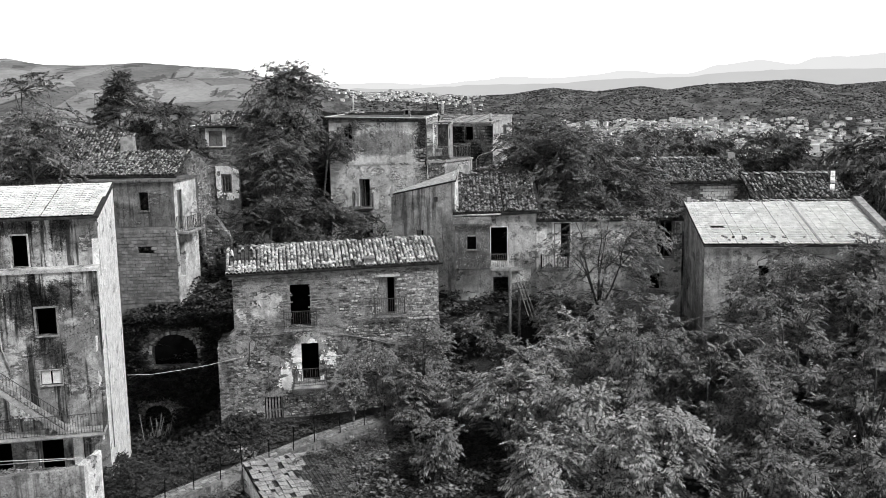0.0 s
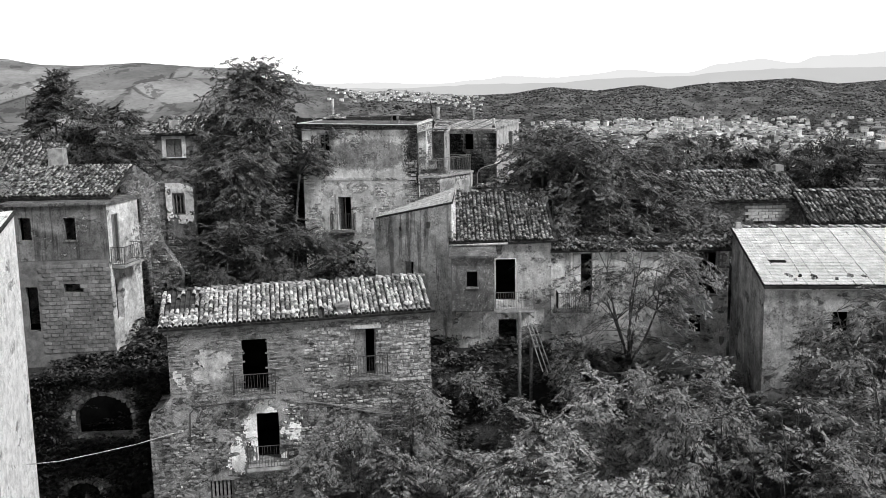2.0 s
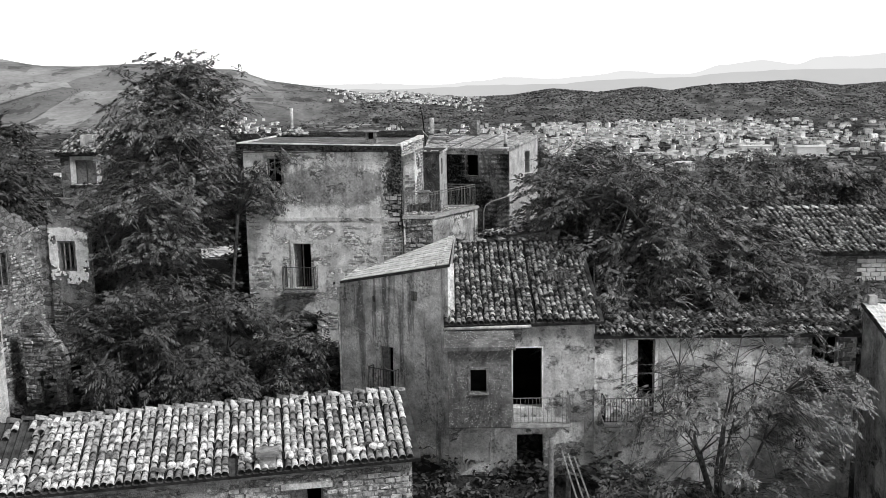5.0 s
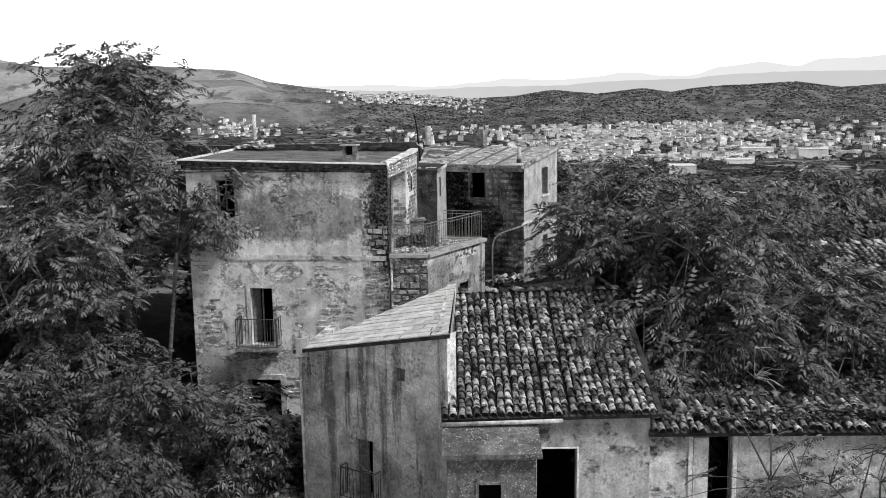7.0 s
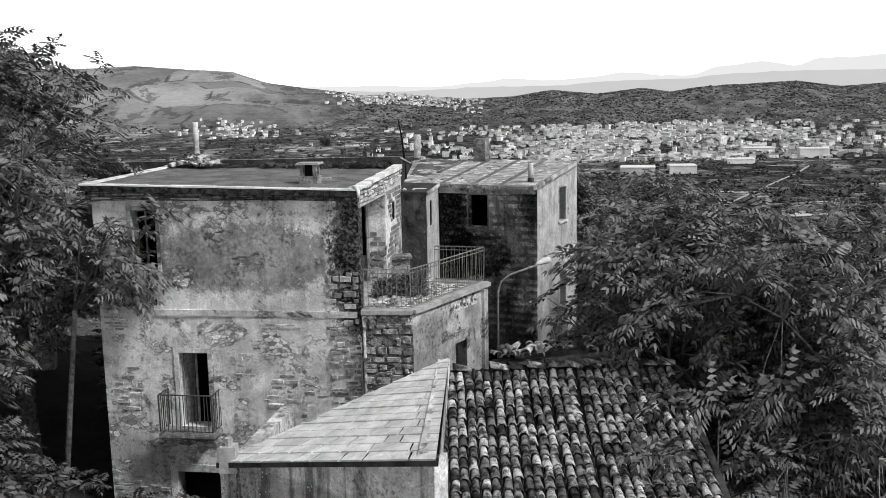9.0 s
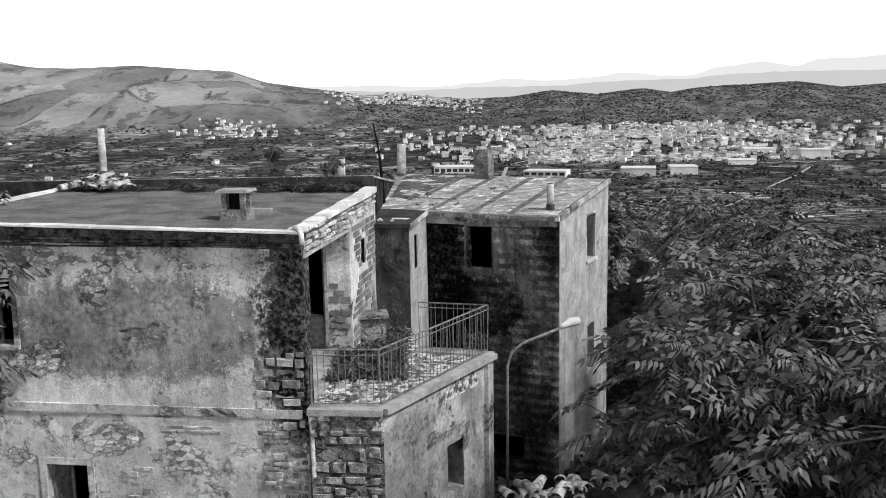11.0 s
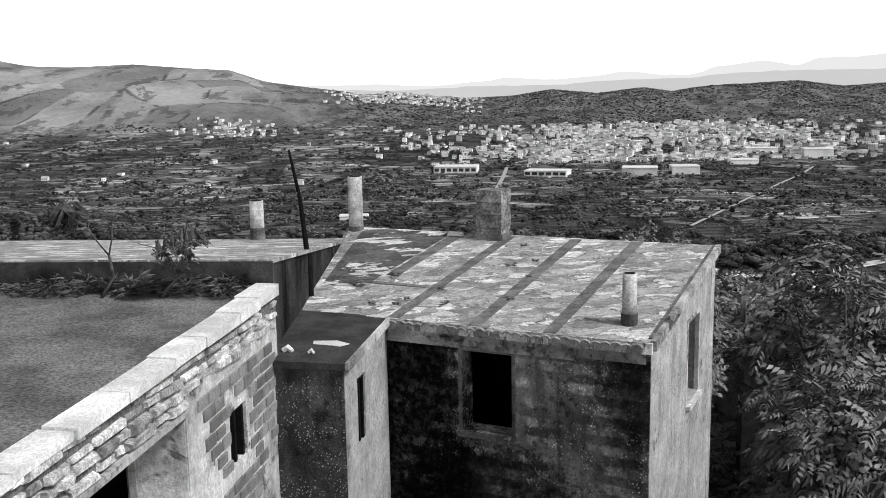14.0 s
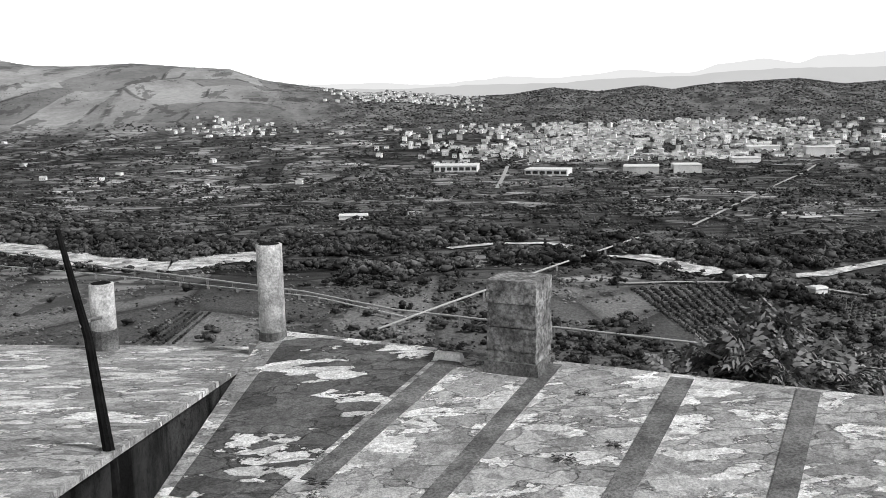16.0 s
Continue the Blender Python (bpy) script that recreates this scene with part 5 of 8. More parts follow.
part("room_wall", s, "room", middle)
casing(middle, C_WING, 1.96, 7.35, 2.57, 9.04, "wood", 1, 0.15)
leaf(middle, C_WING, 1.98, 7.36, 2.28, 9.0, 20, "wood", "door", 0.15, 3)
balcony(middle, C_WING, 1.6, 2.85, 7.35, 0.35, 0.9, "iron", "concrete", 0.12)
fa, fb, apex = Vector((-4.3, 2.95, 11.25)), Vector((0.12, 0.0, 12.4)), Vector((0.32, 5.5, 12.58))
wing_roof = Shape()
down = Vector((0, 0, -0.1))
wing_roof.quad(fa + down, fb + down, apex + down)
wing_roof.quad(fa, fa + down, apex + down, apex)
wing_roof.quad(fb + down, fb, apex, apex + down)
wing_roof.quad(fa + down, fa, fb, fb + down)
w_roof = part("wing_roof", wing_roof, "under", middle)
for i in range(15):
    a, b = i / 15, min(1.0, (i + 1) / 15 + 0.012)
    l0, r0, l1, r1 = (p.lerp(apex, t) for t in (a, b) for p in (fa, fb))
    lift = Vector((0, 0, 0.02 + 0.006 * (i % 2)))
    n = max(1, round((r0 - l0).length / 0.7))
    cuts = [k / n + (rng.uniform(-0.05, 0.05) if 0 < k < n else 0) for k in range(n + 1)]
    for c, d in zip(cuts, cuts[1:]):
        s = Shape()
        top = [l0.lerp(r0, c) + lift * 1.6, l0.lerp(r0, d - 0.01) + lift * 1.6, l1.lerp(r1, d - 0.01) + lift * 0.6, l1.lerp(r1, c) + lift * 0.6]
        s.quad(*top)
        s.quad(top[0] - lift * 1.6, top[1] - lift * 1.6, top[1], top[0])
        s.quad(top[1] - lift * 1.6, top[2] - lift * 0.6, top[2], top[1])
        s.quad(top[3] - lift * 0.6, top[0] - lift * 1.6, top[0], top[3])
        part("roof_slab", s, "slab", w_roof)
s = Shape()
s.box((-4.2, 2.75, 11.1), (-3.85, 3.1, 11.62), None, 0.02)
s.tube([(-4.02, 2.92, 11.6), (-4.02, 2.92, 11.78)], 0.08, 8)
part("chimney", s, "concrete", middle)
s = Shape()
s.box((-2.6, 3.75, 11.55), (-2.4, 3.95, 12.1), turn(0, 0, 0), 0.02)
part("chimney", s, "concrete", middle, "stub chimney on the wing roof")
s = Shape()
s.tube([C_WING @ Vector(p) for p in ((0.1, -0.05, 3.0), (0.1, -0.05, 11.1))], 0.05, 8)
part("downpipe", s, "pipe", middle, "pale downpipe", True)
s = Shape()
s.tube([C_WING @ Vector(p) for p in ((0.15, -0.04, 9.7), (0.9, -0.04, 9.6), (1.5, -0.04, 9.4), (1.9, -0.04, 8.5), (2.3, -0.04, 8.2), (3.0, -0.04, 8.15), (3.4, -0.04, 8.6), (3.5, -0.04, 9.3))], 0.012, 5)
part("cable", s, "pipe", middle, "loose pale cable", True)

# ---- the low range beside it ----
low_range = thing("low_range", "long low derelict house with a strip of old tiles", "house", turn(5.86, 60.1, 0))
L_FRONT = side_of((0, 0), (9.2, 0))
part("wall", Shape().wall((0, 0), (9.2, 0), 0.5, ((0, 9.8), (9.2, 9.75)), 0.4, [(1.12, 7.35, 2.14, 9.6), (7.63, 7.3, 8.6, 9.62), (7.2, 5.2, 7.9, 6.25), (3.2, 2.0, 4.1, 4.0), (1.0, 2.2, 2.0, 4.4)], 0.5, 0.03), "pale", low_range)
part("wall", Shape().wall((9.2, 0), (9.2, 6), 0.5, 9.7, 0.4), "stone", low_range)
part("wall", Shape().wall((9.2, 6), (0, 6), 0.5, 10.2, 0.4), "stone", low_range)
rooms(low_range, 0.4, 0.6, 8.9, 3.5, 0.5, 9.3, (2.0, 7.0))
surround(low_range, L_FRONT, 1.12, 7.35, 2.14, 9.6, 0.11, 0.03, "white", False, "door_frame")
casing(low_range, L_FRONT, 1.12, 7.35, 2.14, 9.6, "wood", 0, 0.1)
leaf(low_range, L_FRONT, 1.17, 7.36, 1.56, 9.52, 4, "white", "door", 0.1, 3)
surround(low_range, L_FRONT, 7.63, 7.3, 8.6, 9.62, 0.12, 0.03, "stone", True)
casing(low_range, L_FRONT, 7.63, 7.3, 8.6, 9.62, "wood", 1, 0.1)
balcony(low_range, L_FRONT, 0.25, 2.0, 6.75, 0.7, 0.9, "black", "dark", 0.1)
bricks(low_range, L_FRONT, 6.6, 6.3, 7.55, 9.6, 0.3, 0.17, "ashlar", "stone_block", 21, 0.014, 0.95)
bricks(low_range, L_FRONT, 8.7, 6.3, 9.15, 9.6, 0.3, 0.17, "ashlar", "stone_block", 22, 0.014, 0.95)
m = lay((-0.05, -0.25, 9.82), (1, 0, -0.008), (0, 1.5, 0.42))
lr_roof = under_roof(low_range, m, 9.3, 1.6, 0.2)
tile_roof(lr_roof, m, 9.3, 1.5, COPPI_DARK, 0.2, 0.31, 23, 300, lambda x, y, r: r.random() < (0.35 if y > 0.4 else 0.1) or noise.noise(Vector((x * 0.9, y, 31))) > 0.22, 2.8)
s = Shape()
s.prism([(0, 1.1), (9.2, 1.1), (9.2, 6), (0, 6)], 9.3, 9.9)
part("roof_bed", s, "under", low_range, "collapsed roof full of earth and weeds")

# ---- the house with the flat tiles ----
right_house = thing("tiled_house", "plastered derelict house with a pale pressed-tile roof", "house", turn(14.65, 53.3, -4))
R_FRONT = side_of((0, 0), (10.6, 0))
part("wall", Shape().wall((0, 0), (10.6, 0), -3.0, 9.2, 0.4, [(3.0, 6.95, 3.75, 7.98), (8.2, 5.65, 9.15, 7.91), (2.75, 2.4, 4.0, 4.58), (8.42, 2.1, 9.35, 4.43), (6.7, 3.55, 6.95, 3.8), (5.2, -0.5, 6.2, 1.6)], 0.5, 0.02), "grey", right_house)
part("wall", Shape().wall((0, 6.5), (0, 0.0), -3.0, ((0, 10.75), (6.5, 9.2)), 0.4, [], 0.5, 0.015), "grey", right_house)
part("wall", Shape().wall((10.6, 0), (10.6, 6.5), -3.0, ((0, 9.2), (6.5, 10.75)), 0.4), "grey", right_house)
part("wall", Shape().wall((10.6, 6.5), (0, 6.5), -3.0, 10.7, 0.4), "grey", right_house)
m = lay((-0.08, -0.28, 9.22), (1, 0, -0.004), (0, 6.9, 1.65))
r_roof = under_roof(right_house, m, 10.9, 7.05)
tile_roof(r_roof, m, 10.9, 7.0, FLAT, 0.26, 0.34, 31, 300, lambda x, y, r: (0.7 < x < 1.5 and 2.1 < y < 2.6), 0.5)
for i, (x, w, h) in enumerate(((6.3, 0.16, 0.1), (10.2, 0.5, 0.35))):
    s = Shape()
    s.box((x, -0.02, 0.0), (x + w, 7.0, h), m, 0.02)
    part("roof_rib", s, "concrete", r_roof)
ridge_tiles(r_roof, m @ Vector((0.1, 7.0, 0.03)), m @ Vector((10.8, 7.0, 0.03)), COPPI, 0.42, 33, 1.0, 1.0)
s = Shape()
s.box((0, -0.1, 8.98), (10.6, 0.0, 9.2))
s.box((0.0, -0.16, 9.1), (10.6, -0.1, 9.2))
part("cornice", s, "pale", right_house)
for i in range(14):
    s = Shape()
    x = rng.uniform(0.4, 10.4) if i > 7 else rng.uniform(0.6, 4.5)
    s.box((-0.14, -0.08, 0.04), (0.14, 0.08, 0.1), m @ pose(x, rng.uniform(0.5, 1.1), 0, 0, 0, rng.uniform(0, 180)), 0.02)
    part("loose_tile", s, "coppo_dark", r_roof)
s = Shape()
s.box((0.05, 6.2, 10.7), (0.35, 6.5, 11.15), None, 0.02)
part("chimney", s, "concrete", right_house)
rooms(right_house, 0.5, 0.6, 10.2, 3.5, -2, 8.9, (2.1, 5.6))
surround(right_house, R_FRONT, 8.2, 5.65, 9.15, 7.91, 0.05, 0.02, "white", False, "door_frame")
surround(right_house, R_FRONT, 8.42, 2.1, 9.35, 4.43, 0.12, 0.02, "dark", False, "door_frame")
surround(right_house, R_FRONT, 2.75, 2.4, 4.0, 4.58, 0.16, 0.03, "pale", False, "door_frame")
balcony(right_house, R_FRONT, 7.2, 10.2, 5.6, 0.8, 0.95, "iron", "concrete", 0.13)
s = Shape()
s.box((5.9, -0.04, 4.0), (8.1, 0.0, 4.14))
part("string_course", s, "pale", right_house)
s = Shape()
s.wall((8.0, -0.03), (10.55, -0.03), -0.5, 2.0, 0.02, [(8.45 - 8.0, 2.0, 9.3 - 8.0, 2.1)])
part("whitewash", s, "white", right_house)

# ---- the tiled houses behind ----
def back_house(name, label, x0, x1, y0, y1, z_eave, z_ridge, base, material, seed, deg=0.0, patch=None):
    h = thing(name, label, "house", turn(x0, y0, deg))
    w, d = x1 - x0, y1 - y0
    part("wall", Shape().wall((0, 0), (w, 0), base, z_eave - 0.1, 0.35), material, h)
    part("wall", Shape().wall((w, 0), (w, 2 * d), base, ((0, z_eave - 0.1), (d, z_ridge - 0.1), (2 * d, z_eave - 0.1)), 0.35), material, h)
    part("wall", Shape().wall((0, 2 * d), (0, 0), base, ((0, z_eave - 0.1), (d, z_ridge - 0.1), (2 * d, z_eave - 0.1)), 0.35), material, h)
    part("wall", Shape().wall((w, 2 * d), (0, 2 * d), base, z_eave - 0.1, 0.35), material, h)
    length = math.hypot(d + 0.3, z_ridge - z_eave)
    m = lay((-0.2, -0.3, z_eave), (1, 0, 0), (0, d + 0.3, z_ridge - z_eave))
    roof = under_roof(h, m, w + 0.4, length + 0.1, 0.22)
    tile_roof(roof, m, w + 0.4, length, COPPI_DARK if seed % 2 else COPPI, 0.22, 0.33, seed, 300, patch, 1.6)
    m2 = lay((w + 0.2, 2 * d + 0.3, z_eave), (-1, 0, 0), (0, -d - 0.3, z_ridge - z_eave))
    under_roof(h, m2, w + 0.4, length, 0.22)
    ridge_tiles(roof, (-0.1, d, z_ridge + 0.02), (w + 0.1, d, z_ridge + 0.02), COPPI, 0.4, seed)
    return h


hb = back_house("long_house", "long low house with an old rounded-tile roof", 11.3, 21.4, 67.2, 71.0, 11.35, 12.7, 6.0, "ruin", 45, 0.0)
bricks(hb, side_of((0, 0), (10.1, 0)), 6.7, 10.1, 9.3, 11.1, 0.4, 0.19, "palebrick", "pale_block", 44, 0.05, 1.0)
s = Shape()
s.box((9.6, 3.5, 12.4), (10.15, 4.1, 13.1), None, 0.03)
part("chimney", s, "concrete", hb)
hc = back_house("broken_roof_house", "low house with a half-fallen tile roof", 21.0, 27.2, 64.8, 67.3, 10.35, 11.8, 5.0, "ruin", 43, 0.0, lambda x, y, r: (0.3 < x < 1.7 and 0.1 < y < 0.8) or r.random() < 0.1)
s = Shape()
s.wall((5.6, 0.4), (6.4, 2.4), 10.0, ((0, 10.9), (1.6, 12.0), (2.15, 11.4)), 0.3, [], 0.4, 0.03, 0.1)
part("gable", s, "white", hc, "pale broken gable")

# ---- the stone house in front ----
stone_house = thing("stone_house", "rubble-stone house with a sagging rounded-tile roof", "house", turn(-10.9, 50.15, 10))
M_FRONT = side_of((-0.32, 0), (10.78, 0))
part("wall", Shape().wall((-0.32, 0), (10.78, 0), 5.45, ((0, 8.3), (5.5, 8.42), (11.1, 8.52)), 0.5, [(3.01, 5.46, 4.07, 7.76), (7.82, 5.9, 8.7, 7.95)], 0.4, 0.04), "stone", stone_house)
part("wall", Shape().wall((-0.36, -0.03), (10.82, -0.03), -2.6, 5.445, 0.55, [(3.5, 2.4, 4.46, 4.5), (1.45, 0.3, 2.45, 1.62)], 0.4, 0.07), "stone_low", stone_house)
part("wall", Shape().wall((-0.32, 4.9), (-0.32, 0.0), -2.0, ((0, 8.3), (2.4, 9.35), (4.9, 8.3)), 0.5, [], 0.5, 0.03), "stone", stone_house)
part("wall", Shape().wall((10.78, 0), (10.78, 4.9), -2.6, ((0, 8.5), (2.4, 9.4), (4.9, 8.5)), 0.5, [], 0.5, 0.03), "stone", stone_house)
part("wall", Shape().wall((10.78, 4.9), (-0.32, 4.9), -1.0, 8.4, 0.5, [(6.5, 6.6, 7.7, 7.6)]), "stone", stone_house)
s = Shape()
s.wall((-1.25, -0.12), (-0.34, -0.12), -2.4, ((0, 4.6), (0.91, 5.4)), 0.8, [], 0.4, 0.08, 0.15)
s.wall((-1.2, 4.4), (-1.25, 0.6), -2.0, ((0, 4.2), (3.8, 4.6)), 0.5, [], 0.5, 0.06, 0.15)
part("buttress", s, "stone_low", stone_house, "rough stone buttress at the corner")
s = Shape()
s.box((0, -0.06, 8.2), (11.1, 0.02, 8.3), M_FRONT @ pose(0, 0, 0, 0, -1.1))
s.box((0, -0.1, 8.32), (11.1, 0.02, 8.42), M_FRONT @ pose(0, 0, 0, 0, -1.1))
part("eaves_course", s, "brick", stone_house)
m = lay((-0.62, -0.32, 8.5), (1, 0, 0.016), (0, 2.8, 1.02))
m_roof = under_roof(stone_house, m, 11.6, 2.98, 0.2)
tile_roof(m_roof, m, 11.6, 2.95, COPPI, 0.2, 0.31, 51, 300, lambda x, y, r: (x < 1.6 and y > 1.2 and r.random() < 0.5) or (6.5 < x < 6.9 and y < 0.5), 0.9)
ridge_tiles(m_roof, (-0.4, 2.5, 9.48), (10.9, 2.5, 9.66), COPPI, 0.36, 52, 1.2, 0.97)
m2 = lay((10.95, 5.2, 8.6), (-1, 0, -0.016), (0, -2.75, 1.02))
under_roof(stone_house, m2, 11.6, 2.9, 0.2)
for i in range(26):
    x = rng.uniform(0, 3) if i % 2 else rng.uniform(0, 11.4)
    put("loose_tile", COPPI[i % 4], m_roof, m @ pose(x, rng.choice((rng.uniform(0.0, 0.7), rng.uniform(2.2, 2.7), rng.uniform(0.0, 0.5))), rng.uniform(0.06, 0.16), rng.uniform(-12, 12), rng.uniform(-30, 30), rng.uniform(-90, 90)))
s = Shape()
s.box((6.75, -0.25, 8.45), (7.2, 0.2, 9.02), None, 0.02)
s.box((6.68, -0.32, 9.02), (7.28, 0.28, 9.09))
part("chimney", s, "brick", stone_house, "stub brick chimney at the eaves")
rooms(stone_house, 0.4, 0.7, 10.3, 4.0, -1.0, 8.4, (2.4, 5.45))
no_hole = lambda x, z: not ((2.95 < x < 4.15 and 5.4 < z < 7.95) or (7.75 < x < 8.8 and 5.8 < z < 8.1) or (3.2 < x < 4.75 and 2.3 < z < 4.8) or (1.35 < x < 2.55 and 0.2 < z < 1.75))
stone_face(stone_house, M_FRONT, 0.02, 5.5, 5.6, 8.2, 0.3, 0.075, "brick", 311, lambda x, z, r: no_hole(x, z) and noise.noise(Vector((x * 0.8, z * 1.1, 1))) > -0.28, 0.012, "brickwork", "worn thin brick courses", 0.012)
stone_face(stone_house, M_FRONT, 5.6, 5.5, 11.05, 8.2, 0.34, 0.15, "fieldstone", 312, lambda x, z, r: no_hole(x, z) and noise.noise(Vector((x * 0.8, z * 1.1, 2))) > -0.3, 0.02, "stonework", "coursed stone facing")
stone_face(stone_house, side_of((-0.36, -0.03), (10.82, -0.03)), 0.02, -1.2, 11.1, 5.4, 0.21, 0.13, "fieldstone", 313, lambda x, z, r: no_hole(x, z) and noise.noise(Vector((x * 0.55, z * 0.7, 3))) > -0.05 and blot(x, z, 3.8, 4.0, 0.8, 1.05, 31, 2.6) < 0 and r.random() < min(0.9, 0.28 + 0.12 * x), 0.03, "stonework", "rough field-stone facing")
for i in range(60):
    r0 = rng.uniform(0.05, 0.11)
    s = Shape()
    s.tube([(-r0, 0, 0), (-r0 * 0.5, 0, 0.01), (r0 * 0.5, 0, 0.01), (r0, 0, 0)], [r0 * 0.45, r0 * 0.85, r0 * 0.8, r0 * 0.4], 6)
    put("weight_stone", s.mesh("weight_stone", "cap" if i % 3 else "fieldstone"), m_roof, m @ pose(rng.uniform(0.2, 11.4), rng.gauss(0.42, 0.06), 0.17, 0, rng.uniform(-20, 20), rng.uniform(0, 180)))
bricks(stone_house, M_FRONT, 9.6, 5.5, 11.08, 8.3, 0.3, 0.16, "ashlar", "stone_block", 53, 0.02, 0.95, None, 0.02, 0.3)
bricks(stone_house, M_FRONT, 6.1, 6.9, 7.5, 8.2, 0.28, 0.15, "ashlar", "stone_block", 54, 0.02, 0.8, None, 0.02, 0.3)
bricks(stone_house, M_FRONT, 2.7, 7.8, 4.4, 7.95, 0.09, 0.15, "brick", "brick", 55, 0.02)
surround(stone_house, M_FRONT, 3.5, 2.4, 4.46, 4.5, 0.24, 0.03, "white", False, "door_frame")
casing(stone_house, M_FRONT, 7.82, 5.9, 8.7, 7.95, "wood", 1, 0.12)
leaf(stone_house, M_FRONT, 7.86, 5.92, 8.26, 7.88, 6, "iron_pale", "door", 0.12, 3)
s = Shape()
s.box((7.6, -0.1, 7.97), (8.95, 0.03, 8.12), M_FRONT)
part("lintel", s, "pale", stone_house)
balcony(stone_house, M_FRONT, 2.6, 4.4, 5.44, 0.65, 0.98, "iron", "cement", 0.12)
balcony(stone_house, M_FRONT, 7.5, 9.2, 5.88, 0.45, 0.95, "iron", "cement", 0.12)
balcony(stone_house, M_FRONT, 3.02, 4.82, 2.25, 0.7, 1.0, "iron", "concrete", 0.12)
gate = Shape()
gate.box((1.45, 0.09, 0.8), (2.45, 0.12, 0.88), M_FRONT)
gate = part("cellar_gate", gate, "wood", stone_house, "slatted wooden cellar gate")
for i in range(6):
    s = Shape()
    s.box((1.47 + i * 0.165, 0.05, 0.3), (1.47 + i * 0.165 + 0.1, 0.09, 1.6), M_FRONT)
    part("slat", s, "wood", gate)
s = Shape()
s.tube([M_FRONT @ Vector(p) for p in ((0.7, -0.06, 3.3), (0.75, -0.06, 4.7), (1.0, -0.06, 5.0), (2.6, -0.06, 5.05))], 0.025, 6)
part("pipe", s, "iron", stone_house)
s = Shape()
s.tube([M_FRONT @ Vector(p) for p in ((4.6, -0.08, 5.1), (6.5, -0.1, 4.75), (8.5, -0.12, 4.2), (9.6, -0.15, 4.0))], 0.03, 6)
part("pipe", s, "wood", stone_house)

M_LOW = side_of((-0.36, -0.03), (10.82, -0.03))
flakes(stone_house, M_LOW, 1.6, 0.9, 5.6, 5.4, "white", lambda s, z: -1 if 3.47 < s < 4.49 and z < 4.52 else max(blot(s, z, 3.8, 4.0, 0.8, 1.05, 31, 2.6), blot(s, z, 2.65, 2.6, 0.34, 0.75, 32, 3.0), blot(s, z, 5.1, 3.6, 0.28, 0.4, 35, 3.0)), label="bright whitewash left round the door")
flakes(stone_house, M_FRONT, 0.1, 5.6, 5.4, 8.1, "grey", lambda s, z: -1 if 2.9 < s < 4.2 and 5.4 < z < 7.9 else max(blot(s, z, 1.3, 6.1, 1.0, 0.7, 33), blot(s, z, 1.9, 6.9, 0.6, 0.5, 34)), label="remains of grey render", proud=0.035)

# ---- the house of blocks on the bank, and the ruins behind it ----
bank_house = thing("bank_house", "roofless-looking house of bare concrete blocks below grey render", "house", turn(-16.7, 59.4, 6))
H_FRONT = side_of((-5.2, 0), (0, 0))
H_Q = (0.85, 3.2)
H_SIDE = side_of((0, 0), H_Q)
part("wall", Shape().wall((-5.2, 0), (0, 0), 9.85, 12.65, 0.35, [(3.05, 10.85, 3.62, 12.0), (0.85, 10.9, 1.45, 12.05)], 0.5, 0.015), "dark", bank_house)
part("wall", Shape().wall((-5.2, 0.02), (0, 0.02), 2.0, 9.845, 0.35, [(2.8, 8.15, 3.75, 8.6), (0.9, 6.2, 1.5, 8.5), (4.3, 8.3, 4.42, 8.5), (4.3, 6.6, 4.42, 6.75)], 0.5, 0.01), "blockwork", bank_house, "bare block wall")
part("wall", Shape().wall((0, 0), H_Q, 2.0, ((0, 12.6), (3.31, 12.6)), 0.35, [(0.4, 9.5, 1.15, 12.05), (0.35, 6.5, 1.1, 8.7)], 0.5, 0.02), "pale", bank_house, "pale side wall with a balcony door")
part("wall", Shape().wall((-5.2, 6), (-5.2, 0), 2.0, 12.6, 0.35), "dark", bank_house)
s = Shape()
s.prism([(-5.3, -0.15), (0.12, -0.15), (1.0, 3.3), (-5.3, 3.4)], 12.64, 12.76)
part("roof", s, "dark", bank_house, "thin concrete roof slab")
bricks(bank_house, H_FRONT, 1.6, 5.0, 5.18, 9.8, 0.4, 0.21, "blockwork", "concrete_block", 61, 0.01, 0.98, lambda x, z: not (2.75 < x < 3.8 and 8.05 < z < 8.7))
rooms(bank_house, -4.8, 0.6, -0.4, 3.0, 3, 12.5, (6.2, 9.5))
surround(bank_house, H_FRONT, 3.05, 10.85, 3.62, 12.0, 0.05, 0.015, "cement", True)
casing(bank_house, H_SIDE, 0.4, 9.5, 1.15, 12.05, "wood", 1, 0.05)
leaf(bank_house, H_SIDE, 0.42, 9.52, 0.78, 12.0, 5, "iron_pale", "door", 0.06, 3)
leaf(bank_house, H_SIDE, 0.37, 6.5, 0.7, 8.6, 30, "wood", "door", 0.1, 3)
balcony(bank_house, H_SIDE, 0.1, 2.2, 9.45, 0.75, 0.95, "iron", "concrete", 0.11)

ruin = thing("ruined_house", "roofless rubble ruin with a broken tile roof", "ruin", turn(-16.9, 60.6, 0))
stone_face(ruin, side_of((0.0, 2.6), (0.75, 6.4)), 0, 6.0, 3.8, 13.1, 0.26, 0.13, "fieldstone", 321, lambda x, z, r: not (0.5 < x < 1.5 and 10.9 < z < 12.5) and noise.noise(Vector((x, z, 8))) > -0.2)
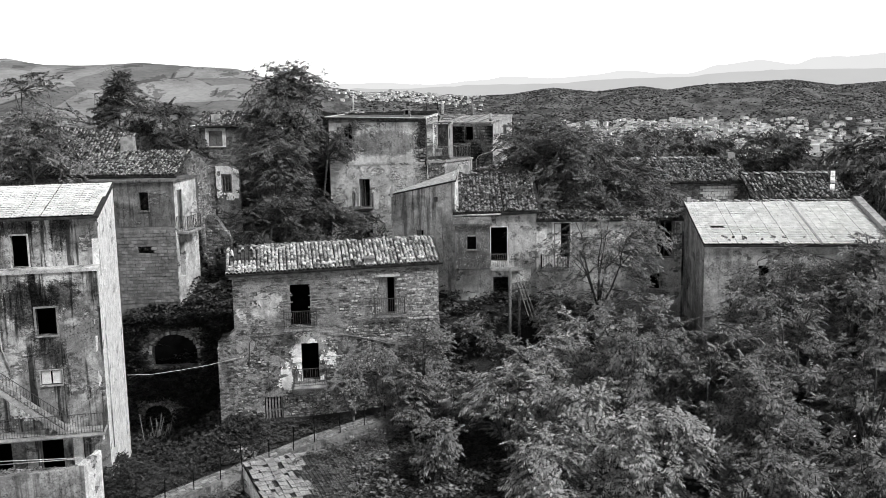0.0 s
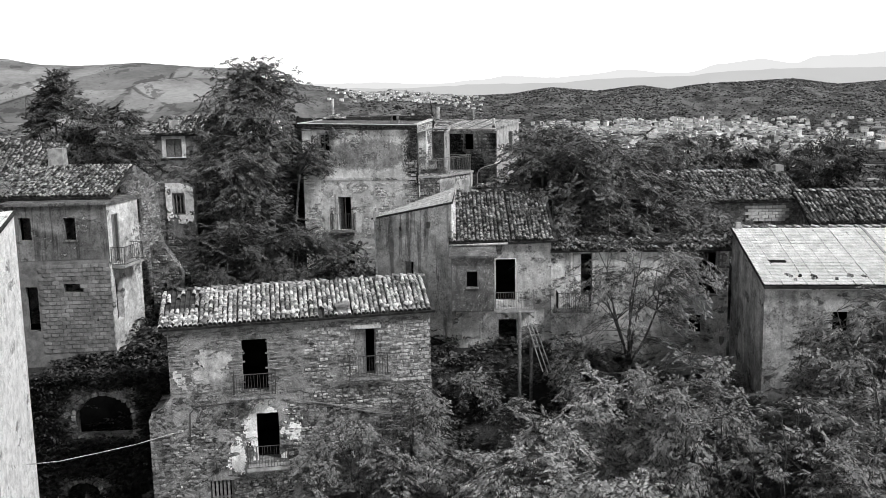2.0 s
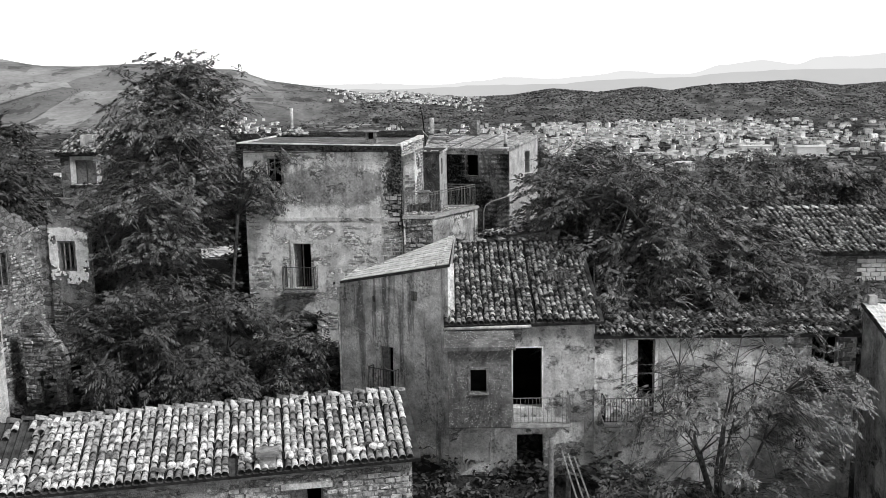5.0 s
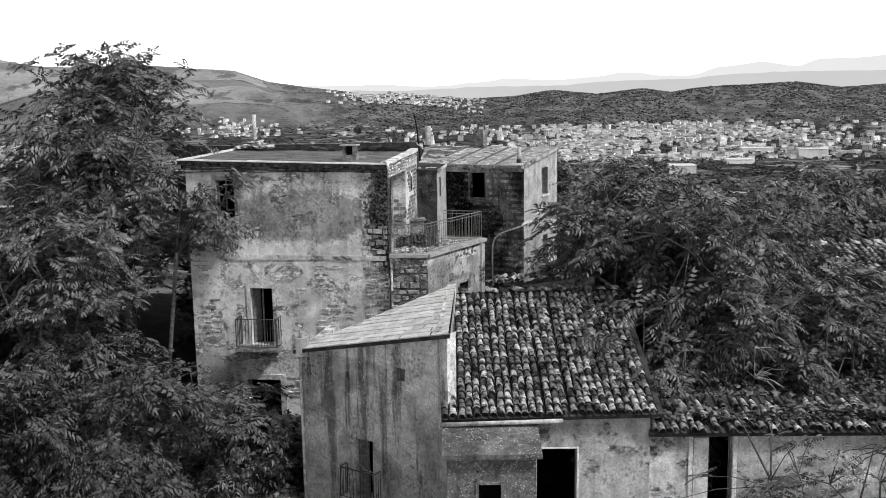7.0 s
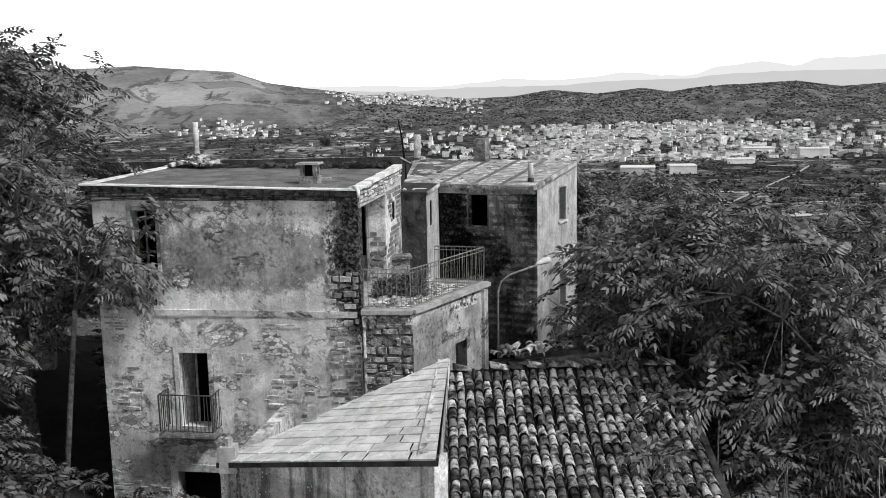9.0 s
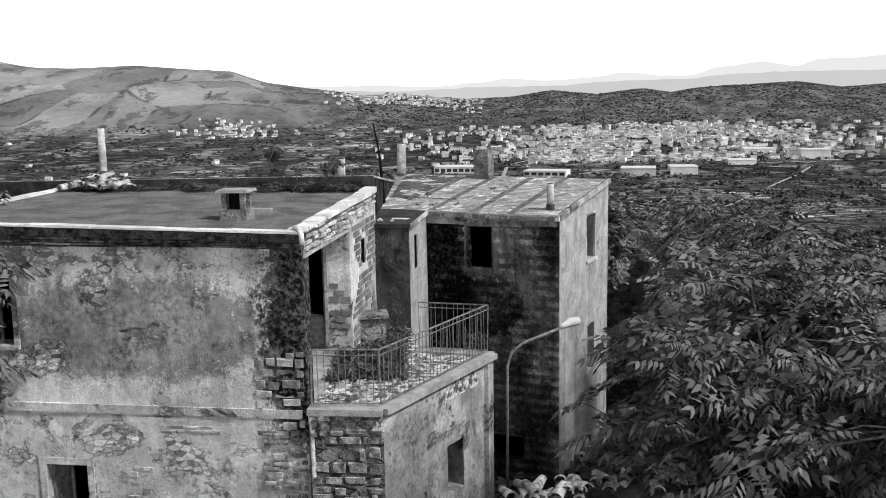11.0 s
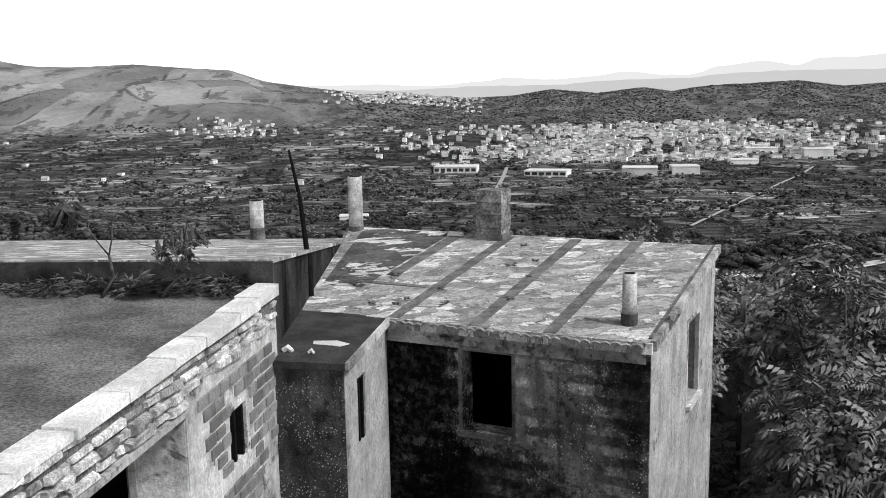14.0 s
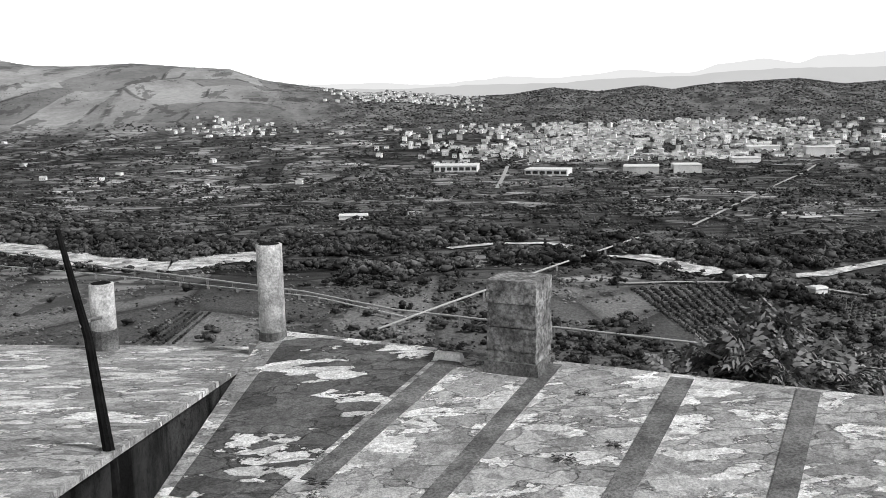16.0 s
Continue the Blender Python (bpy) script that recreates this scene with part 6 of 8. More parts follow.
part("gable", Shape().wall((0.0, 2.6), (0.75, 6.4), 3.0, ((0, 13.2), (1.3, 14.15), (3.87, 12.8)), 0.4, [(0.6, 11.0, 1.4, 12.4)], 0.4, 0.06, 0.1), "ruin", ruin, "rubble gable")
part("wall", Shape().wall((0.6, 6.0), (1.1, 6.0), 3.0, 13.0, 0.4, [], 0.4, 0.06, 0.12), "ruin", ruin)
part("wall", Shape().wall((1.1, 5.95), (2.75, 5.95), 8.0, ((0, 13.1), (0.9, 13.3), (1.65, 12.7)), 0.4, [(0.42, 11.2, 1.05, 12.4)], 0.4, 0.03, 0.1), "ruin", ruin)
flakes(ruin, side_of((1.1, 5.95), (2.75, 5.95)), 0.02, 10.2, 1.63, 13.1, "white", lambda s, z: -1 if (0.38 < s < 1.1 and 11.15 < z < 12.45) or z > 13.0 - 0.4 * max(0, s - 0.9) else blot(s, z, 0.85, 12.2, 1.1, 1.3, 61), label="white plaster round an old window", proud=0.05)
part("wall", Shape().wall((1.1, 5.9), (3.3, 5.9), 3.0, ((0, 10.6), (1.2, 9.0), (2.2, 8.0)), 0.45, [(0.0, 5.0, 1.2, 7.6)], 0.4, 0.07, 0.3), "ruin", ruin)
stone_face(ruin, side_of((1.1, 5.9), (3.3, 5.9)), 0, 4.0, 2.2, 9.8, 0.28, 0.14, "fieldstone", 322, lambda x, z, r: not (x < 1.25 and 4.9 < z < 7.7) and z < 10.4 - 1.2 * x)
part("wall", Shape().wall((0.9, 3.2), (2.6, 3.0), 3.0, ((0, 9.6), (0.6, 10.2), (1.71, 8.4)), 0.45, [(0.5, 5.2, 1.3, 7.4), (0.62, 7.4, 1.18, 7.7)], 0.35, 0.08, 0.35), "ruin", ruin, "jagged stump of a stone wall")
stone_face(ruin, side_of((0.9, 3.2), (2.6, 3.0)), 0, 4.0, 1.7, 9.2, 0.28, 0.15, "fieldstone", 323, lambda x, z, r: not (0.45 < x < 1.35 and 5.1 < z < 7.8) and z < 9.6 - 0.8 * abs(x - 0.6) and r.random() < 0.85)
for i in range(8):
    s = Shape()
    s.tube([(1.0 + 0.2 * i, 3.4 + rng.uniform(-0.2, 0.4), 8.7 + rng.uniform(0, 1.0)), (1.5 + 0.2 * i, 4.1 + rng.uniform(-0.3, 0.8), 8.9 + rng.uniform(-0.3, 0.5))], 0.035, 6)
    part("fallen_beam", s, "bark", ruin)
casing(ruin, side_of((1.1, 5.95), (2.75, 5.95)), 0.42, 11.2, 1.05, 12.4, "wood", 2, 0.02)
casing(ruin, side_of((0.0, 2.6), (0.75, 6.4)), 0.6, 11.0, 1.4, 12.4, "wood", 1, 0.02)
m = lay((-9.6, -0.4, 13.0), (9.6, 0.2, -0.1), (0, 4.2, 1.35))
ru_roof = under_roof(ruin, m, 9.7, 4.4, 0.22)
tile_roof(ru_roof, m, 9.7, 4.3, COPPI_DARK, 0.22, 0.33, 71, 200, None, 1.5)
m = lay((-10.2, 1.6, 14.1), (6.2, 0.6, -0.7), (0.3, 4.2, 1.9))
under_roof(ruin, m, 6.2, 4.6, 0.22)
tile_roof(ru_roof, m, 6.2, 4.5, COPPI_DARK, 0.22, 0.33, 72, 100, None, 1.5)
part("wall", Shape().wall((-9.5, 0), (0, 0.1), 5.0, 12.95, 0.4), "ruin", ruin)
s = Shape()
s.box((-4.6, 3.6, 13.8), (-3.7, 4.3, 15.2), None, 0.05)
part("chimney", s, "concrete", ruin, "broken chimney stack")

def far_house(name, label, x, y, w, d, base, eave, ridge_z, material, seed, hole=None, deg=0.0):
    h = thing(name, label, "house", turn(x, y, deg))
    part("wall", Shape().wall((0, 0), (w, 0), base, eave, 0.35, hole or []), material, h)
    part("wall", Shape().wall((w, 0), (w, 2 * d), base, ((0, eave), (d, ridge_z), (2 * d, eave)), 0.35), material, h)
    part("wall", Shape().wall((0, 2 * d), (0, 0), base, ((0, eave), (d, ridge_z), (2 * d, eave)), 0.35), material, h)
    m = lay((-0.2, -0.25, eave), (1, 0, 0), (0, d + 0.25, ridge_z - eave))
    roof = under_roof(h, m, w + 0.4, math.hypot(d + 0.25, ridge_z - eave) + 0.1, 0.22)
    tile_roof(roof, m, w + 0.4, math.hypot(d + 0.25, ridge_z - eave), COPPI_DARK, 0.22, 0.34, seed, 150, lambda a, b, r: r.random() < 0.06, 2.0)
    m2 = lay((w + 0.2, 2 * d + 0.25, eave), (-1, 0, 0), (0, -d - 0.25, ridge_z - eave))
    under_roof(h, m2, w + 0.4, math.hypot(d + 0.25, ridge_z - eave), 0.22)
    return h


h4 = far_house("far_stone_house", "far stone house with a pale shuttered window", -19.9, 78.5, 5.0, 2.6, 8.0, 15.35, 16.5, "ruin", 81, [(0.8, 13.75, 1.9, 15.0)])
F4 = side_of((0, 0), (5, 0))
surround(h4, F4, 0.8, 13.75, 1.9, 15.0, 0.28, 0.03, "white", True)
leaf(h4, F4, 0.84, 13.77, 1.32, 14.95, 4, "iron_pale", "shutter", 0.08, 2)
leaf(h4, F4, 1.4, 13.77, 1.88, 14.95, -4, "iron_pale", "shutter", 0.08, 2)
s = Shape()
s.box((0.9, 0.6, 15.5), (1.6, 1.6, 16.3), None, 0.02)
part("dormer", s, "pale", h4)
h5 = far_house("far_low_house", "far low house with a grey wall", -31.5, 72.0, 6.5, 2.4, 7.0, 13.9, 14.9, "grey", 83)
s = Shape()
s.wall((0.0, -2.2), (7.0, -1.0), 9.0, ((0, 13.2), (7.1, 12.9)), 0.5, [], 0.6, 0.08, 0.2)
part("yard_wall", s, "ruin", h4, "old rubble yard wall")

# ---- the white-sided house with the outside stair ----
stair_house = thing("stair_house", "tall stained house with a white side wall and outside stair", "house", turn(-16.1, 44.5, 12))
LV = -0.7
L_LOW, L_UP = side_of((-7, LV), (0, LV)), side_of((-7, 0.3), (0, 0.3))
part("wall", Shape().wall((-7, LV), (0, LV), -2.0, 9.95, 0.35, [(4.18, 7.03, 5.05, 8.31), (4.17, 4.66, 5.1, 5.34), (1.4, 0.0, 3.2, 2.3), (3.9, 0.0, 4.9, 2.25)], 0.5, 0.02), "tower_b", stair_house)
part("wall", Shape().wall((-7, 0.3), (0, 0.3), 9.5, 12.4, 0.3, [(3.15, 10.1, 3.85, 11.58)], 0.5, 0.02), "tower_b", stair_house)
part("wall", Shape().wall((0, LV), (0, 6.4), -2.0, ((0, 10.05), (0.95, 10.05), (1.0, 12.42), (7.1, 13.4)), 0.3, [], 0.5, 0.03), "white", stair_house, "bright whitewashed side wall")
part("wall", Shape().wall((0, 6.4), (-7, 6.4), -2.0, 13.3, 0.3), "white", stair_house)
part("wall", Shape().wall((-7, 6.4), (-7, LV), -2.0, 9.9, 0.3), "white", stair_house)
s = Shape()
s.prism([(-7, LV - 0.08), (0.03, LV - 0.08), (0.03, 0.3), (-7, 0.3)], 9.95, 10.08)
part("ledge", s, "pale", stair_house, "pale worn ledge")
m = lay((-7.1, 0.02, 12.42), (1, 0, 0), (0, 6.4, 1.0))
l_roof = under_roof(stair_house, m, 7.2, 6.5)
tile_roof(l_roof, m, 7.15, 6.45, FLAT, 0.26, 0.36, 91, 200, None, 0.5)
rooms(stair_house, -6.6, 0.7, -0.4, 4.5, -1.5, 12.2, (2.4, 5.9, 9.6))
surround(stair_house, L_LOW, 4.18, 7.03, 5.05, 8.31, 0.09, 0.03, "grey", True)
surround(stair_house, L_LOW, 4.17, 4.66, 5.1, 5.34, 0.06, 0.02, "grey", True)
for a, b in ((4.2, 4.6), (4.68, 5.07)):
    s = Shape()
    s.box((a, 0.06, 4.7), (b, 0.1, 5.3), L_LOW)
    part("pane", s, "lamp", stair_house, "dusty white pane")
surround(stair_house, L_UP, 3.15, 10.1, 3.85, 11.58, 0.08, 0.02, "grey", False)
balcony(stair_house, L_LOW, 0.5, 6.95, 2.5, 1.1, 0.95, "iron", "concrete", 0.12)
leaf(stair_house, L_LOW, 2.6, 0.05, 3.2, 2.2, 8, "wood", "door", 0.08, 2)
s = Shape()
s.box((5.4, -0.3, -1.0), (5.8, 0.0, 2.35), L_LOW)
part("pillar", s, "white", stair_house)
stair = Shape()
n = 16
for i in range(n):
    x = 5.2 - i * 0.24
    stair.box((x - 0.26, -0.85, 2.52 + i * 0.2), (x, -0.1, 2.52 + i * 0.2 + 0.06), L_LOW)
st = part("stair", stair, "cement", stair_house, "outside flight of thin steps")
s = Shape()
for off in (-0.9, -0.1):
    s.prism([(L_LOW @ Vector((q[0], q[1], 0)))[:2] for q in ((1.4, off - 0.05), (5.25, off - 0.05), (5.25, off), (1.4, off))], lambda x, y: 2.35 + (5.25 - ((L_LOW.inverted() @ Vector((x, y, 0))).x)) * 0.833, lambda x, y: 2.62 + (5.25 - ((L_LOW.inverted() @ Vector((x, y, 0))).x)) * 0.833)
part("stringer", s, "concrete", st)
railing(st, [L_LOW @ Vector((5.2, -0.9, 2.65)), L_LOW @ Vector((1.5, -0.9, 5.75))], 0.85, "iron", 0.18)
s = Shape()
s.tube([L_LOW @ Vector(p) for p in ((2.9, -0.05, 5.4), (2.6, -0.05, 6.5), (2.5, -0.05, 9.6))], 0.035, 6)
part("downpipe", s, "pipe", stair_house, "pale downpipe", True)
s = Shape()
s.tube([(0.04, 0.3, 1.0), (0.04, 0.3, 7.5)], 0.03, 6)
part("downpipe", s, "pipe", stair_house, "", True)

flakes(stair_house, L_LOW, 2.7, 3.0, 4.8, 4.8, "white", lambda s, z: -1 if z > 2.3 + (5.2 - s) * 0.833 else blot(s, z, 3.5, 3.7, 1.0, 0.9, 71, 2.4), label="white plaster under the stair")

# ---- lane, walls, fence ----
low_wall = thing("broken_wall", "broken plastered wall of a fallen house with weeds on top", "wall", turn(-16.0, 40.6, 6))
part("wall", Shape().wall((-9.5, 0), (0, 0), -6, ((0, 1.3), (4.0, 1.4), (7.6, 1.55), (9.5, 1.75)), 0.3, [(1.0, -3.0, 2.0, 0.2)], 0.3, 0.05, 0.16), "roofless", low_wall)
part("wall", Shape().wall((0, 0.0), (0.5, 1.1), -6, ((0, 1.75), (1.2, 2.0)), 0.3, [], 0.3, 0.04, 0.16), "pale", low_wall, "pale end wall")
s = Shape()
s.prism([(-9.5, 0.31), (-0.3, 0.31), (0.2, 1.1), (-9.5, 1.1)], -3, lambda x, y: 1.1 + 0.2 * y)
part("fallen_floor", s, "rubble", low_wall)
for i in range(40):
    x, r = -9.3 * rng.random() ** 1.3 - 0.1, rng.uniform(0.05, 0.13)
    s = Shape()
    s.box((-r, -r * 0.7, 0), (r, r * 0.7, r), None, r * 0.3)
    put("rubble_stone", s.mesh("rubble_stone", "rubble"), low_wall, pose(x, rng.uniform(0.35, 1.0), 1.2 + rng.uniform(0, 0.12), rng.uniform(-20, 20), rng.uniform(-20, 20), rng.uniform(0, 180)))
for k, (za, zb) in enumerate(((1.9, 1.65), (1.7, 1.5))):
    s = Shape()
    s.tube([(-9.4, 0.9, za + 0.35), (-5.0, 0.7, za), (-0.2, 0.6 + 0.3 * k, zb + 0.25)], 0.022, 5)
    part("rail_pipe", s, "pipe", low_wall, "bent pale pipe", True)

lane_bed = Shape()
for a, b in zip(LANE, LANE[1:]):
    d = (Vector(b) - Vector(a)).xy.normalized()
    n = Vector((-d.y, d.x, 0)) * 0.5
    a, b = Vector(a), Vector(b)
    lane_bed.quad(a - n, b - n, b + n, a + n)
    lane_bed.quad(a - n - Vector((0, 0, 0.6)), b - n - Vector((0, 0, 0.6)), b - n, a - n)
lane_ob = tagged(part("lane", lane_bed, "dark", None, "narrow lane of worn paving stones", kind="structure"), category="lane")
stone_kinds = []
for k in range(5):
    s = Shape()
    w, h = rng.uniform(0.17, 0.24), rng.uniform(0.12, 0.16)
    s.box((-w, -h, -0.03), (w, h, 0.035), pose(0, 0, 0, rng.uniform(-2, 2), rng.uniform(-2, 2)), 0.02)
    stone_kinds.append(s.mesh("paving_stone", "paving"))
for a, b in zip(LANE[2:6], LANE[3:7]):
    a, b = Vector(a), Vector(b)
    d = (b - a).normalized()
    side = Vector((-d.y, d.x, 0)).normalized()
    m0 = lay((0, 0, 0), d, side)
    for i in range(int((b - a).length / 0.42)):
        for k, off in enumerate((-0.32, 0.0, 0.3)):
            if rng.random() < 0.88:
                put("paving_stone", stone_kinds[rng.randrange(5)], lane_ob, Matrix.Translation(a + d * (0.42 * i + 0.14 * k + rng.uniform(-0.04, 0.04)) + side * (off + rng.uniform(-0.03, 0.03)) + Vector((0, 0, rng.uniform(-0.01, 0.015)))) @ m0 @ pose(0, 0, 0, 0, 0, rng.uniform(-7, 7)))
retaining = thing("retaining_wall", "old cement-faced retaining wall along the lane", "wall", turn(0, 0, 0))
pts = [Vector(p) + Vector((0.42, -0.68, 0)) for p in LANE]
for a, b in zip(pts, pts[1:]):
    part("wall", Shape().wall((a.x, a.y), (b.x, b.y), -6.5, ((0, a.z + 0.05), ((b - a).xy.length, b.z + 0.05)), 0.25, [], 0.4, 0.06, 0.05), "dark", retaining)
fence = thing("wire_fence", "row of thin iron posts with wire along the lane", "fence", turn(0, 0, 0))
posts = [Vector(a).lerp(Vector(b), t) + Vector((0.28, -0.45, 0)) for a, b in zip(LANE[2:6], LANE[3:7]) for t in (0.0, 0.36, 0.7)]
for p in posts:
    s = Shape()
    s.tube([p + Vector((0, 0, -0.15)), p + Vector((rng.uniform(-0.08, 0.08), 0, 1.1 + rng.uniform(-0.1, 0.35)))], 0.028, 5)
    part("post", s, "black", fence)
for h in (0.5, 0.95):
    s = Shape()
    s.tube([p + Vector((0, 0, h)) for p in posts], 0.006, 3)
    part("wire", s, "iron", fence)
SHED = turn(-7.95, 41.7, 32)
shed = thing("shed_roof", "low shed roof of pale old tiles half lost under weeds", "roof", SHED)
SHED_M = lay((0, 0, -1.3), (1, 0, -0.03), (0, 3.8, 1.3))
sh = under_roof(shed, SHED_M, 9.2, 4.02, 0.2)


def bare_shed(x, y, r):
    """Where the tiles are gone or buried."""
    edge = 2.5 + 1.3 * noise.noise(Vector((y * 1.1, 2, 4))) + 0.25 * (y - 2)
    return not (x < edge or y > 3.45 + 0.4 * noise.noise(Vector((x * 0.9, 5, 1)))) or r.random() < 0.06


tile_roof(sh, SHED_M, 9.2, 3.95, FLAT_OLD, 0.26, 0.3, 95, 200, bare_shed, 2.6)
part("wall", Shape().wall((0, 0.2), (8.3, 0.2), -6, -1.4, 0.3), "stone", shed)
part("wall", Shape().wall((0, 3.8), (0, 0.2), -6, ((0, -0.17), (3.6, -1.4)), 0.3), "white", shed, "whitewashed gable end")

# the bank with its two vaulted cellars
bank = thing("cellar_bank", "overgrown stone bank with two vaulted cellars", "wall", turn(-19.5, 54.6, 4))


def vault_holes(mid, half, foot, spring, rise, n=12):
    """An arched opening as narrow strips under the curve."""
    out = []
    for k in range(n):
        a, b = -half + 2 * half * k / n, -half + 2 * half * (k + 1) / n
        out.append((mid + a, foot, mid + b, spring + rise * math.sqrt(max(0.02, 1 - ((a + b) / 2 / half) ** 2))))
    return out


part("wall", Shape().wall((0, 0), (7.2, 0), -2.5, ((0, 4.6), (2.0, 5.0), (7.2, 4.4)), 0.6, vault_holes(3.6, 1.3, 2.1, 2.95, 1.1) + vault_holes(2.4, 0.85, -2.0, -0.85, 0.6, 8), 0.35, 0.1, 0.3), "ruin", bank)
# near-black back panels give the vaults their shade by colour
for x0, x1, z0, z1 in ((2.0, 5.2, 1.6, 4.3), (1.3, 3.5, -2.4, -0.1)):
    s = Shape()
    s.box((x0, 1.6, z0), (x1, 1.7, z1))
    part("cellar_wall", s, "room", bank)
for i in range(13):
    t = math.pi * i / 12
    c = Vector((3.6 - math.cos(t) * 1.4, -0.06, 3.0 + math.sin(t) * 1.15))
    v = Shape()
    v.box((-0.11, -0.02, -0.09), (0.11, 0.25, 0.09), Matrix.Translation(c) @ pose(0, 0, 0, 0, math.degrees(t) - 90), 0.01)
    part("arch_stone", v, "ashlar", bank)
for i in range(9):
    t = math.pi * i / 8
    c = Vector((2.4 - math.cos(t) * 0.85, -0.06, -0.75 + math.sin(t) * 0.6))
    v = Shape()
    v.box((-0.11, -0.02, -0.09), (0.11, 0.25, 0.09), Matrix.Translation(c) @ pose(0, 0, 0, 0, math.degrees(t) - 90), 0.01)
    part("arch_stone", v, "ashlar", bank)
cane = thing("cane_pile", "pile of leaning bare canes and planks by the cellar", "timber", turn(-17.2, 53.0, 0, -1.7))
for i in range(16):
    s = Shape()
    x = rng.uniform(0, 1.2)
    s.tube([(x, rng.uniform(-0.8, -0.2), -0.5), (x + rng.uniform(-0.5, 0.5), rng.uniform(0, 0.5), rng.uniform(0.7, 2.0) - 0.4)], 0.03, 5)
    part("pole", s, "wood", cane)
timber = thing("leaning_poles", "two wooden utility poles standing in the trees", "pole", turn(3.9, 56.4, 0))
for x, h in ((0, 7.4), (0.55, 6.2)):
    s = Shape()
    s.tube([(x, 0, -0.5), (x + 0.05, 0, h)], [0.1, 0.085], 8)
    part("pole", s, "bark" if x else "wood", timber, "", True)
for i in range(3):
    s = Shape()
    s.tube([(0.4 + 0.2 * i, 0.2, 6.9 - 0.1 * i), (1.1 + 0.3 * i, -0.6, 4.6 - 0.25 * i)], 0.03, 5)
    part("brace", s, "twig", timber)
cable = thing("hanging_cable", "pale cable slung across the gap", "cable", turn(0, 0, 0))
s = Shape()
s.tube([(-15.5, 45.5, 4.42), (-14.6, 46.5, 4.14), (-13.6, 47.7, 3.97), (-12.4, 48.8, 3.9), (-11.1, 49.95, 3.95)], 0.018, 5)
part("wire", s, "pipe", cable, "", True)

# a heap of fallen tiles and stones at the foot of the tower
heap = thing("rubble_heap", "heap of broken roof tiles and stones among weeds", "rubble", turn(-4.1, 63.4, 0, ground_z(-4.1, 63.4)))
s = Shape()
for k in range(7):
    a0, a1 = 2 * math.pi * k / 7, 2 * math.pi * (k + 1) / 7
    s.quad((1.25 * math.cos(a0), 1.0 * math.sin(a0), -0.5), (1.25 * math.cos(a1), 1.0 * math.sin(a1), -0.5), (0.35 * math.cos(a1), 0.3 * math.sin(a1), 0.95), (0.35 * math.cos(a0), 0.3 * math.sin(a0), 0.95))
s.quad(*((0.35 * math.cos(2 * math.pi * k / 7), 0.3 * math.sin(2 * math.pi * k / 7), 0.95) for k in range(7)))
part("earth_core", s, "rubble", heap)
for i in range(130):
    az, u = rng.uniform(0, 2 * math.pi), rng.random() ** 0.6
    put("broken_tile", (COPPI if i % 2 else COPPI_DARK)[i % 4], heap, pose(1.3 * u * math.cos(az), 1.05 * u * math.sin(az), 1.0 - 1.15 * u + rng.uniform(0.0, 0.12), rng.uniform(-35, 35), rng.uniform(-40, 40), rng.uniform(0, 360)))

# ---- plants ----
NR = np.random.default_rng(7)


JIT = np.random.default_rng(3)


def frond(pairs=8, length=0.62, leaf_len=0.16, leaf_w=0.05, droop=0.5):
    """A feathered leaf: lance-shaped leaflets in pairs along an arching stalk, and one at its tip."""
    v, f = [], []

    def leaflet(p, d, size, side):
        d = d / np.linalg.norm(d)
        w = side * leaf_w * 0.5
        k = len(v)
        v.extend((p, p + d * size * 0.38 + w, p + d * size - np.array((0, 0, 0.12 * size)), p + d * size * 0.38 - w))
        f.append((k, k + 1, k + 2, k + 3))

    for i in range(pairs):
        t = (i + 1.0) / (pairs + 0.4)
        p = np.array((t * length * (1 - 0.12 * t), 0.0, 0.16 * t * length - droop * length * t * t))
        size = leaf_len * (0.75 + 0.4 * math.sin(math.pi * min(1.0, t * 0.9 + 0.1)))
        for sgn in (-1, 1):
            leaflet(p, np.array((0.42 + JIT.uniform(-0.12, 0.12), sgn * 0.9, -0.28 - 0.4 * t + JIT.uniform(-0.18, 0.12))), size, np.array((1.0, -sgn * 0.4, 0.1 * sgn)))
    leaflet(p, np.array((1.0, 0.0, -0.7)), leaf_len, np.array((0.0, 1.0, 0.0)))
    return np.array(v), np.array(f)


def rosette(n, pairs, length, seed, leaf_len=0.16, leaf_w=0.055, lift=(0.0, 0.55)):
    """A tuft of fronds round a twig's end."""
    r = np.random.default_rng(seed)
    vs, fs, k = [], [], 0
    for i in range(n):
        v, f = frond(pairs, length * r.uniform(0.7, 1.15), leaf_len, leaf_w, r.uniform(0.3, 0.65))
        el, az, roll = r.uniform(*lift), 2 * math.pi * (i + r.uniform(-0.3, 0.3)) / n, r.uniform(-0.35, 0.35)
        ce, se, ca, sa, cr, sr = math.cos(el), math.sin(el), math.cos(az), math.sin(az), math.cos(roll), math.sin(roll)
        v = v @ np.array(((1, 0, 0), (0, cr, sr), (0, -sr, cr)))
        v = v @ np.array(((ce, 0, se), (0, 1, 0), (-se, 0, ce)))
        v = v @ np.array(((ca, sa, 0), (-sa, ca, 0), (0, 0, 1)))
        vs.append(v)
        fs.append(f + k)
        k += len(v)
    return np.concatenate(vs), np.concatenate(fs)


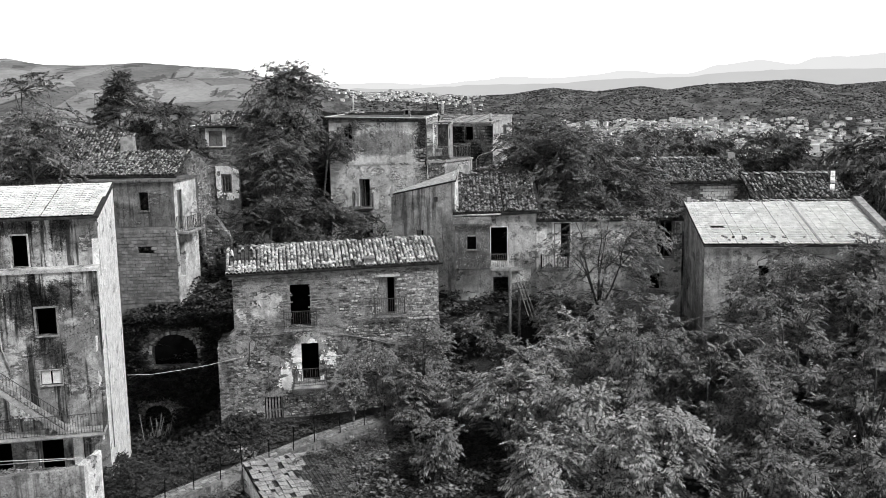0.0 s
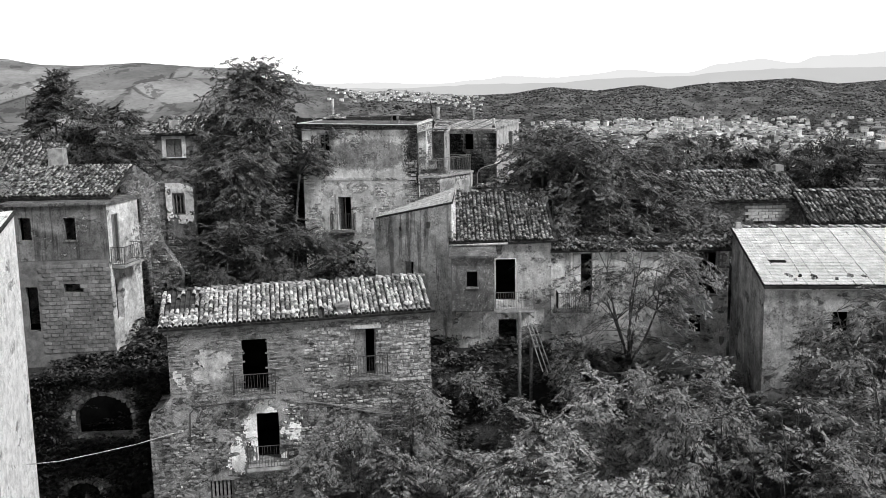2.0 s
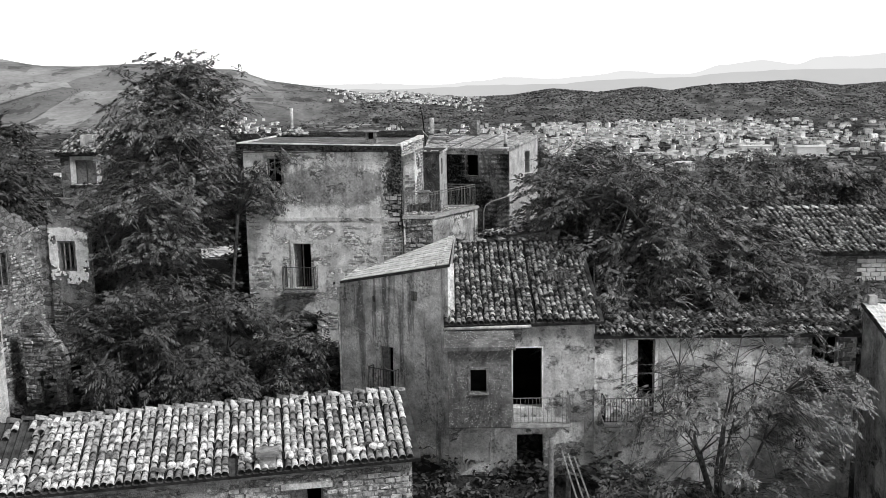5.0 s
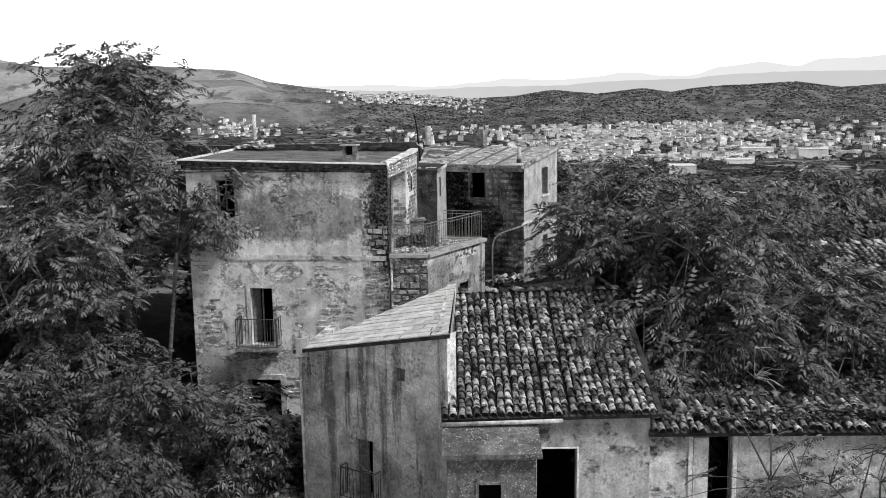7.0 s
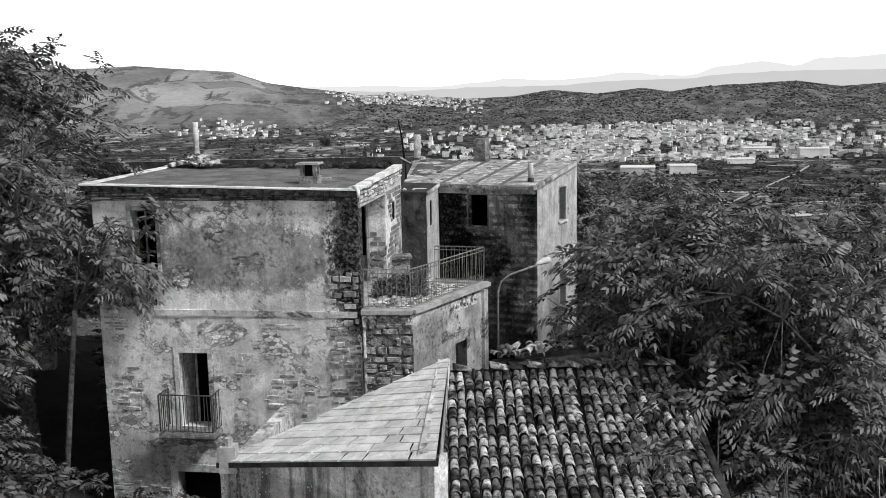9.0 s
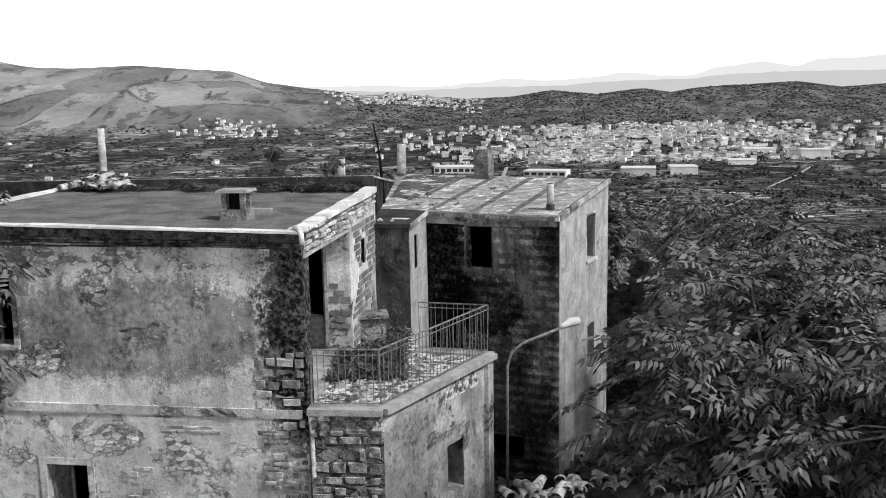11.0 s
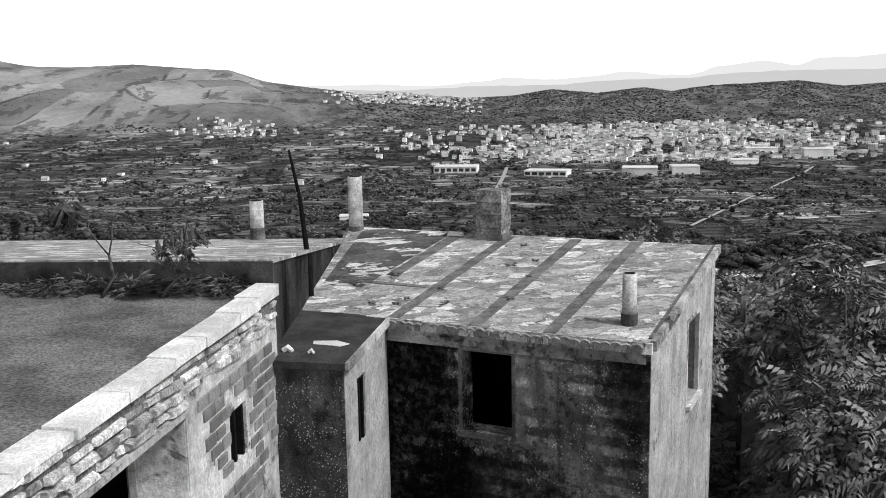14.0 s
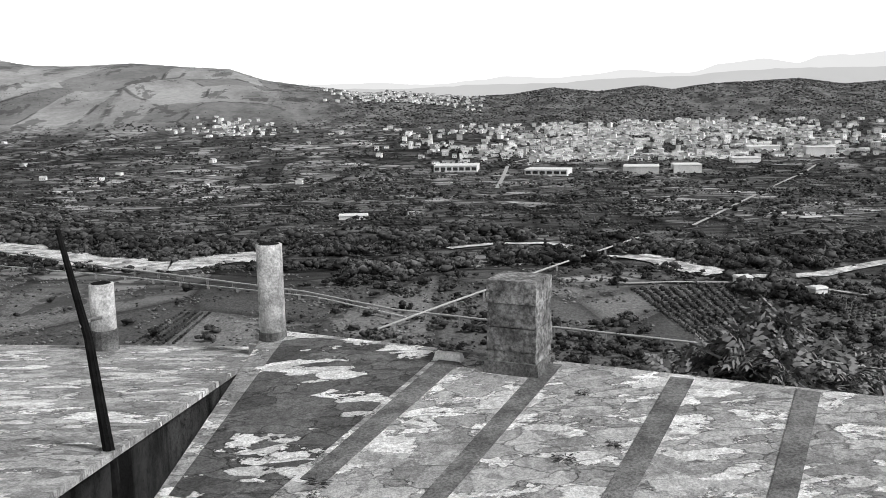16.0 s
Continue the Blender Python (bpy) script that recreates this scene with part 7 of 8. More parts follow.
TUFTS = {
    "near": [rosette(6, 5, 0.54, s, 0.16, 0.062, (0.12, 0.8)) for s in (1, 2, 3, 12)],
    "mid": [rosette(7, 4, 0.55, s, 0.2, 0.085, (0.12, 0.8)) for s in (4, 5)],
    "far": [rosette(6, 4, 0.62, s, 0.28, 0.12) for s in (6, 7)],
    "fine": [rosette(9, 5, 0.24, s, 0.07, 0.035, (0.2, 1.2)) for s in (8, 9)],
    "low": [rosette(4, 2, 0.24, s, 0.13, 0.068, (0.1, 1.2)) for s in (14, 15)],
    "grass": [rosette(12, 2, 0.3, s, 0.16, 0.03, (0.5, 1.4)) for s in (10, 11)],
}


def tuft_mesh(name, spots, kind, material):
    """spots: rows of x, y, z, size, lean x, lean y."""
    spots = np.asarray(spots, float)
    vs, fs, k = [], [], 0
    protos = TUFTS[kind]
    which = NR.integers(0, len(protos), len(spots))
    for pi, (pv, pf) in enumerate(protos):
        sel = spots[which == pi]
        if not len(sel):
            continue
        az = NR.uniform(0, 2 * math.pi, len(sel))
        c, s = np.cos(az)[:, None], np.sin(az)[:, None]
        x, y, z = pv[:, 0][None], pv[:, 1][None], pv[:, 2][None]
        X, Y = x * c - y * s, x * s + y * c
        Z = z + X * sel[:, 4:5] + Y * sel[:, 5:6]
        size = sel[:, 3:4]
        v = np.stack((X * size + sel[:, 0:1], Y * size + sel[:, 1:2], Z * size + sel[:, 2:3]), -1)
        vs.append(v.reshape(-1, 3))
        fs.append((pf[None] + (np.arange(len(sel)) * len(pv))[:, None, None] + k).reshape(-1, 4))
        k += v.shape[0] * v.shape[1]
    v, f = np.concatenate(vs), np.concatenate(fs)
    me = bpy.data.meshes.new(name)
    me.vertices.add(len(v))
    me.vertices.foreach_set("co", v.ravel())
    me.loops.add(f.size)
    me.loops.foreach_set("vertex_index", f.ravel())
    me.polygons.add(len(f))
    me.polygons.foreach_set("loop_start", np.arange(0, f.size, 4))
    me.update(calc_edges=True)
    me.materials.append(MAT[material])
    return me


def tree(x, y, height, spread, label, seed, kind="mid", material="leaf", tufts=110, lean=(0.0, 0.0), clear=0.3, base=None, name="tree", bark="bark", conic=0.0, size=1.0, bare=0.0, girth=None):
    """Trunk, forking limbs, twigs, and a crown of leaf tufts set on the twigs' ends."""
    r = random.Random(seed)
    z0 = (ground_z(x, y) - 0.3) if base is None else base
    t = thing(name, label, "tree", turn(x, y, 0, z0))
    top = Vector((lean[0], lean[1], height))
    trunk, limbs = Shape(), []
    fork = height * clear
    girth = girth or 0.02 * height + 0.02
    p0, p1 = Vector((0, 0, 0)), Vector((lean[0] * 0.35 + r.uniform(-0.2, 0.2), lean[1] * 0.35, fork))
    trunk.tube([p0, p0.lerp(p1, 0.5) + Vector((r.uniform(-0.1, 0.1), r.uniform(-0.1, 0.1), 0)), p1], [girth, girth * 0.85, girth * 0.7], 8)
    n = max(3, int(3 + spread))
    sprigs = []
    for i in range(n):
        az = 2 * math.pi * (i + r.uniform(-0.3, 0.3)) / n
        reach = spread * r.uniform(0.45, 0.85)
        end = Vector((top.x * 0.8 + math.cos(az) * reach, top.y * 0.8 + math.sin(az) * reach, fork + (height - fork) * r.uniform(0.55, 0.92)))
        if i == 0:
            end = top * 0.95
        wag = 0.05 * height
        mid = p1.lerp(end, 0.5) + Vector((r.uniform(-wag, wag), r.uniform(-wag, wag), r.uniform(0.0, 0.08) * height))
        pts = [p1, p1.lerp(mid, 0.5) + Vector((r.uniform(-0.15, 0.15), r.uniform(-0.15, 0.15), 0)), mid, mid.lerp(end, 0.5) + Vector((r.uniform(-0.2, 0.2), r.uniform(-0.2, 0.2), 0)), end]
        g = girth * 0.45
        trunk.tube(pts, [g, g * 0.8, g * 0.6, g * 0.4, g * 0.18], 5)
        limbs.append(pts)
        for a in (pts[2], pts[3], pts[2]):
            reach = spread * r.uniform(0.25, 0.5)
            az = r.uniform(0, 6.283)
            b = a + Vector((math.cos(az) * reach, math.sin(az) * reach, reach * r.uniform(0.1, 0.9)))
            c = a.lerp(b, 0.5) + Vector((r.uniform(-0.12, 0.12), r.uniform(-0.12, 0.12), 0.15 * reach))
            trunk.tube([a, c, b], [g * 0.4, g * 0.28, g * 0.12], 4)
            sprigs += [c, b]
    spots, twigs = [], Shape()
    lobes = []
    for i in range(int(9 + spread * 3)):
        way = Vector((r.gauss(0, 1), r.gauss(0, 1), r.gauss(0.35, 0.9))).normalized()
        lobes.append(way * r.uniform(0.5, 0.92))
    joints = [p for pts in limbs for p in (pts[1], pts[2], pts[3], pts[4], pts[2].lerp(pts[3], 0.5))] + sprigs
    for i in range(int(tufts * (1.6 if kind == "near" else 1.4))):
        while True:
            if conic or r.random() < 0.25:
                d = Vector((r.gauss(0, 1), r.gauss(0, 1), r.gauss(0, 1))).normalized() * r.uniform(0.35, 1.0) ** 0.5
            else:
                d = r.choice(lobes) + Vector((r.gauss(0, 0.2), r.gauss(0, 0.2), r.gauss(0, 0.13)))
            rad, h = 1.0, 0.5 + 0.5 * d.z
            if h < 0.0 or h > 1.03 or d.length > 1.15:
                continue
            wide = 1.0 - conic * h if conic else 0.72 + 0.4 * h
            q = Vector((top.x * (0.3 + 0.7 * h) + d.x * rad * spread * wide, top.y * (0.3 + 0.7 * h) + d.y * rad * spread * wide, fork * 0.8 + (height - fork * 0.8) * h))
            lump = noise.noise(Vector((q.x * 0.55 + seed, q.y * 0.55, q.z * 0.55)))
            if lump > -0.16:
                break
        near = min(joints, key=lambda p: (p - q).length_squared)
        if r.random() < 0.97:
            twigs.tube([near, near.lerp(q, 0.55) + Vector((0, 0, 0.12)), q], [0.018, 0.012, 0.006], 3)
        if r.random() < bare:
            continue
        out = (q - Vector((top.x * 0.5, top.y * 0.5, fork + (height - fork) * 0.4))).normalized()
        spots.append((q.x, q.y, q.z, size * r.uniform(0.7, 1.25), -0.55 * out.x + r.uniform(-0.45, 0.45), -0.55 * out.y + r.uniform(-0.45, 0.45)))
    tr = part("trunk", trunk, bark, t, "", True)
    part("branching", twigs, bark, tr, "", kind="stuff")
    put("crown", tuft_mesh("crown", spots, kind, material), t)
    return t


AIL = "tree of heaven with feathered leaves growing wild"
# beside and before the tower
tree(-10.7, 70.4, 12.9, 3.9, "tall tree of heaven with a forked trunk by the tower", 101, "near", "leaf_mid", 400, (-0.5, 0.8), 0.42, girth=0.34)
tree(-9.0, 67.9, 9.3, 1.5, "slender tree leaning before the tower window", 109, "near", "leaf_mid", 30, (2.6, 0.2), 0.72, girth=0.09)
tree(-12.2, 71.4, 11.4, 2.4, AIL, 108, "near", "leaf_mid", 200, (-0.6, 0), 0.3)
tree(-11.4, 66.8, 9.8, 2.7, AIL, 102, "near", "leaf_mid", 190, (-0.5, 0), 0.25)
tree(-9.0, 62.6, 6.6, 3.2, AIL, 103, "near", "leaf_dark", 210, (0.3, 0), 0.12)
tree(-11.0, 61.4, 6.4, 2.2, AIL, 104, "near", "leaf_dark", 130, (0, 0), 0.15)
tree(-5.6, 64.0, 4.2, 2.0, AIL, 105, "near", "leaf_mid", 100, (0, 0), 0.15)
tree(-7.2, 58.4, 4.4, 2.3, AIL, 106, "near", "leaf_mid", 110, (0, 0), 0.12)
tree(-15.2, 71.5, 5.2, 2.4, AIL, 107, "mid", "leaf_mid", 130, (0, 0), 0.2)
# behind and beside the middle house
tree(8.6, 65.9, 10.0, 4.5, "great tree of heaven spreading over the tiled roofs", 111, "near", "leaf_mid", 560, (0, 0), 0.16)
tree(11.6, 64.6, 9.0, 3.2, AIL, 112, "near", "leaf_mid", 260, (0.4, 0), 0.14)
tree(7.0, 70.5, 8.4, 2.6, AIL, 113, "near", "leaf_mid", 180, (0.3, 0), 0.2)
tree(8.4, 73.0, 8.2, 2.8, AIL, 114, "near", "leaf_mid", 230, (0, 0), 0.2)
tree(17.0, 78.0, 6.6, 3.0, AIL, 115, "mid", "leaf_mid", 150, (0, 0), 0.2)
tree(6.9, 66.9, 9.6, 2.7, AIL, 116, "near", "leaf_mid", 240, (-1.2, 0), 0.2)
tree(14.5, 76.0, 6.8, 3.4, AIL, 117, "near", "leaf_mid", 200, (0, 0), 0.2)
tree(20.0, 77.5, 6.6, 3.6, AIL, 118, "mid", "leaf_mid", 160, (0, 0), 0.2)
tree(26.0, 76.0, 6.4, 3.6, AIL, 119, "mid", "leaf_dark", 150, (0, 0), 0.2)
tree(8.8, 79.5, 5.6, 1.9, "thin young tree beside the block", 120, "near", "leaf", 90, (0, 0), 0.3)
tree(32.0, 70.0, 7.5, 4.0, AIL, 121, "far", "leaf_dark", 110, (0, 0), 0.2)
tree(13.0, 82.0, 4.8, 3.0, AIL, 122, "near", "leaf_mid", 150, (0, 0), 0.1)
tree(5.6, 82.6, 7.0, 1.7, "thin scrubby tree behind the sloping roof", 123, "fine", "leaf", 330, (0, 0), 0.5, size=1.3, bare=0.2, girth=0.06)
tree(6.9, 62.8, 7.2, 2.3, "young tree of heaven hanging over the roof edge", 129, "near", "leaf_mid", 190, (-0.7, 0), 0.2)
tree(9.1, 62.6, 7.2, 1.4, "dead pale shrub with bare branches", 130, "fine", "leaf_mid", 70, (0.2, 0), 0.35, bark="twig", size=0.5, bare=0.93, girth=0.05)
# the thicket before the houses
for i, (x, y, h, w, m, c) in enumerate((
    (3.4, 47.0, 6.0, 2.4, "leaf_pale", 190), (6.4, 45.0, 6.8, 2.8, "leaf_pale", 210), (9.8, 47.0, 9.2, 3.0, "leaf", 210), (13.4, 45.2, 9.0, 3.0, "leaf", 200),
    (16.8, 47.4, 8.6, 3.0, "leaf", 180), (20.6, 45.4, 8.6, 3.0, "leaf", 170), (24.4, 47.6, 8.6, 3.0, "leaf", 160), (12.2, 51.2, 7.0, 2.8, "leaf_pale", 170),
    (7.4, 51.6, 7.4, 2.6, "leaf_pale", 180), (16.4, 51.0, 7.4, 2.2, "leaf", 120), (3.6, 52.4, 5.0, 1.7, "leaf", 90), (0.6, 49.4, 4.6, 1.4, "leaf", 60),
    (20.8, 50.2, 6.6, 2.0, "leaf", 90), (9.4, 41.4, 7.6, 2.8, "leaf_pale", 180), (14.2, 40.6, 7.2, 2.8, "leaf", 160), (4.8, 41.8, 5.8, 2.3, "leaf_pale", 140), (19.0, 41.0, 7.4, 2.8, "leaf", 150), (-0.6, 45.6, 4.2, 1.3, "leaf", 50), (25.0, 42.0, 7.8, 3.0, "leaf", 140), (1.8, 56.4, 2.6, 1.1, "leaf", 45), (28.0, 51.0, 9.0, 3.2, "leaf", 130),
    (11.8, 55.6, 4.6, 2.0, "leaf", 90), (14.0, 55.2, 5.0, 1.6, "leaf", 70), (6.8, 56.2, 5.2, 1.7, "leaf", 80), (-1.6, 48.8, 4.4, 1.2, "leaf", 55), (22.8, 50.4, 8.0, 1.8, "leaf", 70), (5.0, 48.8, 6.6, 2.2, "leaf_pale", 130), (15.2, 43.0, 8.6, 2.6, "leaf", 140),
)):
    tree(x, y, h * (1.06 if x > 11 else 1.0), w, AIL, 200 + i, "near", m, c, (0, 0), 0.22, bare=0.12)
tree(9.0, 56.4, 10.0, 4.2, "half-bare spreading tree before the low range", 131, "near", "leaf", 230, (0.9, 0), 0.36, size=0.68, bare=0.15, girth=0.16)
tree(17.8, 51.6, 7.2, 2.2, "half-bare tree against the plastered wall", 132, "near", "leaf", 70, (0, 0), 0.35, size=0.75, bare=0.3)
tree(22.0, 51.0, 6.6, 2.0, "half-bare tree against the plastered wall", 133, "near", "leaf", 60, (0, 0), 0.35, size=0.75, bare=0.3)
for k, (x, y, h, w) in enumerate(((19.6, 50.4, 11.9, 2.7), (23.6, 49.8, 11.6, 2.7), (16.8, 50.2, 11.0, 2.3), (21.6, 49.0, 11.0, 2.5), (17.9, 48.6, 10.6, 2.3))):
    tree(x, y, h, w, "half-bare tree before the plastered wall", 135 + k, "near", "leaf", 190, (0, 0), 0.3, size=0.8, bare=0.15)
tree(9.8, 82.8, 6.6, 2.2, AIL, 124, "near", "leaf", 110, (0, 0), 0.2)
tree(11.6, 86.4, 6.4, 2.4, AIL, 125, "near", "leaf_mid", 110, (0, 0), 0.2)
tree(8.6, 86.0, 6.0, 1.9, AIL, 126, "near", "leaf", 90, (0, 0), 0.2)
tree(14.4, 65.4, 7.6, 2.4, AIL, 127, "near", "leaf_mid", 120, (0, 0), 0.12)
tree(17.6, 65.8, 6.6, 2.2, AIL, 128, "near", "leaf_mid", 100, (0, 0), 0.12)
# left side
tree(-24.0, 72.5, 12.2, 4.0, "dark cone-shaped tree behind the ruins", 141, "mid", "leaf_dark", 330, (0, 0), 0.1, conic=0.55)
tree(-20.6, 72.0, 10.4, 3.2, AIL, 142, "mid", "leaf_dark", 240, (0, 0), 0.2)
tree(-24.8, 57.5, 15.8, 3.5, AIL, 143, "near", "leaf", 330, (0, 0), 0.3)
tree(-31.0, 62.0, 11.0, 3.6, AIL, 144, "mid", "leaf", 150, (0, 0), 0.3)
tree(-29.5, 83.0, 7.0, 2.4, "slim dark cypress far behind", 145, "far", "leaf_dark", 90, (0, 0), 0.1, conic=0.8)
tree(-12.6, 95.0, 14.9 - ground_z(-12.6, 95.0) + 0.3, 0.55, "slim dark cypress below the village", 147, "fine", "leaf_dark", 420, (0, 0), 0.06, conic=0.75, size=0.8)
tree(-26.8, 84.0, 6.6, 1.6, "slim dark cypress far behind", 146, "far", "leaf_dark", 70, (0, 0), 0.1, conic=0.8)
for k, (x, y, h) in enumerate(((-3.4, 49.7, 4.6), (-1.9, 49.4, 5.4), (-4.9, 49.2, 3.4), (-0.9, 50.6, 5.8))):
    tree(x, y, h, 1.5, "thin twiggy tree against the stone house", 161 + k, "near", "leaf", 46, (0, 0), 0.2, size=0.75, bare=0.25)
# small ones on roofs
tree(-2.25, 74.35, 1.25, 0.6, "stunted fig with bare stems growing from the flat roof", 151, "fine", "leaf_dark", 46, (0.15, 0), 0.4, 16.1, "shrub", "bark", size=0.3, girth=0.022)
tree(-1.6, 74.4, 0.8, 0.45, "stunted shrub growing from the flat roof", 152, "fine", "leaf_dark", 26, (0.2, 0), 0.35, 16.1, "shrub", "bark", size=0.3, girth=0.018)


def patch(name, label, kind, material, n, where, size=(0.6, 1.2), top=None, seed=0):
    """Low growth, too much to count."""
    r = random.Random(seed)
    spots = []
    for _ in range(n):
        x, y, z = where(r)
        spots.append((x, y, z, r.uniform(*size), r.uniform(-0.2, 0.2), r.uniform(-0.2, 0.2)))
    ob = put(name, tuft_mesh(name, spots, kind, material))
    return tagged(ob, label, "plants", kind="stuff")


def on_ground(x0, x1, y0, y1, lift=0.05):
    def f(r):
        x, y = r.uniform(x0, x1), r.uniform(y0, y1)
        while -24 < x < 8 and abs(y - table(LANE_Y, x)) < 0.8:
            x, y = r.uniform(x0, x1), r.uniform(y0, y1)
        return x, y, ground_z(x, y) + r.uniform(0, lift)
    return f


def on_bank(r):
    s = r.uniform(-0.5, 7.4)
    z = r.uniform(-2.0, 5.2)
    while (1.9 < s < 5.4 and 1.9 < z < 4.4) or (1.3 < s < 3.7 and z < 0.1):
        s, z = r.uniform(-0.5, 7.4), r.uniform(-2.0, 5.2)
    a = radians(4)
    return -19.5 + s * math.cos(a), 54.5 + s * math.sin(a) - r.uniform(0.05, 0.35), z


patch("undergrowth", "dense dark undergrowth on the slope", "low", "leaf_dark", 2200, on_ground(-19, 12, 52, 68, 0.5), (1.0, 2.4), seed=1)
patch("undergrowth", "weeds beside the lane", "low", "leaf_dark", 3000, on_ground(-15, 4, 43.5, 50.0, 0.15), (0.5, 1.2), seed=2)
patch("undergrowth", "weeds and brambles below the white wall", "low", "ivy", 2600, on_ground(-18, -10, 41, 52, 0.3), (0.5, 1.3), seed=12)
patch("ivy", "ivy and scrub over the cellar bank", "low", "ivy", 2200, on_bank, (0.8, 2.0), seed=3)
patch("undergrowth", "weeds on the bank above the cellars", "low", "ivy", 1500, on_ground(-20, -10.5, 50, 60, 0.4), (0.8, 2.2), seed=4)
patch("undergrowth", "scrub below the lane", "low", "leaf", 1500, on_ground(-12, 26, 30, 47, 0.5), (1.0, 2.2), seed=5)
patch("undergrowth", "scrub behind the houses", "low", "leaf_dark", 2400, on_ground(2, 40, 62, 100, 0.6), (1.2, 2.6), seed=6)
patch("roof_weeds", "dry weeds along the edge of the flat roof", "grass", "weeds", 160, lambda r: (r.uniform(-7.6, -0.6), 74.9 - r.uniform(0.05, 0.5) + 0.0, 16.12), (0.4, 0.9), seed=7)
patch("terrace_weeds", "weeds and flowers on the terrace", "fine", "weeds", 420, lambda r: (r.uniform(-1.0, 0.35), r.uniform(70.2, 74.0), 12.97), (0.35, 0.9), seed=8)
patch("roof_weeds", "weeds on the collapsed roof", "low", "leaf_mid", 800, lambda r: (r.uniform(5.9, 15.0), 60.3 + 5.7 * r.random() ** 1.6, 9.95), (0.6, 1.7), seed=9)
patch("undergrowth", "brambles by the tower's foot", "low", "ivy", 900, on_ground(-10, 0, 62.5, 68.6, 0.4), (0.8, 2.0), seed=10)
patch("roof_weeds", "thin weeds in the roof's seams", "grass", "weeds", 15, lambda r: (lambda u, v: (3.84 + u * 0.9026 + v * 0.4305, 74.6 - u * 0.4305 + v * 0.9026, 15.5 + 0.118 * v))(r.uniform(-4.4, -0.4), r.uniform(0.2, 3.9)), (0.15, 0.35), seed=11)
patch("roof_weeds", "weeds grown over the shed roof", "low", "leaf", 900, lambda r: SHED @ SHED_M @ Vector((r.triangular(1.8, 9.1, 6.5), r.uniform(0.0, 3.7), 0.03)), (0.3, 0.75), seed=21)
def on_lane_wall(r):
    x = r.uniform(-13.5, 2.5)
    return x + 0.5, table(LANE_Y, x) - r.uniform(0.85, 1.6), table(LANE_Z, x) - r.uniform(0.15, 1.0)


patch("wall_weeds", "weeds against the lane's retaining wall", "low", "leaf_mid", 520, on_lane_wall, (0.4, 1.1), seed=24)
patch("wall_weeds", "weeds on the broken wall", "low", "leaf", 240, lambda r: turn(-16.0, 40.6, 6) @ Vector((r.uniform(-8.5, -0.2), r.uniform(0.2, 1.1), 1.3)), (0.35, 0.85), seed=23)
patch("undergrowth", "scrub and brambles on the slope behind the houses", "low", "leaf", 4200, on_ground(5, 48, 82, 140, 0.9), (0.8, 1.9), seed=22)
for k, (x, y, h) in enumerate(((13.5, 87, 5.0), (19.0, 90, 5.6), (26.0, 88, 5.2), (23.0, 98, 6.0), (33.0, 96, 6.0), (30.0, 106, 6.0), (16.0, 100, 5.0))):
    tree(x, y, h, 2.4, AIL, 171 + k, "mid", "leaf" if k % 2 else "leaf_dark", 75, (0, 0), 0.15)
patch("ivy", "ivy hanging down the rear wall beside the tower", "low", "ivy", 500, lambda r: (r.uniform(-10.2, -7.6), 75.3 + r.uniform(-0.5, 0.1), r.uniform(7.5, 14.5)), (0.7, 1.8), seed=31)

# ---- the valley: woods, groves, river, pipes, the town ----
def lump():
    """The corners and faces of a small rough ball, to be pushed about into a crown."""
    bm = bmesh.new()
    bmesh.ops.create_icosphere(bm, subdivisions=1, radius=1.0)
    v = np.array([p.co[:] for p in bm.verts])
    f = np.array([[p.index for p in q.verts] for q in bm.faces])
    bm.free()
    return v, f


LUMP = lump()
EIGHT = np.array(((1, 0, 0), (0, 1, 0), (-1, 0, 0), (0, -1, 0), (0, 0, 1), (0, 0, -1)), float), np.array(((0, 1, 4), (1, 2, 4), (2, 3, 4), (3, 0, 4), (1, 0, 5), (2, 1, 5), (3, 2, 5), (0, 3, 5)))


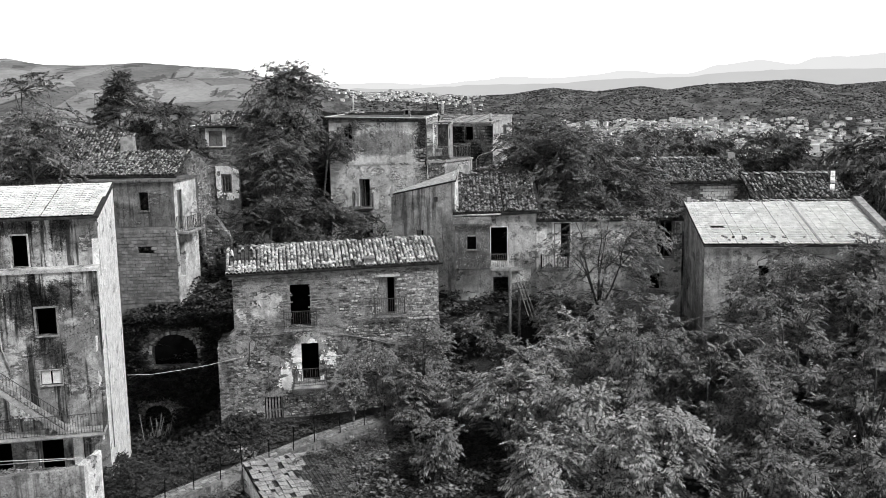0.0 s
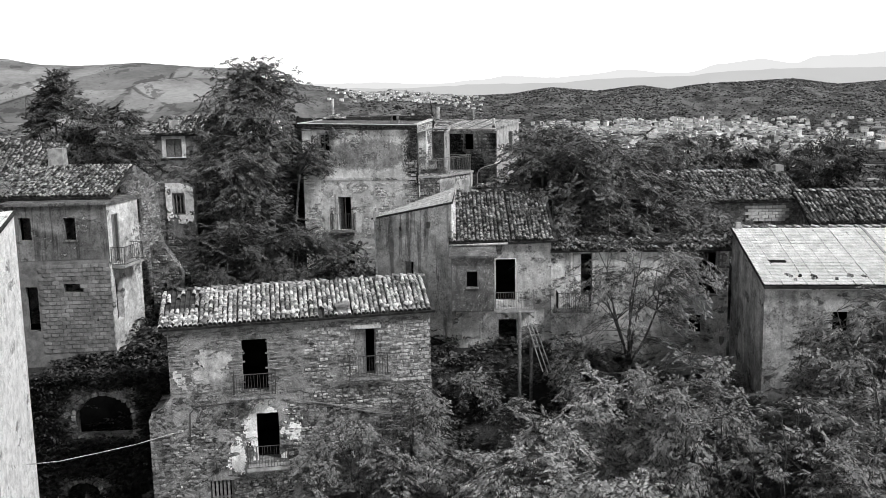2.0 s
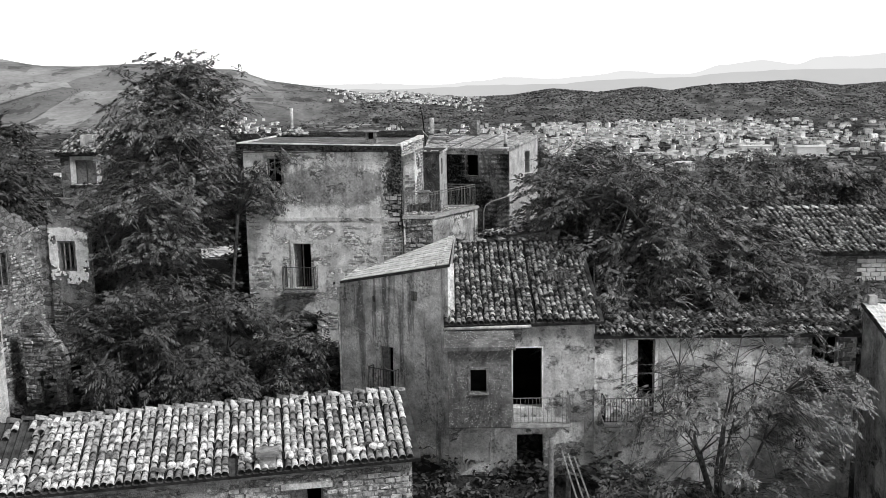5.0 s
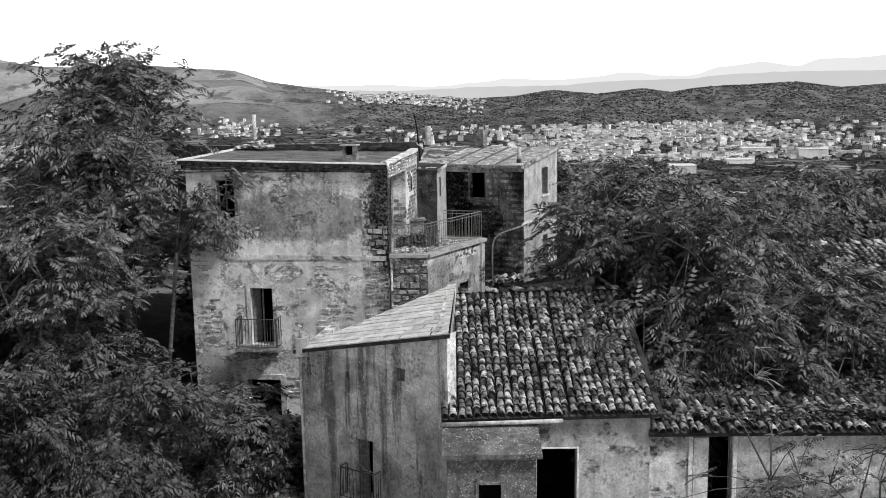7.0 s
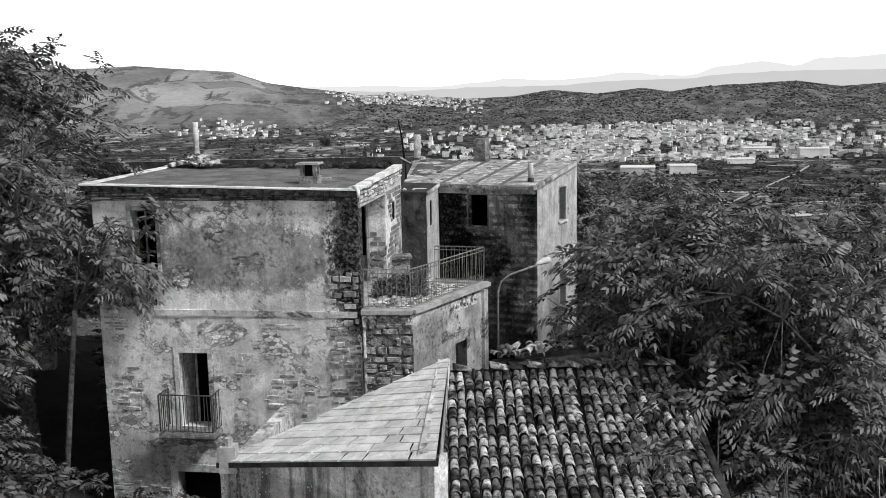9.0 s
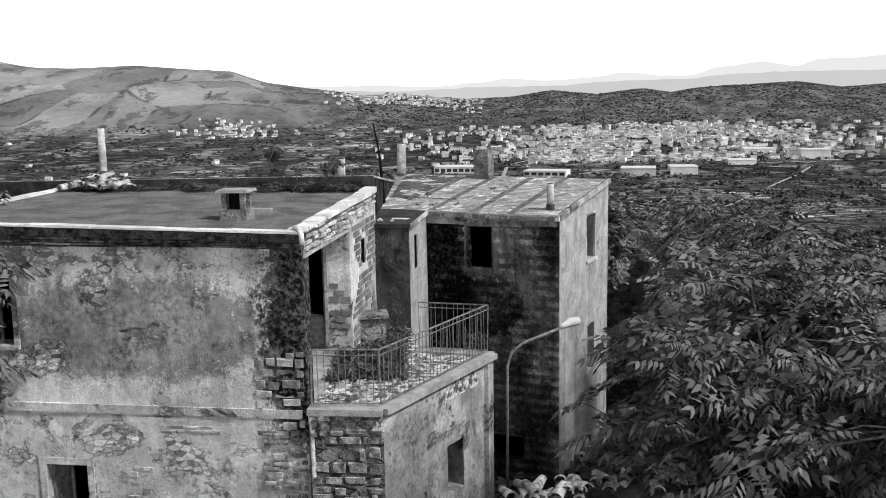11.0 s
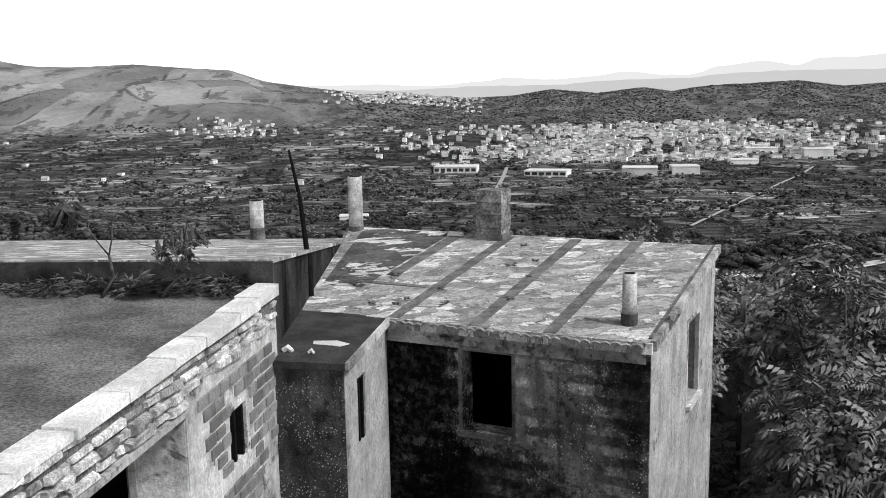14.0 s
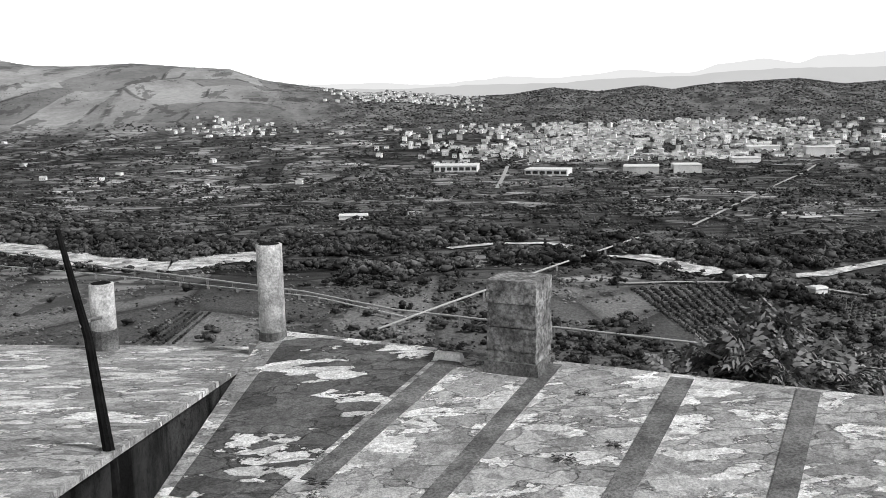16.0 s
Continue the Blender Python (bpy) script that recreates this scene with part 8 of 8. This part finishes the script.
def clumps(name, label, spots, level, material="woods", flat=0.75, rough=0.34, stretch=1.5):
    """Crowns of far trees, each an uneven lump; the nearer ones with loose leaf sprays round it. spots: rows of x, y, z, radius."""
    spots = np.asarray(spots, float)
    n, k = len(spots), (0, 4, 10, 20)[level]
    lv, lf = LUMP if level else EIGHT
    size = spots[:, None, 3:4]
    wide = np.ones((n, 1, 3)) * np.array((1, 1, flat))
    wide[:, 0, 0] = NR.uniform(1.0, stretch, n)
    turn_by = NR.uniform(0, 6.283, (n, 1))
    c, q = np.cos(turn_by), np.sin(turn_by)
    core = np.stack((lv[:, 0] * c - lv[:, 1] * q, lv[:, 0] * q + lv[:, 1] * c, lv[:, 2] + 0 * c), -1)
    core = core * NR.uniform(1.0 - rough, 1.0 + rough, (n, len(lv), 1)) * 0.85 * size * wide
    core = (core + spots[:, None, :3] + np.array((0, 0, 0.4)) * size).reshape(-1, 3)
    faces = (lf[None] + (np.arange(n) * len(lv))[:, None, None]).reshape(-1, 3)
    if k:
        d = NR.normal(size=(n, k, 3))
        d /= np.linalg.norm(d, axis=2, keepdims=True)
        d[..., 2] = np.abs(d[..., 2]) * 1.15 - 0.35
        mid = d * NR.uniform(0.75, 1.05, (n, k, 1)) * size * wide
        out = d / np.linalg.norm(d, axis=2, keepdims=True) + NR.normal(size=(n, k, 3)) * rough
        a = np.cross(out, NR.normal(size=(n, k, 3)))
        a /= np.linalg.norm(a, axis=2, keepdims=True) + 1e-6
        b = np.cross(out, a)
        b /= np.linalg.norm(b, axis=2, keepdims=True) + 1e-6
        leaf_r = size * NR.uniform(0.22, 0.42, (n, k, 1))
        v = np.stack((mid + a * leaf_r, mid + b * leaf_r * 1.1 - a * leaf_r * 0.5, mid - b * leaf_r - a * leaf_r * 0.4), 2)
        v = (v + spots[:, None, None, :3] + np.array((0, 0, 0.45)) * size[:, :, None]).reshape(-1, 3)
        faces = np.concatenate((faces, np.arange(len(v)).reshape(-1, 3) + len(core)))
        core = np.concatenate((core, v))
    me = bpy.data.meshes.new(name)
    me.vertices.add(len(core))
    me.vertices.foreach_set("co", core.ravel())
    me.loops.add(faces.size)
    me.loops.foreach_set("vertex_index", faces.ravel())
    me.polygons.add(len(faces))
    me.polygons.foreach_set("loop_start", np.arange(0, faces.size, 3))
    me.update(calc_edges=True)
    me.shade_smooth()
    me.materials.append(MAT[material])
    return tagged(put(name, me), label, "trees", kind="stuff")


RIVER = ((-520, 850), (-321, 790), (-275, 745), (-224, 718), (-188, 702), (-150, 735), (-113, 722), (-60, 705), (0, 742), (38, 765), (85, 755), (105, 712), (145, 690), (158, 655), (196, 630), (230, 636), (290, 675), (420, 700), (600, 690))


def river_y(x):
    return table(RIVER, x)


rng = random.Random(99)
near, mid, far = [], [], []


def spot(x, y, r, out):
    out.append((x, y, ground_z(x, y), r))


def grove(x, y, size, out):
    """A crown as several uneven lumps, or a low bush as one."""
    k = max(1, int(size * 1.4))
    for _ in range(k):
        a, d = rng.uniform(0, 6.283), size * rng.uniform(0.0, 0.9)
        r = size * rng.uniform(0.4, 0.7) if k > 1 else size * 0.7
        px, py = x + 1.5 * d * math.cos(a), y + d * math.sin(a)
        out.append((px, py, ground_z(px, py) + rng.uniform(0.0, 0.8) * size, r))


while len(near) < 17000:
    y = rng.uniform(330, 1000)
    x = rng.uniform(-0.56, 0.56) * (y - 60)
    gap = y - river_y(x)
    dens = noise.noise(Vector((x * 0.012, y * 0.02, 3))) * 0.5 + 0.32
    if 18 < gap < 95 and (x > 90 or x < -120 or -110 < x < 60):
        dens = 0.95
    if -80 < gap < -14:
        dens = max(dens, 0.5)
        if -112 < x < 10 or 30 < x < 100 or 165 < x < 195:
            dens = 1.0
    if abs(gap) < 17 or (100 < x < 165 and 478 < y < 610) or (-290 < x < -70 and 500 < y < 680) or (55 < x < 102 and 528 < y < 600):
        dens = 0.03
    if rng.random() < dens:
        grove(x, y, rng.choice((0.6, 0.8, 1.0, 1.3, 1.8, 3.2)) * rng.uniform(0.8, 1.2) * (1.6 if dens > 0.9 else 1.0), near)
clumps("valley_trees", "dark trees and groves of the valley", [p for p in near if p[1] > 790], 1, rough=0.4, stretch=1.5)
clumps("valley_trees", "dark trees and groves nearest the hill", [p for p in near if p[1] <= 790], 3, rough=0.5, stretch=1.4)
bushes = []
while len(bushes) < 14000:
    y = rng.uniform(330, 1500)
    x = rng.uniform(-0.56, 0.56) * (y - 60)
    if abs(y - river_y(x)) > 20 and noise.noise(Vector((x * 0.02, y * 0.03, 13))) > -0.05 and not (100 < x < 165 and 478 < y < 610):
        spot(x, y, rng.uniform(0.5, 1.2), bushes)
clumps("valley_bushes", "pale bushes and reeds between the fields", bushes, 0, "scrub", 0.8, 0.35, 2.0)
# hedgerows and scattered trees further out
while len(mid) < 26000:
    y = rng.uniform(900, 2150)
    x = rng.uniform(-0.55, 0.55) * y
    band = abs(math.sin(y * 0.03 + 1.6 * noise.noise(Vector((x * 0.004, y * 0.004, 8)))))
    field = noise.noise(Vector((x * 0.007, y * 0.011, 5)))
    dens = 0.75 if field > 0.22 else (0.06 if field < -0.1 else 0.25)
    dens = max(dens, 0.8 * (band > 0.94))
    if 1470 < y < 2120 and abs(x / y * 1750 - 330) < 400:
        dens *= 0.6
    if rng.random() < dens:
        grove(x, y, rng.choice((0.9, 1.2, 1.6, 2.2, 3.4)) * rng.uniform(0.8, 1.2), mid)
clumps("valley_hedges", "hedges and far groves", mid, 0, "woods", 0.8, 0.35, 1.8)
pale = []
while len(far) < 13000:
    y = rng.uniform(2100, 2990)
    x = rng.uniform(-0.2, 0.52) * y if rng.random() < 0.75 else rng.uniform(-0.52, -0.1) * y
    q = x / y
    dens = min(0.95, max(0.0, 0.9 + 4.2 * q)) if q > -0.2 else 0.0
    dens = max(dens, 1.6 * max(0.0, noise.noise(Vector((x * 0.007, y * 0.004, 1))) - 0.08))
    dens *= 0.4 + 0.9 * (noise.noise(Vector((x * 0.004, y * 0.005, 7))) > -0.25)
    if rng.random() < dens:
        spot(x, y, rng.choice((1.2, 1.6, 2.2, 3.2)) if q > -0.1 else rng.choice((0.9, 1.3)), far if rng.random() < 0.6 else pale)
clumps("ridge_scrub", "paler scrub on the wooded ridge", pale, 0, "scrub", 0.8, 0.3, 2.2)
clumps("ridge_woods", "wooded ridge beyond the town", far, 0, "woods", 0.8, 0.3, 2.2)
# the slope below the village
near = []
while len(near) < 4500:
    y = rng.uniform(100, 340)
    x = rng.uniform(-0.75, 0.75) * (y - 40)
    if noise.noise(Vector((x * 0.03, y * 0.03, 6))) > -0.2:
        spot(x, y, rng.uniform(0.9, 2.4), near)
clumps("slope_scrub", "scrub on the slope under the village", near, 2, "woods", 0.85)
fringe = []
while len(fringe) < 3600:
    y = rng.uniform(300, 500)
    x = rng.uniform(-0.6, 0.65) * (y - 60)
    if noise.noise(Vector((x * 0.016, y * 0.016, 16))) > 0.02 or (x > 60 and 360 < y < 440) or y < 350:
        grove(x, y, rng.choice((0.7, 1.0, 1.6, 2.4)), fringe)
clumps("valley_fringe", "bushes and young trees at the foot of the hill", fringe, 3, "woods", 0.85, 0.4, 1.5)
# the olive orchard in rows
rows = []
for i in range(11):
    for j in range(24):
        t, w = (i + 0.5) / 11, (j + 0.5) / 24
        a = Vector((103, 600)).lerp(Vector((164, 610)), t)
        b = Vector((114, 483)).lerp(Vector((153, 480)), t)
        p = a.lerp(b, w)
        spot(p.x + rng.uniform(-0.4, 0.4), p.y + rng.uniform(-0.5, 0.5), rng.uniform(1.5, 2.0), rows)
for i in range(7):
    for j in range(14):
        p = Vector((186, 590)).lerp(Vector((212, 604)), i / 7).lerp(Vector((196, 520)).lerp(Vector((222, 525)), i / 7), j / 14)
        spot(p.x, p.y, rng.uniform(1.2, 1.7), rows)
for i in range(5):
    for j in range(18):
        p = Vector((-146, 503)).lerp(Vector((-122, 500)), i / 5).lerp(Vector((-139, 563)).lerp(Vector((-121, 562)), i / 5), j / 18)
        spot(p.x, p.y, rng.uniform(0.8, 1.1), rows)
clumps("orchard", "olive trees planted in rows", rows, 3, "woods", 0.9, 0.25, 1.05)


def ribbon(name, label, line, width, material, lift, category):
    s = Shape()
    pts = []
    for (xa, ya), (xb, yb) in zip(line, line[1:]):
        n = max(2, int(math.hypot(xb - xa, yb - ya) / 12))
        pts += [Vector((xa + (xb - xa) * i / n, ya + (yb - ya) * i / n)) for i in range(n)]
    pts.append(Vector(line[-1]))
    left = []
    for i, p in enumerate(pts):
        d = (pts[min(i + 1, len(pts) - 1)] - pts[max(i - 1, 0)]).normalized()
        n = Vector((-d.y, d.x)) * width * 0.5 * (1.0 + 0.5 * noise.noise(Vector((p.x * 0.02, p.y * 0.02, 9))) if width > 8 else 1.0)
        a, b = p + n, p - n
        left.append(((b.x, b.y, ground_z(b.x, b.y) + lift), (a.x, a.y, ground_z(a.x, a.y) + lift)))
    for (a, b), (c, d) in zip(left, left[1:]):
        s.quad(a, c, d, b)
    return tagged(part(name, s, material, None), label, category, kind="structure")


ribbon("water", "pale shallow river with wide gravel banks", ((-520, 850), (-321, 792), (-275, 749), (-224, 720), (-188, 706), (-150, 735), (-128, 738)), 44, "river", 0.9, "river")
ribbon("water", "thin pale arm of the river", ((2, 756), (13, 763), (38, 773), (72, 772), (87, 760), (101, 713), (128, 700)), 9, "river", 0.9, "river")
ribbon("water", "gravel bar of the river", ((124, 712), (145, 690), (158, 655), (166, 640)), 28, "river", 0.95, "river")
ribbon("water", "pale stretch of the river", ((170, 640), (196, 629), (225, 634), (282, 672), (420, 700), (600, 690)), 10, "river", 0.9, "river")
ribbon("road_track", "pale straight farm track", ((205, 850), (215, 868), (329, 1071), (421, 1230), (520, 1400)), 3.4, "track", 1.2, "track")
ribbon("road_valley", "pale road to the town", ((60, 1180), (92, 1461), (151, 1557), (260, 1700)), 5, "track", 1.4, "road")
ribbon("road_lane", "farm lane by the orchard", ((98, 612), (130, 616), (190, 612), (240, 560), (260, 480)), 3, "track", 1.2, "track")


def pipeline(label, line, height, r):
    t = thing("pipeline", label, "pipeline", turn(0, 0, 0))
    s = Shape()
    pts = [Vector((x, y, ground_z(x, y) + height)) for x, y in line]
    s.tube(pts, r, 8)
    part("pipe", s, "pipe", t, "", True)
    for a, b in zip(pts, pts[1:]):
        n = max(1, int((b - a).length / 22))
        for i in range(n):
            p = a.lerp(b, (i + 0.5) / n)
            q = Shape()
            q.box((p.x - 0.6, p.y - 0.6, p.z - height - 2), (p.x + 0.6, p.y + 0.6, p.z))
            part("pier", q, "concrete", t)


pipeline("long raised water pipe on low piers", ((-420, 815), (-330, 763), (-229, 693), (-80, 596), (-26, 548), (106, 472), (171, 427), (260, 365)), 3.4, 0.6)
pipeline("second raised water pipe beside it", ((-380, 740), (-302, 704), (-190, 651), (-72, 585), (-20, 535)), 2.6, 0.42)
pipeline("pale pipe bridge across the river", ((-32, 506), (-3, 552), (29, 599), (78, 672), (143, 769)), 4.0, 0.6)


def gable_block(s, x, y, w, d, h, deg, roof_h, base):
    """Walls and a pitched or flat top for one far building; returns the roof's corners."""
    m = turn(x, y, deg, base)
    s.box((-w / 2, -d / 2, -2), (w / 2, d / 2, h), m)
    return [m @ Vector(p) for p in ((-w / 2 - 0.4, -d / 2 - 0.4, h), (w / 2 + 0.4, -d / 2 - 0.4, h), (w / 2 + 0.4, d / 2 + 0.4, h), (-w / 2 - 0.4, d / 2 + 0.4, h), (-w / 2 - 0.4, 0, h + roof_h), (w / 2 + 0.4, 0, h + roof_h))]


def town(name, label, spots, low=3.0, high=7.0, foot=(6, 16)):
    walls, roofs, panes = Shape(), Shape(), Shape()
    for x, y in spots:
        w, d, h = foot[0] + (foot[1] - foot[0]) * rng.random() ** 1.6, rng.uniform(6, 10), rng.choice((low, low, low + 1.5, high * 0.75, high, high * 1.5 if rng.random() < 0.2 else low))
        deg, base = rng.choice((0, 0, 15, -20, 80, 65)), ground_z(x, y)
        c = gable_block(walls, x, y, w, d, h, deg, rng.choice((0.2, 1.6, 2.2)), base)
        roofs.quad(c[0], c[1], c[5], c[4])
        roofs.quad(c[2], c[3], c[4], c[5])
        roofs.quad(c[1], c[2], c[5])
        roofs.quad(c[3], c[0], c[4])
        m, n = turn(x, y, deg, base), max(2, int(w / 3))
        for i in range(n):
            for z in (1.0, 4.2, 7.2):
                if z + 1.6 < h and rng.random() < 0.6:
                    cx = -w / 2 + (i + 0.5) * w / n
                    panes.quad(*(m @ Vector((px, -d / 2 - 0.06, pz)) for px, pz in ((cx - 0.5, z), (cx + 0.5, z), (cx + 0.5, z + 1.5), (cx - 0.5, z + 1.5))))
    t = thing(name, label, "town", turn(0, 0, 0))
    part("house_mass", walls, "town_wall", t, "pale walls of many houses", kind="stuff")
    part("roof_mass", roofs, "town_roof", t, "grey tiled roofs", kind="stuff")
    part("window_mass", panes, "under", t, "dark windows", kind="stuff")
    return t


spots = []
while len(spots) < 1750:
    y = 1480 + 640 * rng.random() ** 1.1
    x = rng.gauss(330, 230) * y / 1750
    dens = 0.45 + 0.9 * noise.noise(Vector((x * 0.009, y * 0.009, 2)))
    dens *= min(1.0, max(0.12, (x / y * 1750 + 160) / 330))
    if -330 < x < 900 and rng.random() < dens and (x > -40 or y > 1650):
        spots.append((x, y))
town("valley_town", "pale town of blocks and tiled houses in the valley", spots)
green = []
for x, y in spots:
    for _ in range(3):
        grove(x + rng.uniform(-18, 18), y - rng.uniform(4, 14), rng.uniform(1.0, 3.0), green)
clumps("town_trees", "dark trees between the town's houses", green, 0, "woods", 0.9, 0.4, 1.5)
spots = []
while len(spots) < 470:
    q = rng.gauss(-0.045, 0.04)
    y = rng.uniform(2480, 2960) - 1500 * abs(q + 0.04)
    if -0.125 < q < 0.045:
        spots.append((q * (y - 71), y))
while len(spots) < 560:
    q, y = rng.gauss(-0.222, 0.026), rng.gauss(2100, 50)
    spots.append((q * (y - 71), y))
while len(spots) < 584:
    y = rng.uniform(1250, 2100)
    spots.append((rng.uniform(-0.45, 0.3) * y, y))
town("hill_town", "small old town on the far hill", spots, 2.6, 4.8, (5, 11))


def warehouse(label, x, y, w, d, h, deg, windows=0):
    t = thing("warehouse", label, "warehouse", turn(x, y, deg, ground_z(x, y)))
    s = Shape()
    s.box((-w / 2, -d / 2, -2), (w / 2, d / 2, h))
    part("wall", s, "town_wall", t)
    s = Shape()
    s.box((-w / 2 - 0.6, -d / 2 - 0.6, h), (w / 2 + 0.6, d / 2 + 0.6, h + 1.0), None, 0.8)
    part("roof", s, "lamp", t, "white sheet roof")
    for i in range(windows):
        s = Shape()
        cx = -w / 2 + (i + 0.5) * w / windows
        s.box((cx - w / windows * 0.36, -d / 2 - 0.15, h * 0.2), (cx + w / windows * 0.36, -d / 2, h * 0.75))
        part("window", s, "under", t)


warehouse("long white factory hall", 16, 1400, 60, 36, 8, -8, 7)
warehouse("grey hall with dark bays", 138, 1345, 58, 30, 7, -20, 6)
warehouse("pale hall among trees", 262, 1345, 46, 34, 9, -12, 0)
warehouse("pale hall among trees", 322, 1345, 36, 30, 10, -5, 0)
warehouse("white vaulted shed beside the town", 560, 1500, 42, 26, 13, -10, 0)
warehouse("low white greenhouse in the fields", -84, 930, 26, 12, 3.5, 4, 0)
warehouse("small white farmhouse by the orchard", 172, 612, 9, 7, 4.5, 8, 2)
warehouse("small pale farm shed", 205, 585, 8, 6, 3.0, 20, 0)
warehouse("pale hall at the town's edge", 430, 1440, 40, 26, 6, -8, 0)
warehouse("pale hall at the town's edge", 500, 1580, 50, 24, 7, -4, 0)
